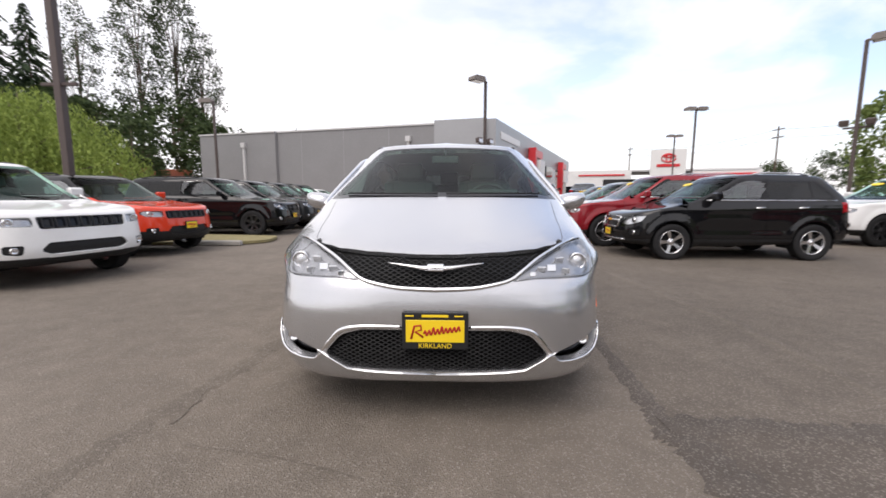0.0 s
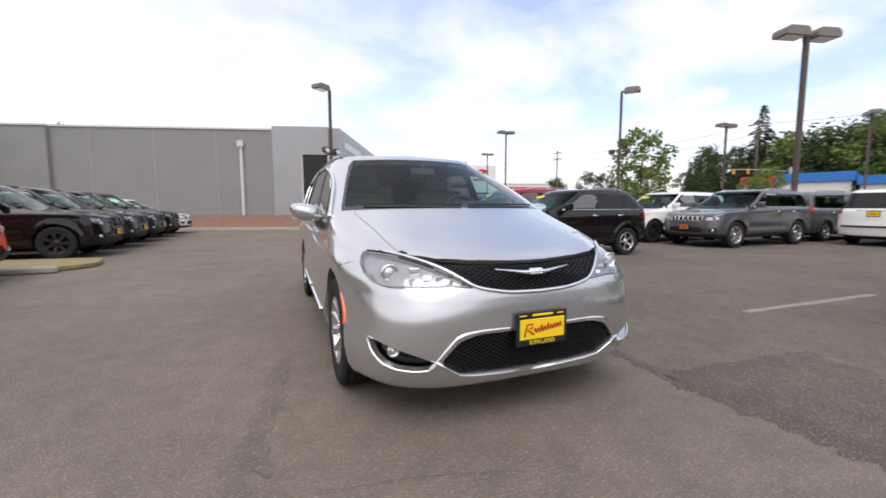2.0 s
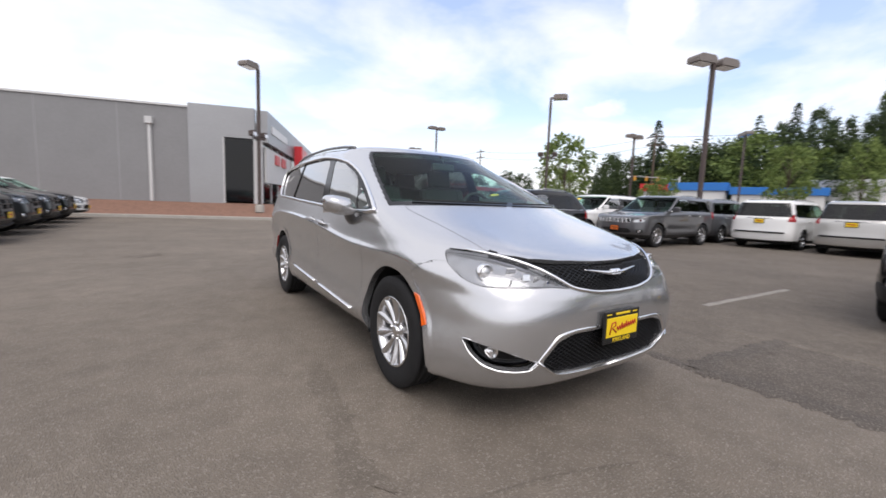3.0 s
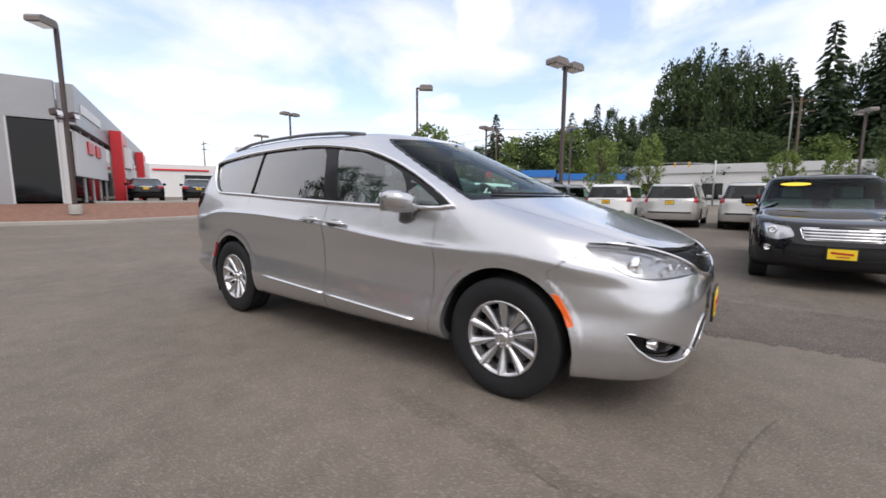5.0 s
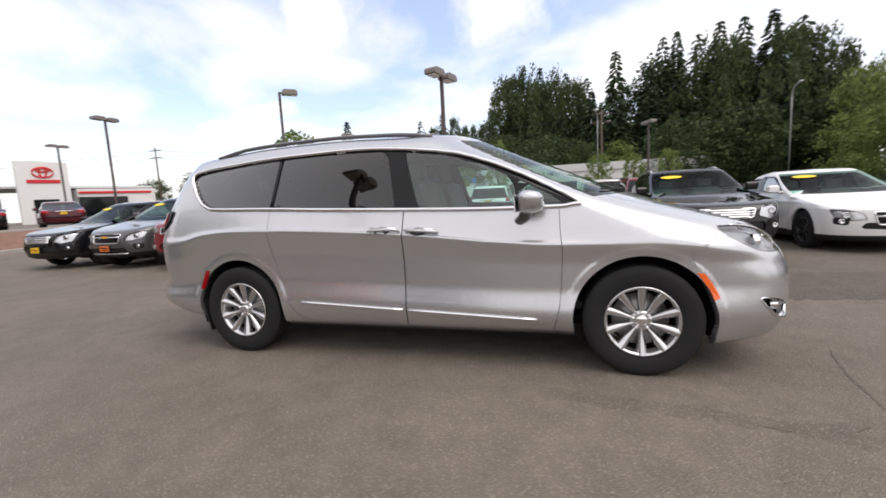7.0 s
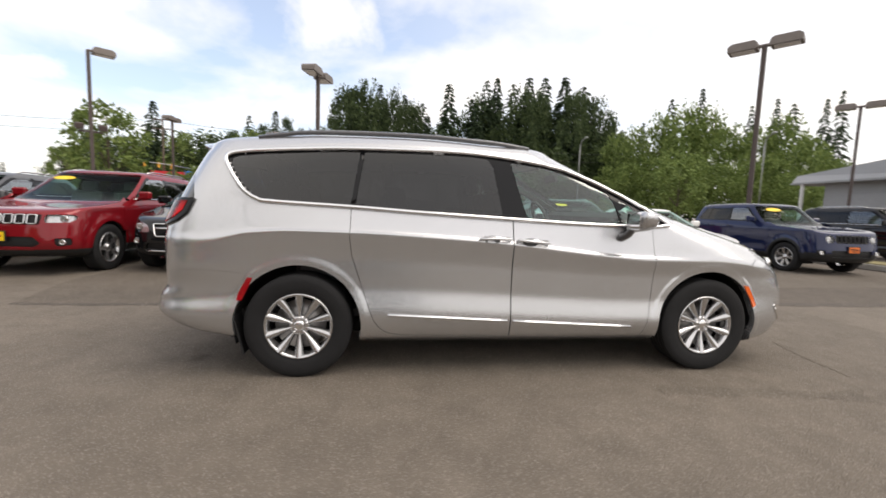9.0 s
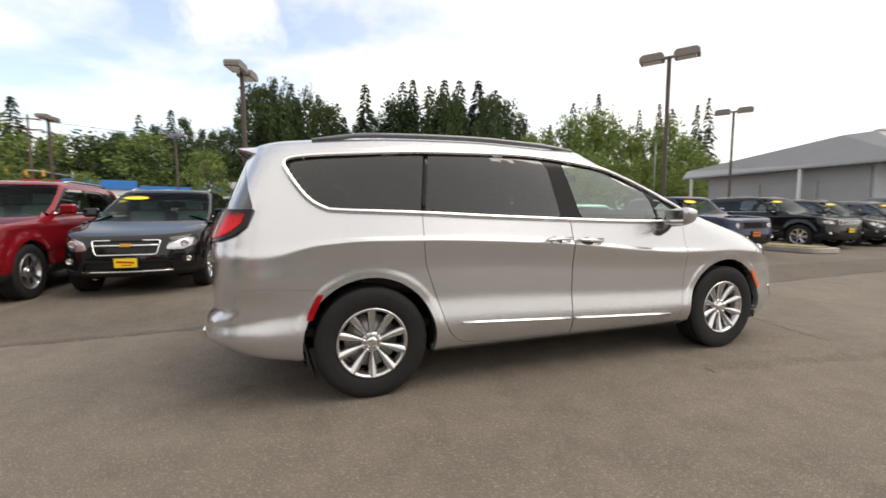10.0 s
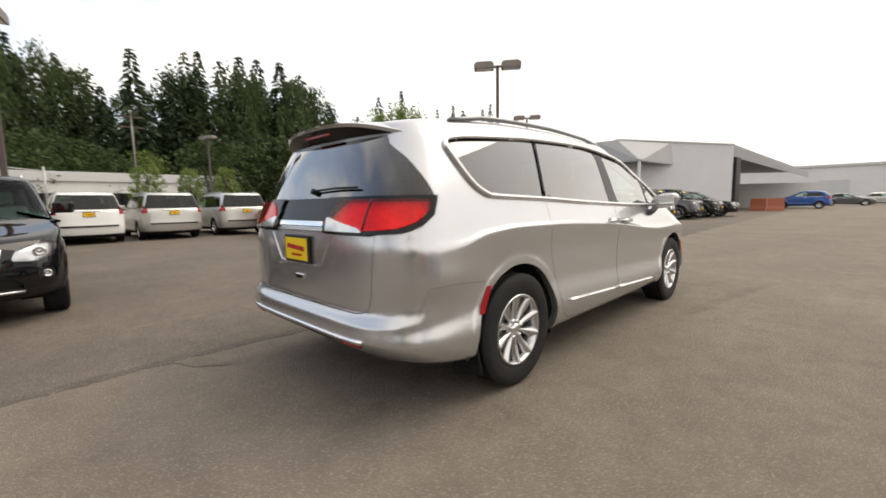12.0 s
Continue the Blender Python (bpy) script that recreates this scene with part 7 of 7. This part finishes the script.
# ---- hill and trees ----
def hill_z(x, y):
    """Height of the wooded hill beyond the road."""
    t = np.clip((x - 72) / 60, 0, 1)
    side = np.exp(-(((y + 4) / 52.0) ** 4))
    return 12 * (t * t * (3 - 2 * t)) * side


xs, ys = np.linspace(66, 240, 40), np.linspace(-150, 130, 50)
vv = [(x, y, float(hill_z(x, y)) + 0.02) for x in xs for y in ys]
tagged(part("hill", Geo().add(vv, [(i * 50 + j, (i + 1) * 50 + j, (i + 1) * 50 + j + 1, i * 50 + j + 1) for i in range(39) for j in range(49)], True), material("hill_soil", (0.05, 0.07, 0.03), 0.95, vary=0.4, scale=0.2, bump=0.5, bump_scale=3)), "green wooded hillside", "hill", kind="structure")


def conifer_mesh(seed, layers=38, spread=0.17, bare=0.08, gaps=0.12, power=0.85, size=1.0, per=4):
    """Needle sprays of a fir of height 1: drooping boughs in whorls, each a string of ragged tilted sprays, and dense inner twigs."""
    r = np.random.RandomState(seed)
    v, f = [], []

    def spray(p, d, side, length, w):
        b = len(v)
        tip = p + d * length
        m = p * 0.5 + tip * 0.5
        v.extend([p, m + side * w, tip, m - side * w])
        f.append((b, b + 1, b + 2, b + 3))

    for k in range(layers):
        t = k / (layers - 1)
        z = bare + (0.99 - bare) * t
        rad = spread * ((1 - t) ** power) * r.uniform(0.72, 1.2) + 0.007
        n = int(5 + 5 * (1 - t))
        a0 = r.uniform(0, 6.3)
        for j in range(n):
            if r.rand() < gaps * (1 - t * 0.7):
                continue
            a = a0 + 6.283 * j / n + r.uniform(-0.35, 0.35)
            L = rad * r.uniform(0.6, 1.15)
            for q in range(per):
                u = (q + r.uniform(0, 0.7)) / per
                aa = a + r.uniform(-0.25, 0.25)
                d = np.array((math.cos(aa), math.sin(aa), -0.25 - 0.55 * r.rand() - 0.3 * u))
                tilt = r.uniform(-1.2, 1.2)
                side = np.array((-math.sin(aa) * math.cos(tilt), math.cos(aa) * math.cos(tilt), math.sin(tilt)))
                p = np.array((math.cos(a) * L * u, math.sin(a) * L * u, z - 0.3 * L * u * u + r.uniform(0, 0.012)))
                spray(p, d, side, size * (0.022 + 0.30 * L) * r.uniform(0.7, 1.2), size * (0.006 + 0.085 * L) * r.uniform(0.7, 1.4))
    b = len(v)
    for a in (0.0, 2.1, 4.2):
        spray(np.array((0.0, 0.0, 0.93)), np.array((0.0, 0.0, 1.0)), np.array((math.cos(a), math.sin(a), 0)), 0.08, 0.006)
    return np.array(v), f


def broadleaf_mesh(seed, clumps=60, leaves=26, tall=1.0, wide=0.36, foot=0.25, size=0.022, clump=1.0):
    """Leaves of a broad crown of height 1, in clumps set unevenly round its limbs."""
    r = np.random.RandomState(seed)
    v, f, cs = [], [], []
    for k in range(clumps):
        t = r.uniform(0, 1)
        z = foot + (1 - foot) * t
        rad = wide * (math.sin(math.pi * min(0.12 + 0.83 * t, 1)) ** 0.6)
        a, q = r.uniform(0, 6.283), r.uniform(0.35, 1) ** 0.5
        c = np.array((rad * q * math.cos(a), rad * q * math.sin(a), z))
        cs.append(c)
        cr = r.uniform(0.05, 0.11) * clump
        for j in range(leaves):
            o = r.normal(0, 1, 3)
            o *= cr * r.uniform(0.3, 1) / (np.linalg.norm(o) + 1e-9)
            x, y = r.normal(0, 1, 3), r.normal(0, 1, 3)
            x /= np.linalg.norm(x)
            y -= x * (x @ y)
            y /= np.linalg.norm(y)
            s = size * r.uniform(0.6, 1.4)
            b = len(v)
            v += [c + o - x * s, c + o + y * s * 0.6, c + o + x * s, c + o - y * s * 0.6]
            f.append((b, b + 1, b + 2, b + 3))
    return np.array(v), f, cs


FIRS = [conifer_mesh(11, spread=0.15, size=0.86, per=7), conifer_mesh(12, 32, spread=0.19, gaps=0.24, size=0.86, per=7), conifer_mesh(13, spread=0.13, layers=40, size=0.86, per=7), conifer_mesh(14, spread=0.16, layers=30, gaps=0.34, power=0.6, size=0.9, per=7)]
BROADS = [broadleaf_mesh(21, 90, 30, wide=0.30, size=0.019), broadleaf_mesh(22, 100, 30, wide=0.36, size=0.02)]


LUMPY = [broadleaf_mesh(23, 44, 62, wide=0.30, size=0.019, clump=1.35), broadleaf_mesh(24, 50, 62, wide=0.34, size=0.018, clump=1.25), broadleaf_mesh(25, 38, 64, wide=0.26, size=0.019, clump=1.5)]


def stand(name, spots, meshes, mat, label):
    """A far wood: many trees in one object, too many to count."""
    vs, fs, n = [], [], 0
    for k, (x, y, z, h, wd) in enumerate(spots):
        m = meshes[k % len(meshes)]
        a = k * 2.4
        R = np.array(((math.cos(a), -math.sin(a), 0), (math.sin(a), math.cos(a), 0), (0, 0, 1)))
        vs.append(m[0] @ R.T * (h * wd, h * wd, h) + (x, y, z))
        fs.append(np.array(m[1]) + n)
        n += len(m[0])
    V, F = np.concatenate(vs), np.concatenate(fs)
    me = bpy.data.meshes.new(name)
    me.vertices.add(len(V))
    me.vertices.foreach_set("co", V.ravel())
    me.loops.add(F.size)
    me.loops.foreach_set("vertex_index", F.ravel().astype(np.int32))
    me.polygons.add(len(F))
    me.polygons.foreach_set("loop_start", np.arange(0, F.size, 4, dtype=np.int32))
    me.update(calc_edges=True)
    me.validate()
    return tagged(part(name, me, mat), label, "trees", kind="stuff")


def tree(name, x, y, h, mesh, leaf, trunk_r, label, group, wd=1.0, z=0.0, crown_from=0.3):
    t = thing(name, pose(x, y, z, 0, 0, (x * 37 + y * 11) % 360), label, "tree", group)
    g = Geo()
    g.tube([(0, 0, 0), (0.01 * h, 0, h * 0.3), (0, 0.01 * h, h * 0.6), (0, 0, h * 0.95)], [trunk_r, trunk_r * 0.75, trunk_r * 0.5, trunk_r * 0.1], 8)
    if len(mesh) > 2:
        for c in mesh[2][::4]:
            c = np.array(c) * (h * wd, h * wd, h)
            z0 = max(c[2] * 0.7 - 0.05 * h, h * 0.15)
            g.tube([(0, 0, z0), (c[0] * 0.5, c[1] * 0.5, z0 + (c[2] - z0) * 0.6), c], [trunk_r * 0.3, trunk_r * 0.2, trunk_r * 0.06], 5)
    part("trunk", g, M["bark"], t)
    part("crown", Geo().add(mesh[0] * (h * wd, h * wd, h), mesh[1]), M[leaf], t)
    return t


rnd = np.random.RandomState(7)
spots, broad, pale = [], [], []
# outline of the wood: compass bearing from the aisle, and how high the tree tops stand over the horizon, in degrees
TOPS = ((54, 5.2), (56.5, 6.6), (58, 7.2), (60.5, 7.4), (64, 8.0), (67, 6.9), (69.5, 8.2), (72, 10.4), (75.5, 11.3), (78.5, 10.0), (81, 10.6), (83, 14.4), (87, 15.9), (91, 14.6), (93.5, 13.5), (95.5, 12.7), (99, 12.4), (101, 14.4), (103.5, 16.6), (105.3, 15.4), (109, 16.8), (113, 16.8), (116.5, 15.0), (119.3, 11.6), (122, 10.8))


def far_tree(bearing, d, rise, fir, wide, pool=None):
    b = radians(bearing)
    x, y = -3 + d * math.sin(b), 5 + d * math.cos(b)
    z = float(hill_z(x, y)) - 0.5
    (spots if fir else broad if pool is None else pool).append((x, y, z, 1.2 + d * math.tan(radians(rise)) - z, wide))


def top_of(bearing):
    return float(ease(TOPS, np.array([bearing]))[0])


# single firs that stand above the rest
for bearing, rise, d, wide in ((62.4, 10.8, 92, 1.0), (72.2, 10.6, 95, 0.9), (75.2, 11.5, 98, 0.9), (84.6, 15.2, 96, 1.0), (88.3, 15.9, 97, 0.9), (91.6, 14.9, 95, 0.85), (97.6, 16.5, 88, 0.95), (94.0, 14.0, 100, 0.9), (100.8, 14.7, 94, 0.85), (102.7, 17.0, 92, 0.8), (104.1, 17.3, 95, 0.8), (106.3, 16.6, 93, 0.8), (108.3, 17.3, 90, 0.95), (110.4, 17.2, 96, 0.85), (112.9, 17.2, 92, 1.0), (115.2, 16.0, 95, 0.9)):
    far_tree(bearing, d, rise, True, wide * 1.3)
# tall broad crowns in the outline
for bearing, rise, d, wide in ((57.2, 6.6, 90, 0.8), (83.6, 14.3, 90, 0.42), (85.2, 13.4, 95, 0.40), (86.8, 15.7, 88, 0.36), (88.6, 13.6, 92, 0.40), (90.2, 14.8, 90, 0.36), (92.0, 13.2, 94, 0.42), (93.2, 13.2, 95, 0.45), (99.2, 12.2, 95, 0.5), (109.5, 15.0, 84, 0.42), (114.0, 14.4, 82, 0.45), (117.0, 14.0, 88, 0.42), (118.2, 12.4, 90, 0.45)):
    far_tree(bearing, d, rise, False, wide)
for k in range(135):
    bearing = rnd.uniform(55, 120.5)
    fir = rnd.rand() < (0.5 if bearing < 82 else 0.68)
    far_tree(bearing, rnd.uniform(88, 122), top_of(bearing) * rnd.uniform(0.62, 0.97), fir, rnd.uniform(0.85, 1.25) if fir else rnd.uniform(0.45, 0.7))
for k in range(46):
    # undergrowth and light green trees at the foot of the slope
    bearing = rnd.uniform(66, 122)
    far_tree(bearing, rnd.uniform(74, 86), rnd.uniform(4.0, 8.5), False, rnd.uniform(0.9, 1.4), pale if rnd.rand() < 0.3 else None)
# bright round crowns beyond the road, with firs looking over them
for bearing, rise, d, wide in ((119.8, 9.8, 74, 0.62), (122.0, 10.4, 70, 0.6), (124.6, 11.6, 72, 0.58), (127.0, 12.4, 68, 0.6), (129.4, 12.0, 70, 0.58), (131.8, 10.0, 66, 0.62), (134.2, 9.6, 68, 0.6), (136.5, 10.6, 70, 0.6), (138.8, 8.4, 66, 0.7), (141.2, 5.8, 72, 0.8), (143.0, 4.8, 74, 0.9)):
    far_tree(bearing, d, rise, False, wide, pale)
    far_tree(bearing + 1.1, d + 9, rise * 0.82, False, wide, pale)
    far_tree(bearing - 0.6, d - 8, rise * 0.6, False, wide * 1.5, pale)
for bearing, rise, d, wide in ((125.5, 13.9, 105, 0.7), (128.6, 14.7, 108, 0.75), (133.4, 12.4, 104, 0.7), (135.6, 12.9, 106, 0.7), (137.0, 12.2, 110, 0.8), (139.6, 12.3, 104, 0.7), (140.7, 12.9, 106, 0.7), (122.6, 11.4, 104, 0.8)):
    far_tree(bearing, d, rise, True, wide)
for k in range(22):
    b = radians(rnd.uniform(38, 66))
    d = rnd.uniform(90, 140)
    h = 1.2 + d * math.tan(radians(rnd.uniform(1.5, 4.5)))
    (spots if rnd.rand() < 0.45 else broad).append((-3 + d * math.sin(b), 5 + d * math.cos(b), 0, h, rnd.uniform(0.9, 1.3)))
for k in range(16):
    # tree tops over the roof of the grey building and far warehouse
    b = radians(rnd.choice([-16.0, -11, -19, 192, 187]) + rnd.uniform(-2, 2))
    d = rnd.uniform(85, 110)
    broad.append((d * math.sin(b), d * math.cos(b), 0, 1.2 + d * math.tan(radians(rnd.uniform(5.5, 8.0) if abs(b) < 1 else 4.0)), 1.0))
stand("fir_wood", spots, FIRS, M["needles"], "dense dark fir wood on the hillside")
stand("broadleaf_wood", broad, LUMPY, M["leaves"], "broadleaf trees among the firs on the hillside")
stand("roadside_wood", pale, LUMPY, M["young_leaves"], "bright green broadleaf trees beyond the road")

G1 = "young trees along the road"
for n, (x, y, h, w) in enumerate(((20.6, 20.3, 6.0, 1.05), (45.9, 15.7, 7.6, 0.75), (46.5, 10.8, 7.6, 0.65), (46, -0.4, 5.2, 0.8), (46, -4.1, 5.0, 0.8), (46, -7.5, 5.2, 0.7), (40, 24, 4.6, 1.0), (46, 29, 4.2, 1.1), (38, -26, 7.5, 1.1), (32, 30, 5.0, 0.9))):
    tree("young_tree", x, y, h, BROADS[n % 2], "young_leaves", 0.09, "young broadleaf tree with pale green crown", G1, w)
G2 = "tall trees behind the parked cars"
PINES = [broadleaf_mesh(31, 95, 46, wide=0.115, foot=0.42, size=0.0062, clump=0.5), broadleaf_mesh(32, 105, 46, wide=0.10, foot=0.34, size=0.0062, clump=0.5), conifer_mesh(33, 56, 0.19, 0.10, 0.15, 0.8, 0.6, 10)]
for n, (x, y, h) in enumerate(((-36, 48, 24.5), (-32.5, 49.5, 25.5), (-30.5, 51, 20), (-46, 45.5, 21.5), (-41, 46, 21.0), (-47, 42, 24))):
    tree("pine_tree", x, y, h, PINES[2 if n in (3, 5) else n % 2], "pine" if n not in (3, 5) else "needles", 0.2, "tall pine with ragged crown and bare lower trunk" if n not in (3, 5) else "tall dense fir behind the willow", G2, 1.0)


def willow_mesh(seed, strands=900, per=26):
    """Hanging strands of narrow leaves over a wide dome, height 1."""
    r = np.random.RandomState(seed)
    v, f, cs = [], [], []
    for k in range(strands):
        a, t = r.uniform(0, 6.283), r.rand() ** 0.6
        lump = 1 + 0.16 * math.sin(3 * a + 1.3) + 0.10 * math.sin(7 * a)
        rad = 0.62 * t * lump
        z = 0.98 - 0.52 * t * t + r.uniform(-0.06, 0.04)
        p = np.array((rad * math.cos(a), rad * math.sin(a), z))
        if k % 25 == 0:
            cs.append(p * (0.9, 0.9, 0.96))
        step = r.uniform(0.011, 0.021)
        out = np.array((math.cos(a), math.sin(a), 0)) * 0.012
        for q in range(per):
            p = p + out * max(0, 1 - q / 5) + (r.normal(0, 0.004), r.normal(0, 0.004), -step)
            if p[2] < 0.05:
                break
            d = np.array((r.normal(0, 0.5), r.normal(0, 0.5), -1.0))
            s = np.cross(d, (r.normal(), r.normal(), 0.2))
            s *= 0.0045 / (np.linalg.norm(s) + 1e-9)
            b = len(v)
            v += [p, p + d * 0.014 + s, p + d * 0.028, p + d * 0.014 - s]
            f.append((b, b + 1, b + 2, b + 3))
    return np.array(v), f, cs


WILLOW = willow_mesh(41)
for n, (x, y, h) in enumerate(((-22.5, 21.5, 6.9), (-27, 23, 7.4))):
    tree("willow_tree", x, y, h, WILLOW, "willow_leaves", 0.2, "broad willow with pale green hanging crown", G2, 1.1)
for n, (x, y, h) in enumerate(((-28, 36, 8), (-34, 40, 10), (-40, 40, 11), (-31, 46, 11), (-44, 47, 13), (-25, 44, 8.5))):
    tree("broadleaf_tree", x, y, h, BROADS[n % 2], "leaves", 0.22, "broad dark green tree", G2, 1.25)
